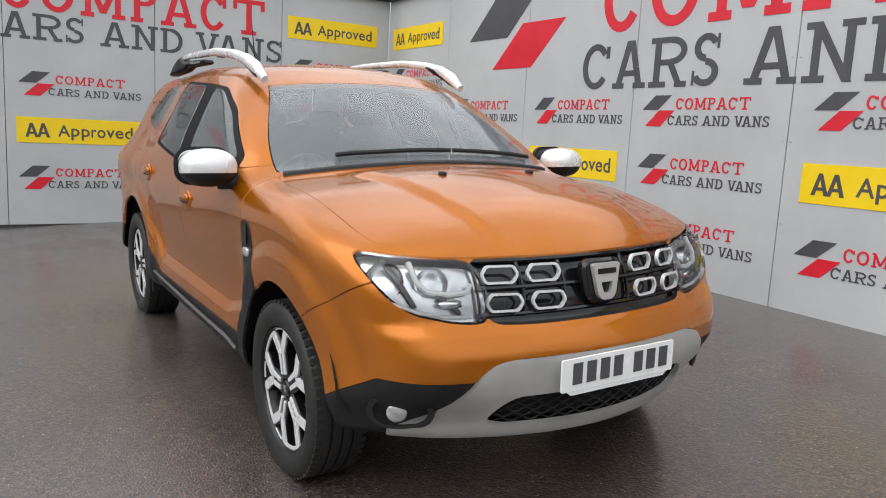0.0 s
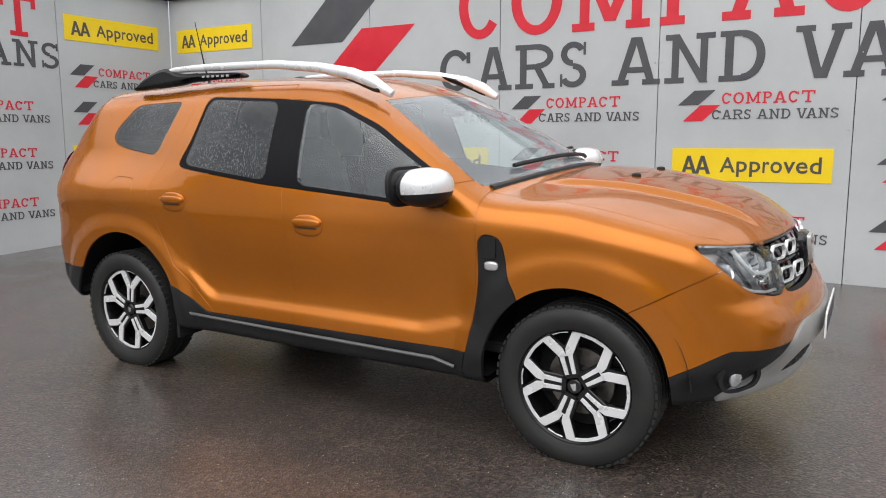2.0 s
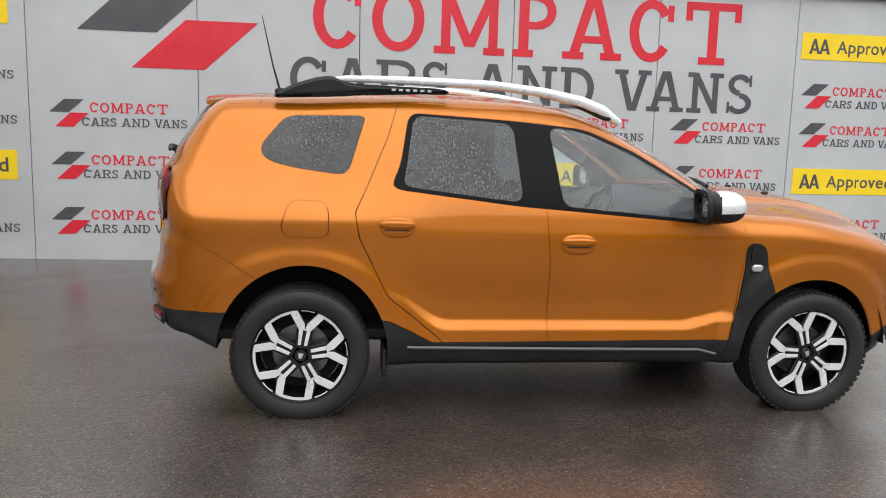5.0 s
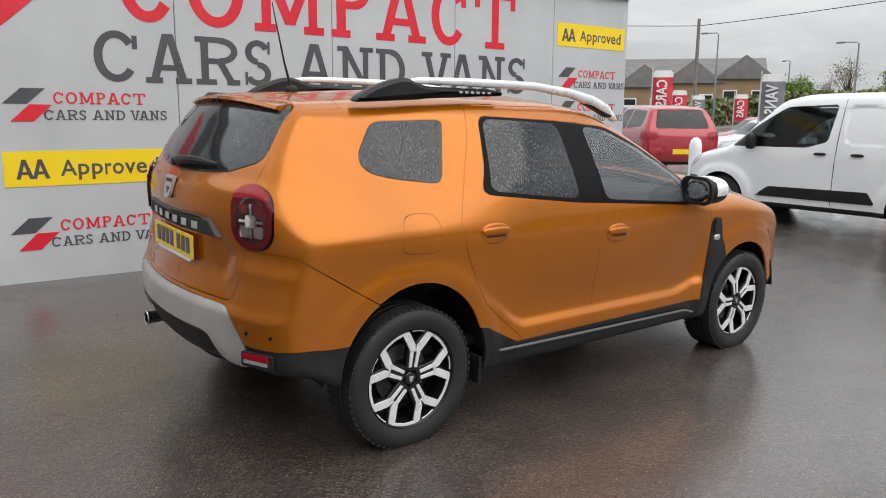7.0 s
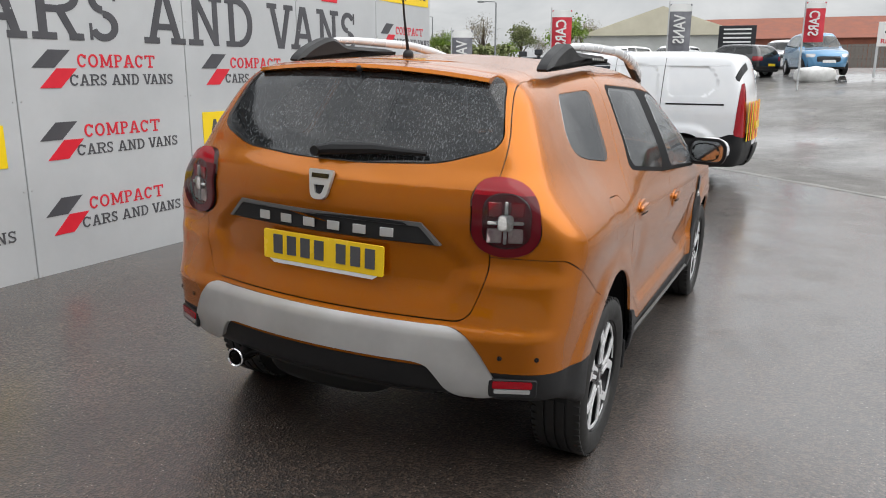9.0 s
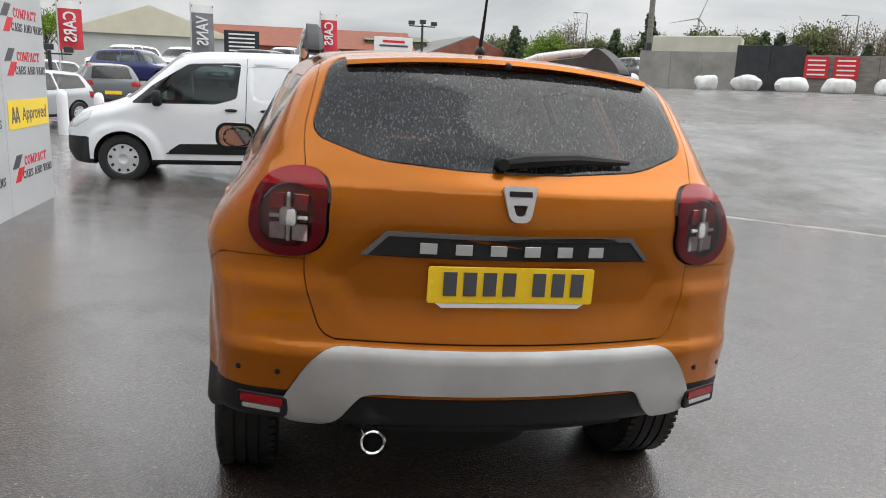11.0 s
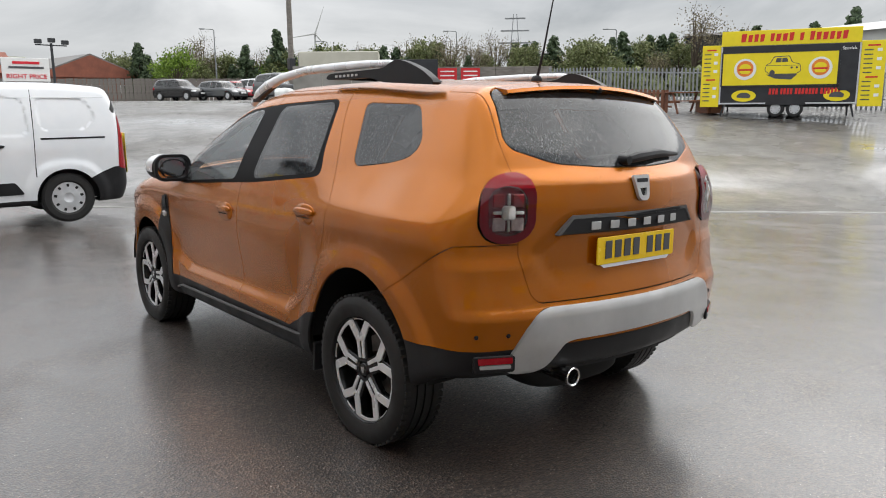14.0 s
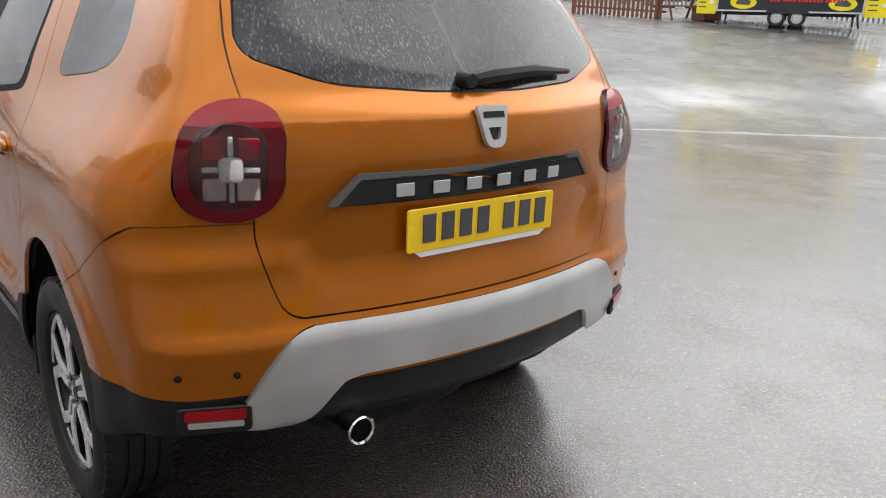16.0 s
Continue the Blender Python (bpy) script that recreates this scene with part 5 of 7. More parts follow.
# bonnet jets, wipers and scuttle
for s in (1, -1):
    piece("washer_jet", moved(egg(0.022, 0.014, 0.010, 2.5, 12, 8), pose(1.38, s * 0.22, roof_z(1.38, 0.22) + 0.004)), BLACK, car, "black washer jet")
piece("scuttle", pipe([(1.005 - 0.24 * y * y, y, roof_z(1.0 - 0.24 * y * y, y) - 0.012) for y in np.linspace(-0.70, 0.70, 21)], 0.022, 8), BLACK, car, "black scuttle panel")
for y0, y1 in ((-0.46, 0.10), (0.12, 0.64)):
    pts = [(0.955 - 0.24 * y * y - 0.02, y, roof_z(0.935 - 0.24 * y * y, y) + 0.022) for y in np.linspace(y0, y1, 8)]
    piece("wiper", pipe(pts, 0.011, 6), BLACK, car, "black wiper blade")

# tail fittings
def wrapped(geo, k=0.235):
    """Bend a flat tail fitting round the tail's plan curve."""
    v = np.array(geo[0])
    v[:, 0] += k * v[:, 1] ** 2
    return v, geo[1]


sx = rump(0, 1.03) - 0.004
strip = [(-0.452 + 0.904 * i / 24, 0.988) for i in range(25)] + [(0.385 - 0.77 * i / 24, 1.062) for i in range(25)]
st = piece("tail_strip", wrapped(moved(prism(strip, 0.030, 0.004), pose(sx + 0.02, 0, 0) @ REAR)), BLACK, car, "black tailgate strip")
edge = [(0.385 - 0.77 * i / 24, 1.064) for i in range(25)] + [(-0.455, 0.990), (-0.438, 0.990)] + [(-0.380 + 0.76 * i / 24, 1.050) for i in range(25)] + [(0.438, 0.990), (0.455, 0.990)]
piece("strip_edge", wrapped(moved(prism(edge, 0.034), pose(sx + 0.02, 0, 0) @ REAR)), GALVD, st, "grey strip edge")
for k in range(6):
    piece("raised_mark", wrapped(moved(box(-0.262 + k * 0.105, 1.018, 0.031, 0.050, 0.032, 0.004, 0.001), pose(sx + 0.02, 0, 0) @ REAR)), SATIN, st, "plain silver raised mark")
piece("rear_wiper", join(pipe([(rump(0.03, 1.275) - 0.02, 0.05, 1.272), (rump(0.0, 1.285) - 0.035, -0.02, 1.285), (rump(-0.2, 1.29) - 0.032, -0.18, 1.297), (rump(-0.36, 1.29) - 0.024, -0.37, 1.292)], [0.016, 0.022, 0.019, 0.008], 8), rod((-2.0, 0.05, 1.272), (-2.09, 0.05, 1.272), 0.022, 0.018, 12)), BLACK, car, "black rear wiper")
lip = [(-1.68, 1.592), (-1.80, 1.592), (-1.872, 1.580), (-1.880, 1.566), (-1.85, 1.556), (-1.70, 1.570)]
v, f = [], []
ys = np.linspace(-0.50, 0.50, 15)
for y in ys:
    for x, z in lip:
        v.append((x + 0.22 * y * y, y, z - 0.13 * y * y))
for i in range(14):
    for j in range(6):
        f.append([i * 6 + j, i * 6 + (j + 1) % 6, (i + 1) * 6 + (j + 1) % 6, (i + 1) * 6 + j])
f += [list(range(6))[::-1], [14 * 6 + j for j in range(6)]]
piece("roof_spoiler", (np.array(v), f), PAINT, car, "orange roof spoiler lip")
piece("washer_jet", moved(egg(0.016, 0.012, 0.012, 2.4, 10, 8), pose(-1.872, 0, 1.562)), BLACK, car)
piece("aerial", join(moved(egg(0.032, 0.018, 0.024, 2.2, 14, 8), pose(-1.50, 0, roof_z(-1.5, 0) + 0.008)), pipe([(-1.50, 0, 1.62), (-1.54, 0, 1.76), (-1.60, 0, 2.03)], [0.008, 0.005, 0.0025], 6)), BLACK, car, "black whip aerial")
piece("exhaust", join(moved(lathe([(0.026, -0.22), (0.033, -0.02), (0.039, 0.0), (0.036, 0.004), (0.031, 0.0), (0.027, -0.10)][::-1], 28), pose(-2.135, 0.40, 0.425) @ REAR)), CHROME, car, "chrome tail pipe")
piece("exhaust_bore", moved(lathe([(0.001, -0.06), (0.030, -0.06)], 20), pose(-2.135, 0.40, 0.425) @ REAR), DARK, car)
piece("silencer", moved(egg(0.16, 0.30, 0.085, 3), pose(-1.82, 0.12, 0.37)), DARK, car)
for s in (1, -1):
    for y in (0.80, 0.685):
        piece("parking_sensor", moved(lathe([(0.0085, 0.0), (0.0085, 0.003), (0.001, 0.004)][::-1], 14), pose(rump(y, 0.622) - 0.001, s * y, 0.622, 0, 0, s * -28) @ REAR), RIMBLACK, car, "dark round parking sensor")
    x = rump(0.725, 0.575)
    hous = piece("rear_fog_housing", moved(moved(prism(rounded(0.168, 0.066, 0.012), 0.012, 0.003), REAR), pose(x + 0.010, s * 0.728, 0.512, 0, 0, s * -26)), BLACK, car, "black lower lamp housing")
    piece("rear_reflector", moved(moved(prism(rounded(0.138, 0.024, 0.006), 0.010), REAR), pose(x + 0.002, s * 0.728, 0.526, 0, 0, s * -26)), RED_LENS, hous, "red bumper reflector")
    piece("reversing_lens", moved(moved(prism(rounded(0.125, 0.015, 0.005), 0.010), REAR), pose(x + 0.002, s * 0.728, 0.503, 0, 0, s * -26)), CLEAR, hous, "pale clear lower lens")
piece("rear_valance", wrapped(moved(prism([(-0.44 + 0.88 * i / 24, 0.43) for i in range(25)] + [(0.44 - 0.88 * i / 24, 0.57) for i in range(25)], 0.02), pose(-2.075, 0, 0) @ REAR), 0.29), BLACK, car, "black lower valance")

# cabin
piece("cabin_floor", box(-0.35, 0, 0.42, 2.9, 1.56, 0.05, 0.01), DARK, car)
dash = soften([(0.30, 0.62), (0.42, 0.98), (0.55, 1.06), (0.92, 1.10), (0.95, 0.62)], 1)
piece("dashboard", moved(prism(dash, 1.44, 0.01), pose(0, 0.72, 0) @ FLAT), SEAT, car, "dark grey dashboard")
piece("steering_wheel", moved(join(moved(lathe([(0.175 + 0.014 * math.cos(a), 0.014 * math.sin(a)) for a in np.linspace(0, 2 * math.pi, 9)], 28), pose(0, 0, 0)), egg(0.06, 0.05, 0.02, 2.4, 12, 8), box(0.10, 0, 0, 0.15, 0.03, 0.012), box(-0.10, 0, 0, 0.15, 0.03, 0.012), box(0, -0.1, 0, 0.03, 0.15, 0.012)), pose(0.27, -0.36, 0.99, 0, -66, 0) @ pose(0, 0, 0, 0, 0, 90)), GLOSS, car, "black steering wheel")
for y in (0.36, -0.36):
    seat = piece("front_seat", join(moved(egg(0.27, 0.25, 0.10, 3), pose(-0.05, y, 0.66)), moved(egg(0.085, 0.24, 0.34, 3), pose(-0.33, y, 0.97, 0, -12, 0))), SEAT, car, "dark fabric front seat")
    piece("headrest", moved(egg(0.055, 0.13, 0.09, 3), pose(-0.44, y, 1.36)), SEAT, seat)
rb = piece("rear_seat", join(moved(egg(0.26, 0.66, 0.09, 3.5), pose(-0.85, 0, 0.70)), moved(egg(0.08, 0.66, 0.30, 3.5), pose(-1.17, 0, 0.98, 0, -14, 0))), SEAT, car, "dark fabric rear seat")
for y in (0.42, 0, -0.42):
    piece("headrest", moved(egg(0.05, 0.12, 0.075, 3), pose(-1.26, y, 1.30)), SEAT, rb)
piece("rear_view_mirror", moved(egg(0.03, 0.12, 0.035, 3), pose(0.33, 0, 1.44)), GLOSS, car)

# ---- vans and cars beyond ----
HUBCAP = mottled("silver_hubcap", (0.50, 0.51, 0.52), (0.62, 0.63, 0.64), 9, (0.3, 0.45), metal=0.3)
ORANGE_CHECK = material("orange_marking", (0.85, 0.16, 0.03), 0.4)
YELLOW_CHECK = material("yellow_marking", (0.80, 0.66, 0.03), 0.4)


def plain_wheel(parent, at, r, cap):
    e = new("wheel")
    e.parent, e.matrix_basis = parent, at
    turn = pose(0, 0, 0, -90, 0, 0)
    w = 0.10
    piece("tyre", moved(lathe([(r * 0.62, -w * 0.8), (r * 0.70, -w), (r * 0.90, -w), (r, -w * 0.75), (r, w * 0.75), (r * 0.9, w), (r * 0.62, w * 0.8)][::-1], 36), turn), RUBBER, e)
    disc_ = [(0.001, -0.075), (r * 0.16, -0.078), (r * 0.20, -0.088), (r * 0.42, -0.088), (r * 0.56, -0.078), (r * 0.64, -0.082), (r * 0.65, -0.05)]
    rim = piece("rim", moved(lathe(disc_, 36), turn), cap, e, "silver wheel trim")
    for k in range(9):
        a = 2 * math.pi * k / 9
        piece("slot", moved(box(0, -0.089, r * 0.50, r * 0.10, 0.006, r * 0.12, 0.004), Matrix.Rotation(a, 4, "Y")), DARK, rim)
    return e


def form_of(top, nose_c, tail_c, side, bow_k=0.24):
    def form(x, y, z):
        w = side(z) - 0.55 * np.maximum(x - (nose_c(0.6) - 0.75), 0) ** 2 - 0.25 * np.maximum(-x - (tail_c(0.6) - 0.45), 0) ** 2
        f = smax(np.abs(y) - w, z - (top(x + bow_k * step(-0.2, 0.5, x) * y * y) - 0.07 * y * y), 0.10)
        f = smax(f, x - (nose_c(z) - 0.30 * y * y), 0.14)
        f = smax(f, -x - (tail_c(z) - 0.14 * y * y), 0.10)
        return smax(f, 0.25 - z, 0.05)
    return form


def road_vehicle(name, at, paint, label, category, length, height, kind, group="", res=0.05):
    """A parked car or van at a coarse size: shell, glass, lamps, bumpers, wheels."""
    e = thing(name, at, label, category, group)
    L = length / 2
    wb = length * 0.305
    if kind == "van":
        top = curve([(-L - 0.2, 1.55), (-L + 0.12, 1.76), (-1.0, 1.835), (0.2, 1.825), (0.62, 1.76), (0.95, 1.52), (1.38, 1.17), (1.55, 1.10), (1.95, 0.98), (2.2, 0.80), (2.4, 0.5)])
        side = curve([(0.2, 0.86), (0.5, 0.90), (0.95, 0.915), (1.12, 0.90), (1.5, 0.835), (1.75, 0.76), (1.95, 0.66)])
        win = [[(-0.25, 1.665), (0.44, 1.635), (0.95, 1.32), (1.22, 1.085), (0.10, 1.095), (-0.18, 1.18)]]
        tailc = curve([(0.2, 2.12), (0.5, 2.21), (0.9, 2.20), (1.2, 2.18), (1.7, 2.05), (1.9, 1.95)])
        nosec = curve([(0.2, 2.10), (0.45, 2.21), (0.7, 2.20), (0.95, 2.08), (1.2, 1.7)])
        ws = (0.62, 1.38)
    else:
        h = height
        tail_flat = kind in ("suv", "hatch", "mpv")
        hood = h * 0.62
        top = curve([(-L - 0.2, h * (0.80 if tail_flat else 0.62)), (-L + 0.18, h * (0.90 if tail_flat else 0.66)), (-L + 0.7, h * 0.975), (-0.3, h), (0.1, h * 0.985), (0.42, h * 0.90), (1.0, hood * 1.03), (1.15, hood), (L - 0.45, hood * 0.93), (L - 0.1, hood * 0.78), (L + 0.2, hood * 0.5)])
        side = curve([(0.2, 0.80), (0.45, 0.86), (h * 0.52, 0.885), (h * 0.62, 0.86), (h * 0.85, 0.70), (h, 0.60)])
        win = [[(-L + 0.55, h * 0.90), (-0.62, h * 0.93), (-0.62, h * 0.645), (-L + 0.45, h * 0.69)], [(-0.56, h * 0.93), (0.02, h * 0.93), (0.06, h * 0.635), (-0.56, h * 0.645)], [(0.10, h * 0.925), (0.36, h * 0.87), (0.86, h * 0.66), (0.12, h * 0.635)]]
        tailc = curve([(0.2, L - 0.12), (0.5, L), (h * 0.55, L - 0.03), (h * 0.68, L - 0.10), (h * 0.95, L - 0.36)])
        nosec = curve([(0.2, L - 0.10), (0.45, L), (0.6, L - 0.02), (hood * 0.85, L - 0.12), (hood, L - 0.4)])
        ws = (0.40, 1.02)
    base_form = form_of(top, nosec, tailc, side)
    form = base_form
    if kind == "van":
        pressed = [soften([(-0.92, 1.62), (-0.38, 1.64), (-0.40, 1.16), (-0.96, 1.16)], 1, 0.05), soften([(-1.66, 1.60), (-1.06, 1.62), (-1.10, 1.20), (-1.60, 1.20), (-1.78, 1.36)], 1, 0.05)]

        def form(x, y, z):
            dent = sum(0.014 * step(0.014, -0.014, sd_poly(x, z, p)) for p in pressed)
            for hx in (wb, -wb):
                dent = dent - 0.035 * step(0.56, 0.44, np.hypot(x - hx, z - 0.33)) * step(0.9, 0.7, z)
            return base_form(x, np.sign(y) * (np.abs(y) + dent * step(0.5, 0.7, np.abs(y))), z)
    sh = Shell(*surface(form, (-L - 0.15, -1.05, 0.15), (L + 0.15, 1.05, height + 0.15), res))
    r = 0.325 if kind != "suv" else 0.345
    for hx in (wb, -wb):
        sh.cut(lambda x, y, z, hx=hx: np.maximum(np.hypot(x - hx, z - r) - r * 1.17, 0.45 - np.abs(y)))
    for s in (1, -1):
        for p in win:
            sh.cut(side_poly(soften(p, 1), 0.4, s), 0.0).build("side_window", FARGLASS, e, "", 0.0)
    sh.cut(lambda x, y, z: np.maximum(np.maximum(np.abs(y) - 0.66, np.maximum(ws[0] - x - 0.24 * y * y, x + 0.24 * y * y - ws[1])), 0.75 - z)).build("windscreen", FARGLASS, e, "", 0.0)
    if kind != "van":
        zt = height
        sh.cut(end_poly(soften([(-0.52, zt * 0.92), (0.52, zt * 0.92), (0.62, zt * 0.66), (-0.62, zt * 0.66)], 1), L * 0.5, -1)).build("rear_window", FARGLASS, e, "", 0.0)
        for s in (1, -1):
            sh.cut(lambda x, y, z, s=s: np.maximum(np.maximum(np.abs(z - zt * 0.56) - 0.09, 0.56 - s * y), x + L - 0.40)).build("tail_light", RED_LENS, e, "", 0.0, 0.004)
            sh.cut(lambda x, y, z, s=s: np.maximum(np.maximum(np.abs(z - zt * 0.44) - 0.07, 0.50 - s * y), L - 0.42 - x)).build("headlight", CLEAR, e, "", 0.0, 0.004)
        sh.cut(end_poly(rounded(0.9, 0.22, 0.05, 3, 0, zt * 0.36), 0, 1)).build("grille", GLOSS, e, "", 0.0)
        sh.cut(lambda x, y, z: z - 0.33).build("sill", BLACK, e, "", 0.0)
        for sx, m in ((1, FRONT), (-1, REAR)):
            piece("number_plate", moved(prism(rounded(0.5, 0.11, 0.01), 0.01), pose(sx * (L + 0.0), 0, 0.55) @ m), PLATE_W if sx > 0 else PLATE_Y, e)
    else:
        for s in (1, -1):
            sh.cut(lambda x, y, z, s=s: np.maximum(np.maximum(np.abs(z - 1.03) - 0.37 + 0.3 * np.maximum(x + L - 0.1, 0), 0.70 - s * y), x + L - 0.20 + 0.06 * (z - 0.7))).build("tail_light", RED_LENS, e, "red and clear upright tail light", 0.0, 0.006)
            sh.cut(side_poly([(-2.12, 1.72), (-2.06, 1.72), (-1.96, 1.45), (-2.02, 1.40)], 0.4, s)).build("rear_pillar_trim", BLACK, e, "black pillar trim", 0.0, 0.002)
            sh.cut(side_poly(soften([(0.80, 0.405), (0.60, 0.545), (-0.74, 0.56), (-0.84, 0.405)], 0, 0.012), 0.4, s)).build("side_moulding", BLACK, e, "black side moulding", 0.02, 0.012)
            sh.cut(lambda x, y, z, s=s: np.maximum(np.maximum(sd_poly(x, z, [(1.72, 0.98), (1.98, 0.90), (2.3, 0.74), (2.3, 0.70), (1.95, 0.74), (1.76, 0.86)]), 0.35 - s * y), 1.6 - x)).build("headlight", CLEAR, e, "", 0.0, 0.003)
            sh.cut(side_poly([(-1.74, 0.62), (-1.60, 0.55), (-1.60, 0.2), (-2.4, 0.2), (-2.4, 0.72), (-1.95, 0.70)], 0.3, s)).build("bumper_corner", BLACK, e, "black rear bumper corner", 0.0, 0.004)
            for x0 in (-0.10, -0.58):
                hd = piece("door_handle", moved(egg(0.085, 0.02, 0.02, 2.6, 14, 8), pose(x0, s * 0.925, 1.02) @ SIDES[s]), BLACK, e, "black door handle")
            piece("door_mirror", moved(egg(0.07, 0.07, 0.11, 2.8), pose(0.86, s * 0.99, 1.16)), BLACK, e, "black door mirror")
            piece("slide_rail", box(-1.47, s * (float(side(1.12)) + 0.002), 1.10, 0.78, 0.012, 0.022), BLACK, e, "dark sliding door rail")
            for x0, z0, z1 in ((-0.30, 0.36, 1.72), (-1.00, 0.62, 1.72)):
                pts = [(x0 - 0.04 * (z - 1), s * (meet(form, (x0, -1.3, z), (0, 1, 0))[1] * -1 + 0.0005), z) for z in np.linspace(z0, z1, 9)]
                piece("door_gap", pipe(pts, 0.006, 4), DARK, e)
            pts = [(x, s * (-meet(form, (x, -1.3, 1.62), (0, 1, 0))[1] + 0.001), 1.62) for x in np.linspace(-1.9, 0.0, 12)]
            piece("roof_gutter", pipe(pts, 0.006, 4), HUBCAP, e)
        sh.cut(lambda x, y, z: np.maximum(z - 0.62, 1.78 - x)).build("front_bumper", BLACK, e, "black front bumper", 0.0)
        sh.cut(lambda x, y, z: np.maximum(z - 0.52, x + 1.9)).build("rear_bumper", BLACK, e, "black rear bumper", 0.02, 0.03)
        sh.cut(lambda x, y, z: z - 0.32).build("sill", BLACK, e, "black sill", 0.0)
        for k in range(6):
            for s in (1, -1):
                y0 = 0.06 + 0.11 * k
                if y0 < 0.70:
                    piece("marking", moved(prism([(s * y0, 0.60 + 0.06 * 0), (s * (y0 + 0.11), 0.60), (s * (y0 + 0.11), 1.14), (s * y0, 1.14)], 0.004), pose(-2.216 + 0.14 * y0 * y0, 0, 0) @ REAR), ORANGE_CHECK if k % 2 == 0 else YELLOW_CHECK, e, "orange and yellow rear marking")
        piece("number_plate", moved(prism(rounded(0.5, 0.11, 0.01), 0.008), pose(-2.225, 0, 0.80) @ REAR), PLATE_Y, e)
    sh.build("body", paint, e, "", 0.0)
    for hx in (wb, -wb):
        for s in (1, -1):
            plain_wheel(e, pose(hx, s * 0.80, r, 0, 0, 0 if s < 0 else 180), r, HUBCAP)
    piece("underside", box(0, 0, 0.45, length * 0.86, 1.5, 0.3), DARK, e)
    return e


def parked(x, y, heading, lift=0.0):
    return pose(x, y, float(ground_z(x, y)) + lift, 0, 0, heading)


road_vehicle("panel_van", parked(7.74, 1.42, 89.0, 0.03), WHITE, "white panel van with black bumpers and orange rear markings", "van", 4.42, 1.90, "van", res=0.035)
PAINTS = {}
for nm, c in (("red", (0.35, 0.010, 0.018)), ("blue", (0.012, 0.018, 0.12)), ("black", (0.010, 0.010, 0.012)), ("grey", (0.09, 0.095, 0.10)), ("silver", (0.38, 0.40, 0.41)), ("white", (0.72, 0.73, 0.74)), ("sky", (0.08, 0.24, 0.42))):
    PAINTS[nm] = material(nm + "_car_paint", c, 0.25, 0.2, 1.0)
ROW = "cars parked beyond the yard"
for x, y, head, nm, kind, ln, ht in ((12.5, 8.35, 57, "red", "suv", 4.2, 1.60), (17.6, 7.4, 150, "silver", "hatch", 4.1, 1.48), (25.5, 13.0, 160, "red", "hatch", 4.0, 1.48), (19.0, 14.6, 60, "grey", "mpv", 4.4, 1.62),
                                    (31.3, 6.5, -110, "blue", "suv", 4.3, 1.56), (24.0, 6.6, 20, "grey", "hatch", 4.1, 1.48), (37.5, 5.6, 160, "white", "hatch", 4.1, 1.48), (30.8, 3.9, 200, "silver", "hatch", 4.2, 1.46),
                                    (33.5, 2.2, 60, "black", "hatch", 4.0, 1.46), (33.0, -1.2, 195, "sky", "mpv", 4.3, 1.78), (41.0, 0.5, 150, "white", "hatch", 4.3, 1.5), (38.0, 8.5, 150, "white", "suv", 4.4, 1.6),
                                    (54.6, -19.6, 205, "black", "suv", 4.4, 1.65), (52.0, -21.9, 200, "grey", "hatch", 4.2, 1.48), (52.6, -23.4, 195, "red", "hatch", 4.2, 1.50), (51.2, -24.6, 195, "white", "suv", 4.4, 1.66),
                                    (41.5, -21.5, 190, "grey", "suv", 4.9, 1.75), (21.5, 10.5, 150, "white", "hatch", 4.0, 1.46), (28.0, 10.0, 150, "silver", "hatch", 4.2, 1.46)):
    road_vehicle("parked_car", parked(x, y, head), PAINTS[nm], f"{nm if nm != 'sky' else 'light blue'} {kind} car parked on the wet lot", "car", ln, ht, kind, ROW, 0.075)

# ---- food trailer ----
KBLACK = mottled("black_panel", (0.012, 0.013, 0.016), (0.025, 0.026, 0.030), 3, (0.3, 0.5))
KYELLOW = mottled("yellow_panel", (0.80, 0.64, 0.008), (0.88, 0.70, 0.012), 3, (0.35, 0.5))
KRED = material("red_lettering", (0.62, 0.02, 0.015), 0.45)
KORANGE = mottled("orange_print", (0.75, 0.18, 0.02), (0.82, 0.28, 0.03), 6, (0.35, 0.5))
FLATW = material("white_print", (0.8, 0.8, 0.78), 0.5)
kz = float(ground_z(9.45, -24.25))
KAT = pose(9.45, -24.25, kz, 0, 0, 206.0)
trailer = thing("food_trailer", KAT, "black and yellow catering trailer with shut hatch", "food trailer")


def on_front(geo, x, z, y=-1.05):
    return moved(geo, pose(x, y, z) @ FLAT)


# seen from its front, x runs to the viewer's right, the face looks along -y
piece("body", box(0, 0, 1.42, 4.34, 2.1, 2.0, 0.03), KBLACK, trailer, "black trailer body")
piece("hatch", on_front(prism(rounded(3.62, 1.10, 0.01), 0.04), -0.28, 1.62), KYELLOW, trailer, "yellow serving hatch")
piece("hatch_frame", on_front(ring_of(rounded(3.70, 1.18, 0.02), rounded(3.60, 1.08, 0.01), 0.05), -0.28, 1.62), KBLACK, trailer)
piece("door", on_front(prism(rounded(0.52, 1.5, 0.01), 0.03), 1.84, 1.62), KBLACK, trailer)
piece("roof_sign", moved(box(0, 0, 0, 4.32, 0.06, 0.50, 0.01), pose(0, -1.08, 2.66)), KYELLOW, trailer, "yellow roof sign")
x = -1.55
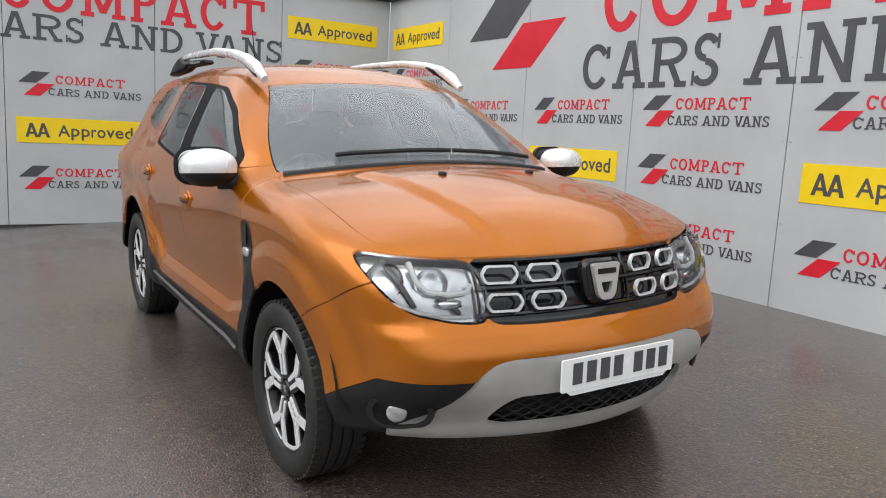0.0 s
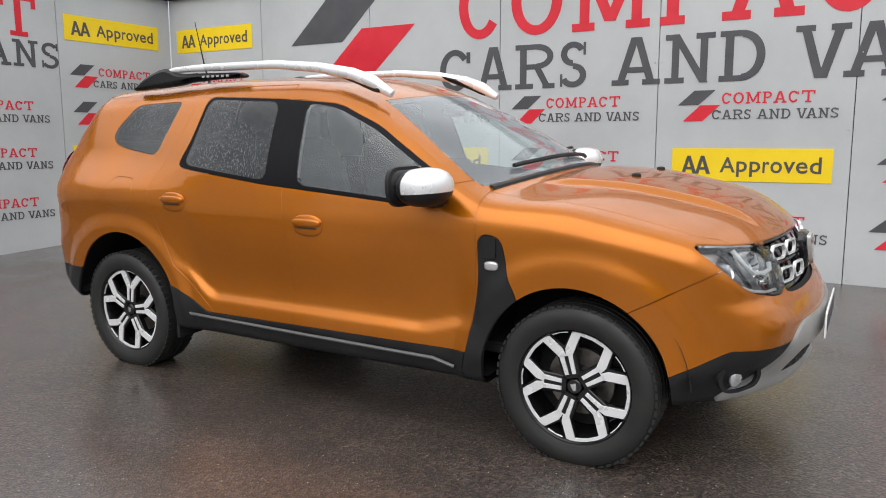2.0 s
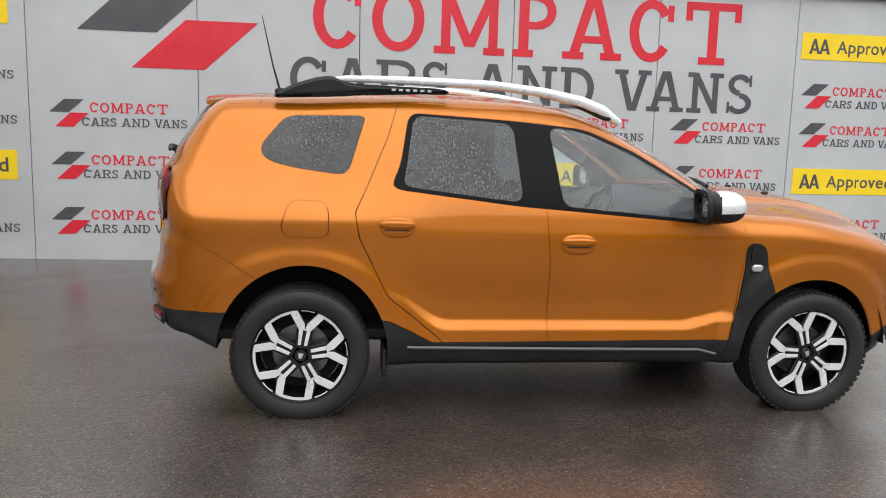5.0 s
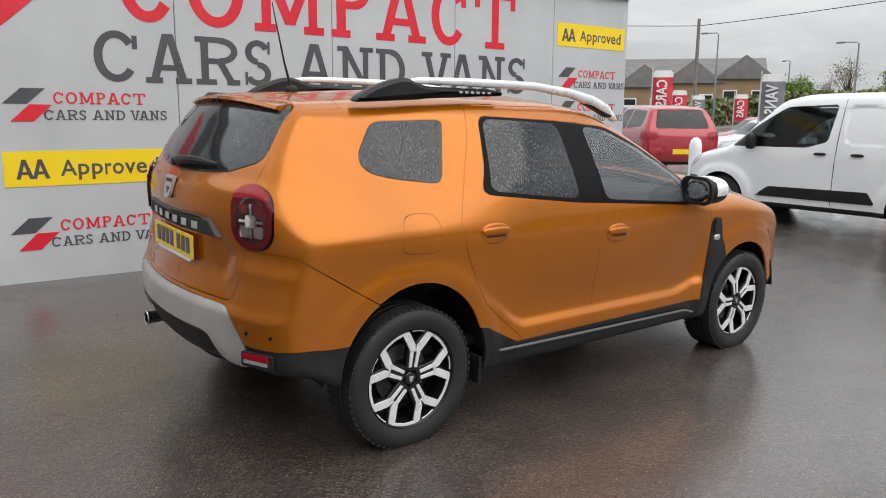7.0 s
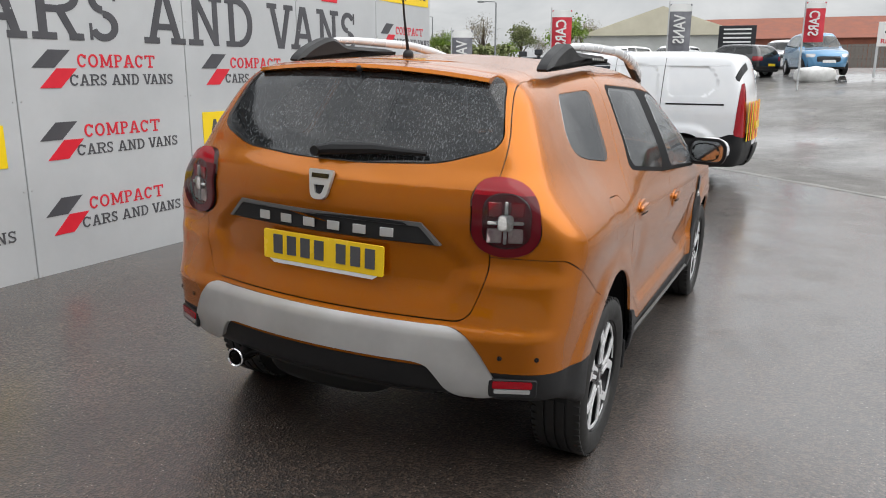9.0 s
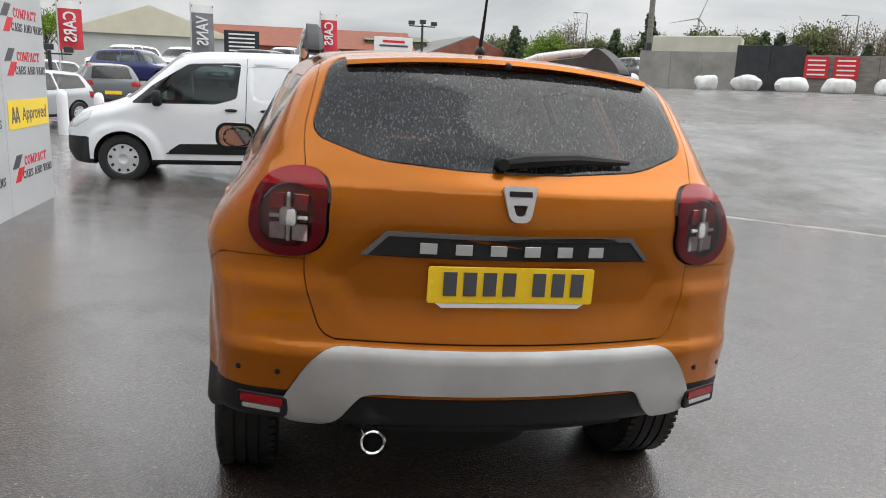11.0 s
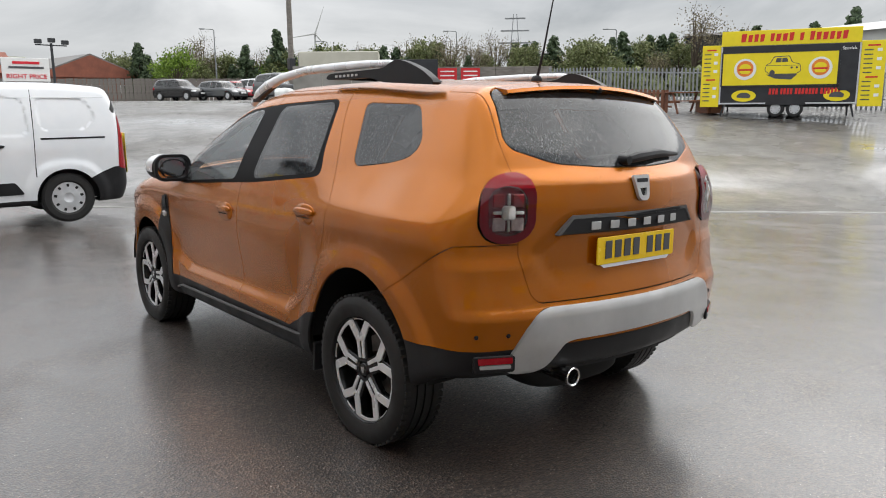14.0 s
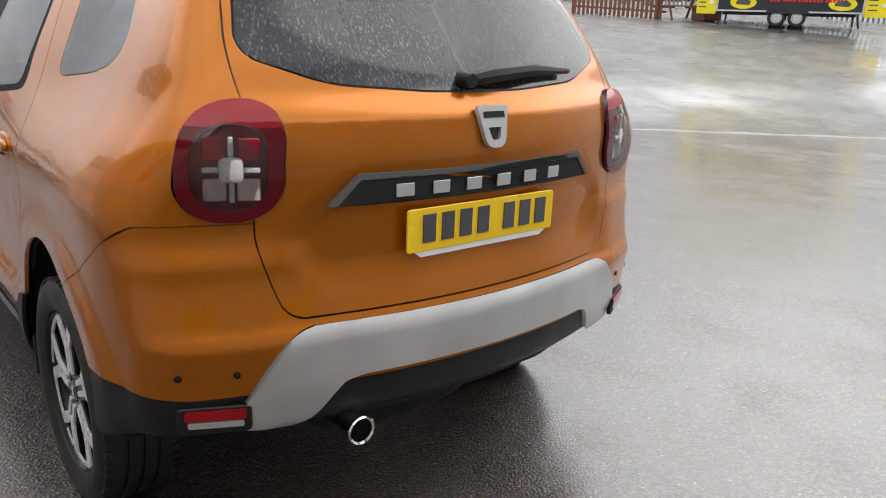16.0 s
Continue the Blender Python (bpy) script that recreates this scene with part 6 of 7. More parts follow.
for wd, hg in ((0.20, 0.28), (0.17, 0.24), (0.16, 0.26), (0.17, 0.25), (0.0, 0), (0.15, 0.27), (0.18, 0.25), (0.18, 0.25), (0.17, 0.28), (0.0, 0), (0.15, 0.26), (0.0, 0), (0.17, 0.29), (0.17, 0.26), (0.18, 0.25), (0.17, 0.26), (0.16, 0.25), (0.18, 0.28)):
    if wd:
        piece("letter_bar", on_front(prism([(0.02, 0), (wd * 0.8, 0.01), (wd, hg), (wd * 0.16, hg * 0.96)], 0.01), x, 2.53, -1.115), KRED, trailer)
        x += wd + 0.025
    else:
        x += 0.13
for xc in (-1.35, 1.0):
    r = piece("roundel", on_front(lathe([(0.001, 0.012), (0.36, 0.012), (0.36, 0)], 32), xc, 1.62, -1.095), FLATW, trailer, "round printed burger picture")
    piece("print", on_front(lathe([(0.001, 0.016), (0.27, 0.016), (0.27, 0)], 28), xc, 1.64, -1.095), KORANGE, r)
    piece("print", on_front(prism(rounded(0.44, 0.05, 0.02), 0.02), xc, 1.60, -1.095), KRED, r)
    piece("print", on_front(prism(rounded(0.30, 0.05, 0.02), 0.02), xc, 1.50, -1.095), KBLACK, r)
for xc in (-1.35, 1.0):
    piece("roundel_print", on_front(prism(soften([(-0.20, 0.02), (-0.16, 0.13), (-0.06, 0.18), (0.06, 0.18), (0.16, 0.13), (0.20, 0.02)], 1), 0.021), xc, 1.62, -1.095), KYELLOW, trailer, "yellow printed bun top")
    piece("roundel_print", on_front(prism(soften([(-0.19, -0.03), (0.19, -0.03), (0.14, -0.13), (-0.14, -0.13)], 1), 0.021), xc, 1.60, -1.095), KYELLOW, trailer, "yellow printed bun base")
pic = piece("print", on_front(prism(soften([(-0.55, 0.02), (-0.5, 0.22), (-0.38, 0.26), (-0.28, 0.48), (0.22, 0.50), (0.32, 0.28), (0.56, 0.22), (0.60, -0.02), (0.46, -0.12), (-0.40, -0.12)], 1), 0.006), -0.18, 1.55, -1.092), INK, trailer, "printed picture of a small car")
piece("print", on_front(prism(soften([(-0.53, 0.03), (-0.48, 0.20), (-0.36, 0.25), (-0.26, 0.45), (0.20, 0.47), (0.30, 0.27), (0.54, 0.20), (0.58, 0.0), (0.45, -0.10), (-0.38, -0.10)], 1), 0.010), -0.18, 1.55, -1.092), KYELLOW, pic)
piece("print", on_front(prism([(-0.22, 0.28), (0.18, 0.29), (0.14, 0.43), (-0.18, 0.42)], 0.013), -0.18, 1.55, -1.092), INK, pic)
piece("print", on_front(prism(soften([(-0.5, -0.12), (0.5, -0.12), (0.3, -0.30), (-0.2, -0.26)], 1), 0.008), -0.18, 1.55, -1.092), INK, pic)
for xc, zc, rr in ((-0.30, -0.06, 0.085), (0.30, 0.10, 0.035), (0.46, 0.10, 0.035)):
    piece("print", on_front(lathe([(0.001, 0.016), (rr, 0.016), (rr, 0)], 18), -0.18 + xc, 1.55 + zc, -1.092), INK, pic)
piece("print", on_front(prism([(-0.50, 0.17), (0.52, 0.165), (0.52, 0.180), (-0.50, 0.185)], 0.013), -0.18, 1.55, -1.092), INK, pic)
piece("print", on_front(prism([(-0.03, 0.02), (-0.01, 0.02), (-0.01, 0.42), (-0.03, 0.42)], 0.015), -0.18, 1.55, -1.092), KYELLOW, pic)
for xc in (-1.35, 1.55):
    o = piece("oval_sign", on_front(scaled(lathe([(0.001, 0.012), (0.40, 0.012), (0.40, 0)], 32), 1, 0.5, 1), xc, 0.72), KYELLOW, trailer, "yellow oval sign")
    piece("print", on_front(prism(soften([(-0.24, -0.06), (-0.2, 0.05), (-0.08, 0.11), (0.12, 0.10), (0.24, 0.02), (0.2, -0.08)], 1), 0.016), xc, 0.72), INK, o)
x = -0.55
for wd in (0.11, 0.10, 0.11, 0, 0.09, 0.11, 0.10, 0.10, 0, 0.11, 0.10, 0.11, 0.11, 0.10, 0.10, 0.10, 0, 0.11, 0.10, 0.11, 0.10, 0.1, 0.1):
    if wd:
        piece("letter_bar", on_front(prism([(0, 0), (wd * 0.7, 0), (wd * 0.8, 0.2), (wd * 0.1, 0.2)], 0.008), x, 0.76, -1.055), KRED, trailer)
    x += (wd or 0.05)
piece("lettering", on_front(letters("Specials", 0.13, 0.42, 0.006, 0.01), 1.62, 2.16, -1.085), FLATW, trailer, "white handwritten lettering")
for sx, w in ((-1, 0.62), (1, 0.72)):
    b = piece("menu_board", moved(box(sx * (2.17 + w / 2), -1.02, 1.40, w, 0.06, 2.12, 0.01), Matrix()), KYELLOW, trailer, "yellow menu board with plain bars")
    for k in range(13):
        z = 2.30 - k * 0.145
        if k % 7 == 0:
            piece("bar", on_front(prism(rounded(w * 0.5, 0.05, 0.01), 0.006), sx * (2.17 + w / 2), z), KRED, b)
        else:
            piece("bar", on_front(prism(rounded(w * 0.36, 0.035, 0.005), 0.006), sx * (2.17 + w / 2) - w * 0.2, z), INK, b)
            if k % 2:
                piece("price_label", on_front(prism(rounded(w * 0.20, 0.10, 0.005), 0.006), sx * (2.17 + w / 2) + w * 0.24, z), FLATW, b)
piece("lower_rail", box(0, -1.07, 0.46, 4.3, 0.03, 0.05), HUBCAP, trailer, "pale lower rail")
piece("corner_post", box(2.14, -1.06, 1.42, 0.05, 0.03, 2.0), HUBCAP, trailer)
piece("corner_post", box(-2.14, -1.06, 1.42, 0.05, 0.03, 2.0), HUBCAP, trailer)
piece("mudguard", on_front(prism(soften([(-0.65, 0), (-0.55, 0.24), (0.55, 0.24), (0.65, 0)], 1), 0.06), 0.0, 0.40, -1.05), KBLACK, trailer)
for xw in (-0.30, 0.30):
    plain_wheel(trailer, pose(xw, -0.98, 0.27), 0.27, HUBCAP)
    plain_wheel(trailer, pose(xw, 0.90, 0.27, 0, 0, 180), 0.27, HUBCAP)
for xl in (-2.0, 2.0):
    piece("prop_leg", join(rod((xl, -0.9, 0.45), (xl + 0.1 * (1 if xl > 0 else -1), -0.9, 0.0), 0.03)), KBLACK, trailer)
    piece("prop_leg", join(rod((xl, 0.9, 0.45), (xl, 0.9, 0.0), 0.03)), KBLACK, trailer)
piece("trailer_chassis", box(0, 0.2, 0.38, 4.0, 1.4, 0.10), KBLACK, trailer)

# ---- picnic table and low brown fence ----
BROWN = mottled("brown_stained_wood", (0.13, 0.045, 0.022), (0.22, 0.085, 0.042), 6, (0.4, 0.6), bump_size=0.002, fine=40, vec=(1, 1, 4))
GREYWOOD = mottled("weathered_fence_wood", (0.13, 0.115, 0.10), (0.24, 0.215, 0.19), 2.2, (0.6, 0.8), bump_size=0.003, fine=30, vec=(1, 1, 5))
GALV = mottled("galvanised_steel", (0.20, 0.21, 0.215), (0.32, 0.33, 0.335), 4, (0.4, 0.6), metal=0.5)
table = thing("picnic_table", parked(12.4, -22.5, 60), "brown wooden picnic table with benches", "picnic table")
for k in range(5):
    piece("top_plank", box(0, -0.32 + k * 0.16, 0.75, 1.6, 0.14, 0.04, 0.004), BROWN, table)
for s in (1, -1):
    piece("bench_plank", box(0, s * 0.70, 0.45, 1.6, 0.24, 0.04, 0.004), BROWN, table)
    for e in (1, -1):
        piece("leg", rod((s * 0.6, e * 0.25, 0.74), (s * 0.6, e * 0.70, 0.0), 0.045, 0.045, 6), BROWN, table)
    piece("crossbar", box(s * 0.6, 0, 0.42, 0.05, 1.6, 0.09), BROWN, table)


def paling_fence(name, p, q, height, gap, width, mat, label, pointed=False, lift=0.0):
    """A fence from p to q; each board is a part of its own."""
    p, q = np.array(p, float), np.array(q, float)
    ln = float(np.hypot(*(q - p)))
    d = (q - p) / ln
    yaw = math.degrees(math.atan2(d[1], d[0]))
    z0 = float(ground_z(*p))
    fence = thing(name, pose(p[0], p[1], 0, 0, 0, yaw), label, "fence", kind="structure")
    n = int(ln / gap)
    shape = [(-width / 2, 0), (width / 2, 0), (width / 2, height), (-width / 2, height)]
    if pointed:
        shape = [(-width / 2, 0), (width / 2, 0), (width / 2, height - 0.06), (0, height), (-width / 2, height - 0.06)]
    me = make_mesh("paling", *moved(prism(shape, 0.022), FLAT), smooth=False)
    me.materials.append(mat)
    for i in range(n):
        x = (i + 0.5) * gap
        w = p + d * x
        ob = new("paling", me)
        ob.parent = fence
        ob.matrix_basis = pose(x, 0, float(ground_z(*w)) + lift + random.uniform(-0.02, 0.02), 0, random.uniform(-0.8, 0.8), 0)
    for zr in (0.3, 0.85):
        pts = [(x, 0.03, float(ground_z(*(p + d * x))) + lift + height * zr) for x in np.linspace(0, ln, 12)]
        piece("rail", pipe(pts, 0.035, 4), mat, fence)
    for k in range(int(ln / 3) + 1):
        w = p + d * k * 3.0
        zz = float(ground_z(*w)) + lift
        piece("post", box(k * 3.0, 0.07, zz + height / 2, 0.1, 0.1, height, 0.01), mat, fence)
    return fence


paling_fence("low_fence", (15.6, -20.6), (12.6, -22.0), 0.85, 0.16, 0.10, BROWN, "low brown stained picket fence")
paling_fence("fence_far", (66.0, 2.0), (53.5, -30.5), 1.75, 0.30, 0.27, GREYWOOD, "weathered grey close-board timber fence")
paling_fence("palisade_fence", (21.5, -25.0), (2.0, -30.5), 1.45, 0.17, 0.075, GALV, "galvanised steel palisade fence", True)
piece("planter", box(0, 0, 0.25, 1.2, 0.5, 0.5, 0.02), BROWN, thing("planter_box", parked(11.8, -23.2, 150), "brown timber planter beside the trailer", "planter"))

# ---- boulders, gate and walls beyond ----
CHALK = mottled("white_painted_stone", (0.55, 0.55, 0.53), (0.78, 0.78, 0.76), 3, (0.5, 0.8), bump_size=0.02, fine=6)
CONC = mottled("weathered_concrete", (0.20, 0.19, 0.17), (0.33, 0.315, 0.29), 0.9, (0.6, 0.85), bump_size=0.006, fine=9)
for k, (x, y) in enumerate(((29.5, 1.5), (29.6, -1.3), (28.8, -14.8), (26.8, -17.6), (25.9, -19.0), (24.9, -20.4), (23.8, -21.8), (22.7, -23.2))):
    v, f = egg(0.66, 0.42, 0.34, 3.0, 18, 10)
    for i in range(len(v)):
        nz = noise.noise(Vector(v[i]) * 2.2 + Vector((k * 7.3, 0, 0)))
        v[i] *= 1 + 0.28 * nz
    b = piece("boulder", (v, f), CHALK, at=parked(x, y, 60 + 37 * k, 0.26))
    tagged(b, "white painted rough boulder along the lot edge", "boulder", "boulders along the lot edge")
wallc = thing("boundary_wall", pose(0, 0, 0), "weathered concrete boundary wall with a dark gate", "wall", kind="structure")
W0, W1 = Vector((30.2, -16.0, 0)), Vector((22.6, -26.4, 0))
wd = (W1 - W0).normalized()
yaw = math.degrees(math.atan2(wd.y, wd.x))
for k in range(9):
    a = W0 + wd * (1.43 * k)
    z = float(ground_z(a.x, a.y))
    if k in (3, 4):
        piece("gate_leaf", moved(box(0.715, 0, 0.95, 1.42, 0.12, 2.0, 0.01), pose(a.x, a.y, z, 0, 0, yaw)), KBLACK, wallc, "dark steel gate leaf")
    else:
        piece("wall_panel", moved(box(0.715, 0, 0.75, 1.41, 0.14, 1.65 if k > 4 else 1.8, 0.01), pose(a.x, a.y, z, 0, 0, yaw)), CONC if k < 5 else GREYWOOD, wallc)
for k in (0, 1):
    b = W0 + wd * (7.6 + k * 1.15)
    z = float(ground_z(b.x, b.y))
    s = thing("red_notice", pose(b.x - 0.14, b.y + 0.1, z, 0, 0, yaw + 180), "red notice board with plain white bars", "notice board", "red notices on the wall")
    piece("board", box(0, -0.03, 1.05, 0.95, 0.03, 0.92, 0.005), material("red_board", (0.55, 0.015, 0.02), 0.4), s)
    for j in range(4):
        piece("bar", box(0, -0.05, 1.35 - j * 0.2, 0.7, 0.012, 0.06), FLATW, s)
        piece("bar", box(0, -0.010, 1.35 - j * 0.2, 0.7, 0.012, 0.06), FLATW, s)
cont = thing("white_container", parked(33.8, -21.0, yaw), "pale cream site container behind the wall", "container")
piece("body", box(0, 0, 1.35, 4.4, 2.2, 2.5, 0.04), mottled("cream_steel", (0.48, 0.46, 0.38), (0.58, 0.56, 0.47), 1, (0.5, 0.7)), cont)
piece("end_door", box(-2.22, 0, 1.3, 0.06, 2.0, 2.2), CONC, cont)

# ---- buildings beyond ----
BRICK = mottled("red_brick", (0.20, 0.065, 0.040), (0.30, 0.105, 0.065), 1.2, (0.7, 0.9), bump_size=0.004, fine=14)
TANB = mottled("tan_brick", (0.26, 0.17, 0.09), (0.36, 0.25, 0.14), 1.2, (0.7, 0.9), bump_size=0.004, fine=14)
SLATE = mottled("grey_sheet_roof", (0.12, 0.115, 0.11), (0.22, 0.21, 0.20), 0.8, (0.5, 0.8), vec=(1, 6, 1))
CREAM = mottled("cream_sheet", (0.56, 0.52, 0.40), (0.66, 0.62, 0.49), 0.5, (0.5, 0.7))
PALE = mottled("pale_sheet_wall", (0.45, 0.46, 0.44), (0.55, 0.56, 0.54), 0.6, (0.5, 0.7))
OLIVE = mottled("olive_sheet", (0.12, 0.13, 0.07), (0.17, 0.18, 0.10), 0.6, (0.6, 0.8))


def hall(name, x, y, heading, length, depth, eaves, ridge, wall, roof, label, windows=0, across=False):
    """A pitched-roof building: x runs along its front, which looks along -y; its ridge runs along it or, if across, from front to back."""
    e = thing(name, parked(x, y, heading, -0.3), label, "building")
    piece("wall", box(0, 0, eaves / 2, length, depth, eaves, 0.01), wall, e)
    if across:
        g = prism([(-length / 2 - 0.3, eaves), (length / 2 + 0.3, eaves), (0, ridge)], depth + 0.5)
        piece("roof", moved(g, pose(0, depth / 2 + 0.25, 0) @ FLAT), roof, e)
        piece("gable", moved(prism([(-length / 2, eaves), (length / 2, eaves), (0, ridge - 0.15)], 0.06), pose(0, -depth / 2 - 0.26, 0) @ FLAT), wall if wall == BRICK else roof, e)
    else:
        v = [(-length / 2 - 0.3, -depth / 2 - 0.4, eaves), (length / 2 + 0.3, -depth / 2 - 0.4, eaves), (length / 2 + 0.3, 0, ridge), (-length / 2 - 0.3, 0, ridge), (-length / 2 - 0.3, depth / 2 + 0.4, eaves), (length / 2 + 0.3, depth / 2 + 0.4, eaves)]
        piece("roof", (np.array(v), [[0, 1, 2, 3], [3, 2, 5, 4], [0, 3, 4], [1, 5, 2], [0, 4, 5, 1]]), roof, e, smooth=False)
    for k in range(windows):
        wx = -length / 2 + length * (k + 0.5) / windows
        w = piece("window", box(wx, -depth / 2 - 0.02, eaves * 0.58, length / windows * 0.5, 0.1, eaves * 0.32, 0.02), FLATW, e)
        piece("pane", box(wx, -depth / 2 - 0.075, eaves * 0.58, length / windows * 0.42, 0.02, eaves * 0.26), GLOSS, w)
    return e


hall("brick_workshop", 90, -1.0, -90, 26, 12, 3.2, 5.6, BRICK, BRICK, "long red brick workshop with a low gable")
hall("green_shed", 91, -12.5, -90, 7, 10, 4.4, 5.2, OLIVE, OLIVE, "olive green sheet metal shed")
hall("brick_workshop", 84, -18.5, -84, 11, 14, 2.6, 4.9, BRICK, SLATE, "low red brick workshop with a grey sheet roof", 3, True)
hall("storage_hall", 74, 12.6, -82, 13.5, 18, 3.0, 5.4, PALE, CREAM, "cream and grey storage hall with a shallow gable", 0, True)
for k, (x, y) in enumerate(((56.0, 42.5), (58.5, 39.2), (61.0, 35.8))):
    hall("brick_house", x, y, -52, 4.6, 8, 3.6, 5.6, TANB, SLATE, "tan brick house with a grey gabled roof", 2, True)
hall("brick_house", 60.5, 42.0, -52, 15, 6, 3.6, 6.2, TANB, SLATE, "tan brick terrace with a long grey roof", 5)
hall("grey_warehouse", 14.0, -55.0, 165, 22, 14, 4.2, 5.4, PALE, PALE, "pale grey warehouse behind the food trailer", 0)
hall("dark_warehouse", 39.0, -75.0, -150, 13, 8, 6.4, 7.0, CAP, CAP, "dark flat-roofed warehouse among trees", 0)

# ---- flags, boards, posts ----
FLAGRED = mottled("red_flag_cloth", (0.55, 0.03, 0.05), (0.68, 0.06, 0.08), 3, (0.7, 0.9))
FLAGGREY = mottled("grey_flag_cloth", (0.16, 0.16, 0.18), (0.24, 0.24, 0.26), 3, (0.7, 0.9))
POLE = material("pale_pole", (0.55, 0.56, 0.56), 0.4, 0.3)


def banner(x, y, red, text, top, tall, facing, lean_=0.0):
    """A printed banner flag on a pole, its writing seen from behind."""
    e = thing("banner_flag", parked(x, y, facing), ("red" if red else "grey") + " printed banner flag on a pale pole", "flag", "banner flags round the lot")
    base = top - tall
    n, wv = 10, tall * 0.46
    v, f = [], []
    for i in range(n + 1):
        for j in range(7):
            u = j / 6
            v.append((0.03 + u * wv, 0.05 * math.sin(u * 5 + i * 0.4), base + tall * i / n - 0.10 * u * lean_))
    for i in range(n):
        for j in range(6):
            a = i * 7 + j
            f.append([a, a + 1, a + 8, a + 7])
    cloth = piece("cloth", (np.array(v), f), FLAGRED if red else FLAGGREY, e)
    v2 = [(0.03 + u * wv, -0.012 + 0.05 * math.sin(u * 5 + n * 0.35), base + tall * (0.84 + 0.16 * w)) for w in (0, 1) for u in np.linspace(0, 1, 7)]
    piece("header", (np.array(v2), [[j, j + 1, j + 8, j + 7] for j in range(6)]), FLATW, e, "pale banner header")
    g = letters(text, wv * 0.55, tall * 0.62, 0.02, 0.02)
    piece("lettering", moved(scaled(g, 1, -1, 1), pose(wv * 0.78, -0.07, base + tall * 0.78, 0, 90, 0) @ pose(0, 0, 0, 90, 0, 0)), FLATW, e, "white lettering")
    piece("pole", rod((0, 0, 0), (0, 0, top + 0.1), 0.035, 0.022, 8), POLE, e)
    return e


for x, y, red, top, tall, face in ((20.5, 14.5, True, 2.9, 1.55, -60), (27.4, 18.6, True, 2.7, 1.4, -60), (20.9, 10.4, False, 2.9, 1.55, -65), (30.7, 17.4, True, 2.4, 1.3, -60), (33.8, 21.9, False, 2.5, 1.4, -60),
                                  (26.3, 8.5, True, 3.55, 1.70, -75), (27.0, 4.0, False, 3.35, 1.75, -80), (26.0, -0.8, True, 3.0, 1.35, -85)):
    banner(x, y, red, "CARS" if red else "VANS", top, tall, face)


def board(x, y, heading, w, z0, z1, mat, bars, label):
    e = thing("sign_board", parked(x, y, heading), label, "sign board")
    piece("board", box(0, 0, (z0 + z1) / 2, w, 0.06, z1 - z0, 0.01), mat, e)
    for s in (1, -1):
        piece("post", box(s * (w / 2 - 0.05), 0.06, z1 / 2, 0.08, 0.06, z1), POLE, e)
    return e


b = board(29.8, -4.15, -80, 1.75, 1.15, 2.05, FLATW, 0, "white sign board with red lettering on posts")
piece("bar", box(0, -0.04, 1.86, 1.0, 0.012, 0.10), REDV, b)
piece("bar", box(0, -0.04, 1.68, 1.3, 0.012, 0.08), INK, b)
piece("lettering", moved(letters("RIGHT PRICE", 0.17, 1.5, 0.012, 0.01), pose(-0.75, -0.032, 1.26) @ FLAT), REDV, b, "red lettering")
b = board(40.8, 2.8, -85, 1.9, 1.0, 2.3, KBLACK, 0, "black sign board with plain white bars on posts")
for k in range(5):
    piece("bar", box(0, -0.04, 2.1 - k * 0.22, 1.4, 0.012, 0.08), FLATW, b)


def lamp_post(x, y, h, arm, heading, label="grey steel street lamp post"):
    e = thing("street_lamp", parked(x, y, heading), label, "street lamp", "street lamps beyond the lot")
    piece("column", rod((0, 0, 0), (0, 0, h), 0.09, 0.05, 8), GALV, e)
    piece("arm", pipe([(0, 0, h - 0.1), (0.1 * arm, 0, h + 0.06), (arm, 0, h + 0.1)], 0.04, 6), GALV, e)
    piece("lantern", moved(egg(0.32, 0.12, 0.07, 3, 12, 6), pose(arm + 0.15, 0, h + 0.09)), GALV, e)


for x, y, h, arm, hd in ((47.0, 29.1, 6.6, 0.9, 100), (51.4, 21.2, 5.0, 1.0, 100), (70, 36, 5.2, 0.9, 60), (72, -30, 7.0, 1.0, 70), (80, -48, 7.0, 1.0, 70), (60, -52, 7.0, 1.0, 60), (45, -60, 6.5, 1.0, 60)):
    lamp_post(x, y, h, arm, hd)
for x, y, h in ((24.3, 8.3, 1.9), (35.1, -6.35, 2.7)):
    e = thing("floodlight_mast", parked(x, y, -80), "dark mast with three floodlights", "floodlight mast", "floodlight masts")
    piece("mast", rod((0, 0, 0), (0, 0, h), 0.07, 0.06, 8), CAP, e)
    piece("crossbar", rod((-0.7, 0, h - 0.1), (0.7, 0, h - 0.1), 0.03, 0.03, 6), CAP, e)
    for xx in (-0.6, 0, 0.6):
        piece("floodlight", box(xx, -0.06, h + (0.12 if xx == 0 else 0.05), 0.30, 0.16, 0.20, 0.02), CAP, e)
tp = thing("telegraph_pole", parked(39.9, -21.2, 0), "weathered brown wooden telegraph pole with a notice", "telegraph pole")
piece("pole", rod((0, 0, 0), (0, 0, 10.4), 0.19, 0.14, 10), GREYWOOD, tp)
piece("crossarm", box(0, 0, 7.4, 0.12, 0.12, 0.10), GREYWOOD, tp)
piece("notice", box(-0.18, 0.10, 2.2, 0.38, 0.38, 0.7, 0.02), KBLACK, tp)
tp2 = thing("telegraph_pole", parked(-4, -44, 0), "weathered brown wooden telegraph pole", "telegraph pole")
piece("pole", rod((0, 0, 0), (0, 0, 8.0), 0.15, 0.11, 10), GREYWOOD, tp2)
tp3 = thing("telegraph_pole", parked(40, 26, 0), "weathered brown wooden telegraph pole", "telegraph pole")
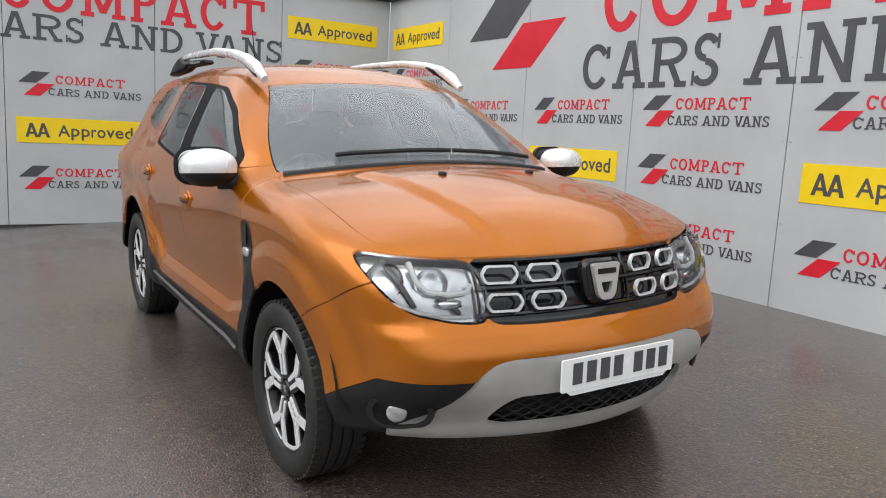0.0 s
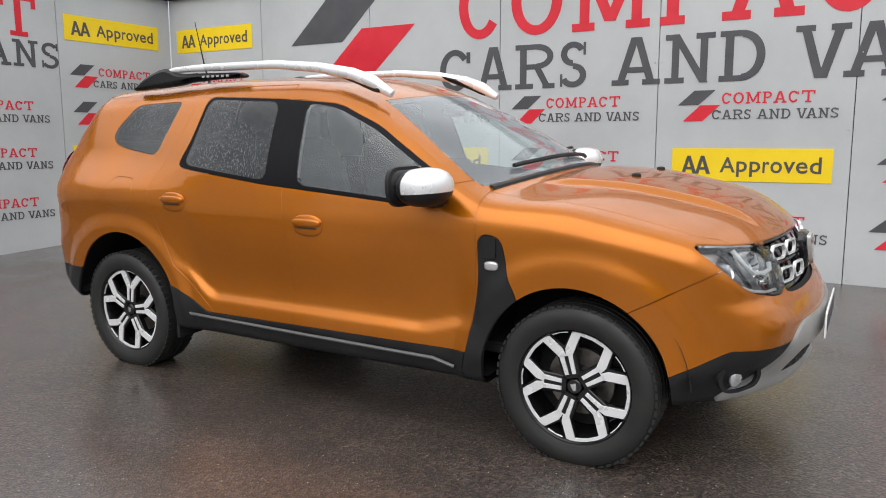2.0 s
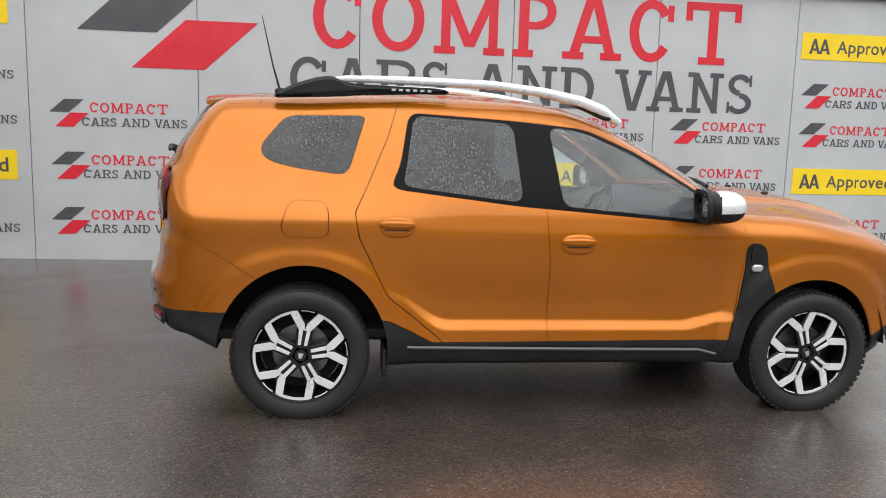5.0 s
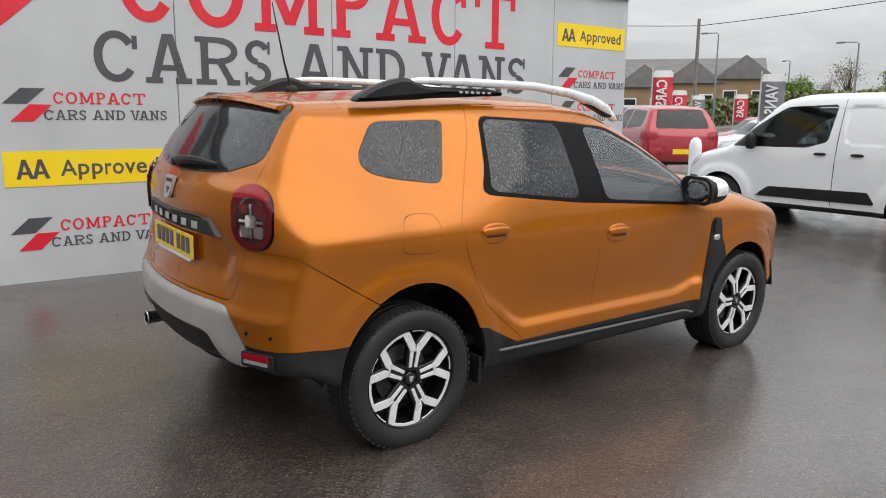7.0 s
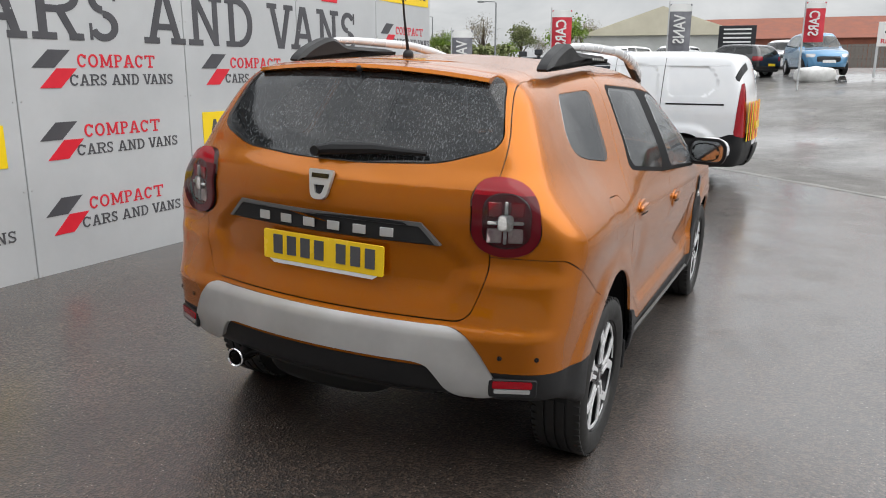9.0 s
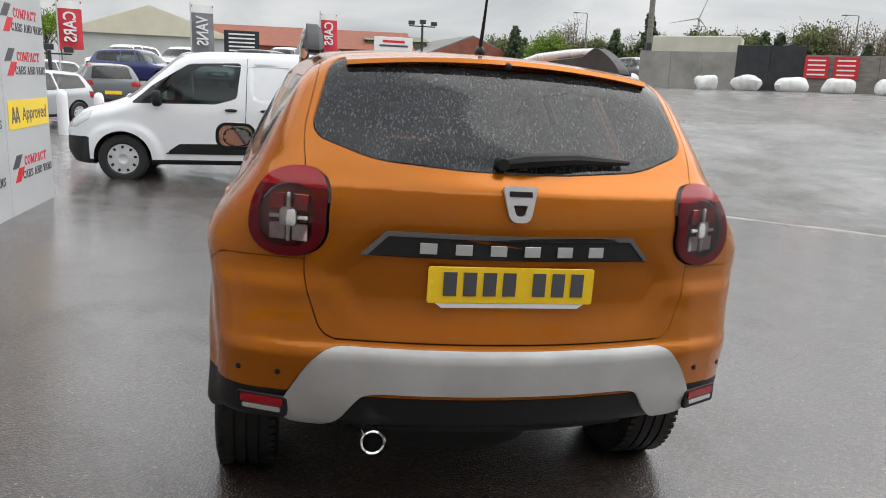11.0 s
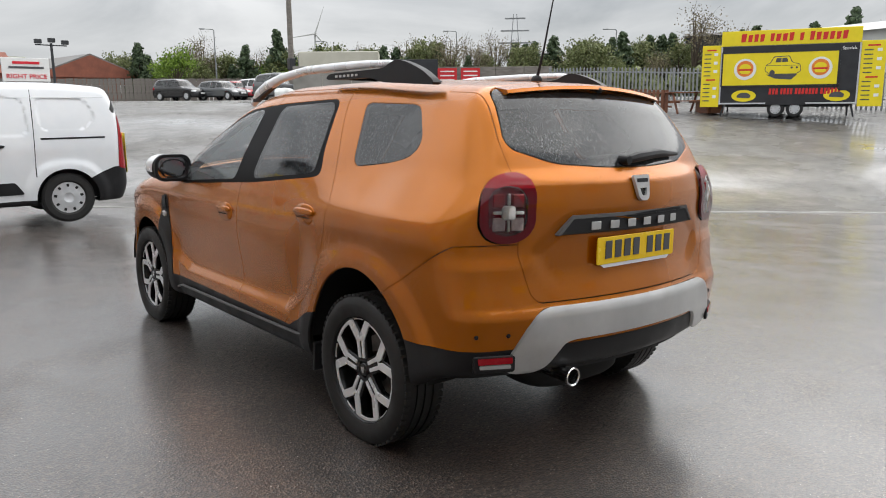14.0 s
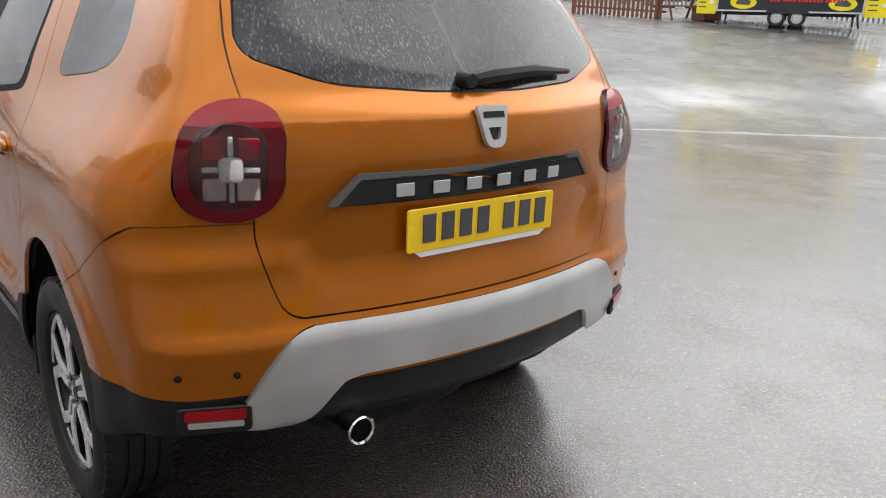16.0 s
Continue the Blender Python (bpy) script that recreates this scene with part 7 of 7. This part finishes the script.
piece("pole", rod((0, 0, 0), (0, 0, 7.2), 0.14, 0.10, 10), GREYWOOD, tp3)
for a, c, sag in (((39.9, -21.2, 11.6), (-4, -44, 7.6), 1.6), ((39.9, -21.2, 11.6), (40, 26, 7.2), 1.0), ((40, 26, 7.2), (5, 40, 8.5), 0.8)):
    pts = [tuple(np.array(a) * (1 - t) + np.array(c) * t - np.array((0, 0, sag * 4 * t * (1 - t)))) for t in np.linspace(0, 1, 24)]
    tagged(piece("overhead_cable", pipe(pts, 0.022, 4), CAP), "thin black overhead cable between poles", "cable")
for x, y in ((15.4, 4.9), (16.6, 4.4), (18.0, 4.2), (19.2, 4.0), (14.2, 5.4), (9.6, 5.1)):
    bo = thing("bollard", parked(x, y, 0, 0.0), "white round-topped bollard on tarmac", "bollard", "white bollards by the yard edge")
    piece("post", lathe([(0.12, 0), (0.12, 0.86), (0.10, 0.96), (0.05, 1.01), (0.001, 1.02)][::-1], 16), WHITE, bo)
# wind turbine and pylon far off
wt = thing("wind_turbine", parked(125.6, -72.9, -120), "slim white wind turbine far off", "wind turbine")
piece("tower", rod((0, 0, 0), (0, 0, 12.2), 0.30, 0.18, 10), PALE, wt)
piece("nacelle", moved(egg(0.3, 0.6, 0.3, 3, 10, 6), pose(0, 0, 12.3)), PALE, wt)
for k in range(3):
    a = math.radians(20 + 120 * k)
    piece("blade", rod((0, -0.5, 12.3), (5.2 * math.sin(a), -0.5, 12.3 + 5.2 * math.cos(a)), 0.16, 0.05, 5), PALE, wt)
py = thing("pylon", parked(138, -138, 45), "grey lattice electricity pylon far off", "pylon")
for s1 in (1, -1):
    for s2 in (1, -1):
        piece("leg", rod((s1 * 2, s2 * 2, 0), (s1 * 0.4, s2 * 0.4, 21), 0.18, 0.12, 4), GALV, py)
for z, w in ((14, 4.2), (17, 3.6), (20, 2.6)):
    piece("arm", box(0, 0, z, 2 * w, 0.4, 0.35), GALV, py)
for k in range(6):
    z, r0 = 2.5 * k, 2 - 0.19 * k
    piece("brace", join(rod((-r0, -r0, z), (r0 - 0.2, -r0 + 0.2, z + 2.5), 0.08, 0.08, 4), rod((r0, -r0, z), (-r0 + 0.2, -r0 + 0.2, z + 2.5), 0.08, 0.08, 4)), GALV, py)

# ---- trees and hedges ----
BARK = mottled("tree_bark", (0.06, 0.045, 0.032), (0.11, 0.085, 0.06), 8, (0.8, 0.95))


def leaf_mat(name, dark, light):
    m = material(name, light, 0.6)
    g = add_node(m, "ShaderNodeNewGeometry")
    c = ramp_of(m, g.outputs["Random Per Island"], [(0.0, dark), (1.0, light)])
    m.node_tree.links.new(c, shader(m).inputs["Base Color"])
    return m


LEAVES = {"conifer": leaf_mat("conifer_needles", (0.035, 0.060, 0.028), (0.085, 0.125, 0.055)),
          "spring": leaf_mat("spring_leaves", (0.09, 0.16, 0.012), (0.22, 0.34, 0.03)),
          "dull": leaf_mat("dull_leaves", (0.10, 0.125, 0.038), (0.20, 0.22, 0.085)),
          "bare": leaf_mat("budding_twigs", (0.14, 0.115, 0.06), (0.25, 0.21, 0.12))}


def clumps(points, size, rng):
    """Small bent leaf sprays at points."""
    v, f = [], []
    for p in points:
        s = size * rng.uniform(0.6, 1.4)
        m = Euler((rng.uniform(0, 6.3), rng.uniform(0, 6.3), rng.uniform(0, 6.3))).to_matrix()
        base = len(v)
        for q in ((-0.5, -0.5, 0), (0.5, -0.35, 0.12), (0.6, 0.5, 0), (-0.4, 0.45, 0.15), (0.05, 0.0, 0.3)):
            v.append(tuple(np.array(p) + np.array(m @ Vector(q)) * s))
        f += [[base, base + 1, base + 4], [base + 1, base + 2, base + 4], [base + 2, base + 3, base + 4], [base + 3, base, base + 4]]
    return np.array(v), f


def tree_proto(kind, seed, h):
    rng = random.Random(seed)
    e = thing("tree", Matrix(), {"conifer": "dark green pointed conifer with drooping boughs", "spring": "bright green spring tree", "dull": "olive green broadleaf tree", "bare": "brownish budding tree with thin twigs"}[kind], "tree", "trees along the far boundary")
    limbs, pts = [rod((0, 0, 0), (0, 0, h * 0.92), h * 0.022, h * 0.004, 7)], []
    if kind == "conifer":
        for i in range(26):
            z = h * (0.10 + 0.88 * i / 26)
            r = h * 0.34 * (1 - (z / h)) ** 0.95 * rng.uniform(0.6, 1.3) + 0.04
            for k in range(6):
                a = rng.uniform(0, 6.28)
                end = (r * math.cos(a), r * math.sin(a), z - r * 0.15)
                limbs.append(rod((0, 0, z), end, 0.02, 0.006, 3))
                for t in np.linspace(0.2, 1.05, 10):
                    pts.append((end[0] * t + rng.gauss(0, 0.10), end[1] * t + rng.gauss(0, 0.10), z + (end[2] - z) * t + rng.gauss(0, 0.09)))
        leaf = clumps(pts, h * 0.042, rng)
    else:
        centres = []
        for i in range(15):
            a, el = rng.uniform(0, 6.28), rng.uniform(0.1, 1.3)
            r = h * rng.uniform(0.16, 0.36)
            c = (r * math.cos(a) * math.cos(el), r * math.sin(a) * math.cos(el), h * 0.52 + r * 1.15 * math.sin(el))
            limbs.append(pipe([(0, 0, h * rng.uniform(0.2, 0.4)), (c[0] * 0.5, c[1] * 0.5, c[2] * 0.75), c], [h * 0.012, h * 0.007, h * 0.002], 5))
            centres.append(c)
            for _ in range(5):
                d = (c[0] + rng.gauss(0, h * 0.07), c[1] + rng.gauss(0, h * 0.07), c[2] + abs(rng.gauss(0, h * 0.08)))
                limbs.append(rod(c, d, h * 0.003, h * 0.001, 3))
        n = 80 if kind == "bare" else 130
        for c in centres:
            for _ in range(n):
                pts.append((c[0] + rng.gauss(0, h * 0.075), c[1] + rng.gauss(0, h * 0.075), c[2] + rng.gauss(0, h * 0.065)))
        leaf = clumps(pts, h * (0.013 if kind == "bare" else 0.026), rng)
    piece("trunk", join(*limbs), BARK, e)
    tagged(piece("crown", leaf, LEAVES[kind], e, smooth=False), kind="stuff")
    return e


PROTO = {}
for kind, seed, h in (("conifer", 1, 6.5), ("conifer", 2, 5.5), ("spring", 3, 5.5), ("dull", 4, 6.0), ("dull", 5, 5.0), ("bare", 6, 6.5)):
    PROTO.setdefault(kind, []).append(tree_proto(kind, seed, h))
_used = set()


def plant(kind, x, y, size, rng):
    p = rng.choice(PROTO[kind])
    m = pose(x, y, float(ground_z(x, y)) - 0.1, 0, 0, rng.uniform(0, 360)) @ Matrix.Diagonal((size, size, size * rng.uniform(0.9, 1.1), 1))
    if p.name not in _used:
        _used.add(p.name)
        p.matrix_basis = m
    else:
        q = copy_thing(p, m)
        q.matrix_basis = m


_r = random.Random(11)
for kind, x, y, s in (("conifer", 76.8, -23.9, 1.02), ("spring", 72.5, -26.0, 0.95), ("bare", 78.0, -31.0, 1.1), ("conifer", 73.0, -33.8, 0.95), ("conifer", 73.0, -37.5, 1.10), ("bare", 76.0, -39.5, 1.0), ("conifer", 70.0, -41.0, 1.05),
                      ("spring", 56.0, 17.0, 0.72), ("bare", 68.0, 19.0, 0.75), ("conifer", 96.0, -14.0, 0.75), ("dull", 50.0, -62.0, 1.1), ("bare", 33.0, -55.0, 1.15), ("bare", 29.0, -57.0, 0.9), ("conifer", 24, -57, 0.9), ("dull", 40.0, -50.0, 0.9), ("dull", 92, -8, 0.72), ("dull", 88, -13.5, 0.62)):
    plant(kind, x, y, s, _r)
for i in range(96):
    t = i / 95
    x, y = 74 - 52 * t + _r.gauss(0, 2.5), -40 - 18 * math.sin(t * 1.5) - 8 * t + _r.gauss(0, 2.0)
    plant(_r.choice(("conifer", "dull", "dull", "conifer", "bare")), x, y, _r.uniform(0.65, 1.05), _r)
for i in range(20):
    a = radians(14 + 30 * i / 19)
    plant(_r.choice(("dull", "dull", "spring", "bare")), 78 * math.cos(a) + _r.gauss(0, 3), 78 * math.sin(a) + _r.gauss(0, 3), _r.uniform(0.5, 0.8), _r)
for i in range(34):
    t = i / 33
    plant(_r.choice(("conifer", "dull", "bare", "dull", "spring")), 84 - 16 * t + _r.gauss(0, 2), -25 - 22 * t + _r.gauss(0, 1.2), _r.uniform(0.7, 1.0), _r)
for i in range(12):
    plant(_r.choice(("dull", "bare")), 95 + _r.gauss(0, 4), 20 - i * 4.5, _r.uniform(0.6, 0.9), _r)
hp = []
_h = random.Random(5)
for i in range(2600):
    t = _h.random()
    x, y = 40 + 22 * t + _h.gauss(0, 0.5), 33 - 8 * t + _h.gauss(0, 0.7)
    hp.append((x, y, float(ground_z(x, y)) + 1.9 * _h.random() ** 0.7))
tagged(piece("hedge", clumps(hp, 0.34, _h), LEAVES["dull"], smooth=False), "thick olive green hedge below the houses", "hedge", kind="stuff")
hp = []
for i in range(4200):
    t = _h.random()
    x, y = 66 - 46 * t + _h.gauss(0, 0.8), -34 - 17 * math.sin(t * 1.6) + _h.gauss(0, 0.9)
    hp.append((x, y, float(ground_z(x, y)) + 2.4 * _h.random() ** 0.7 * (0.7 + 0.3 * math.sin(t * 40))))
tagged(piece("hedge", clumps(hp, 0.40, _h), LEAVES["dull"], smooth=False), "rough olive hedge behind the boundary fence", "hedge", kind="stuff")
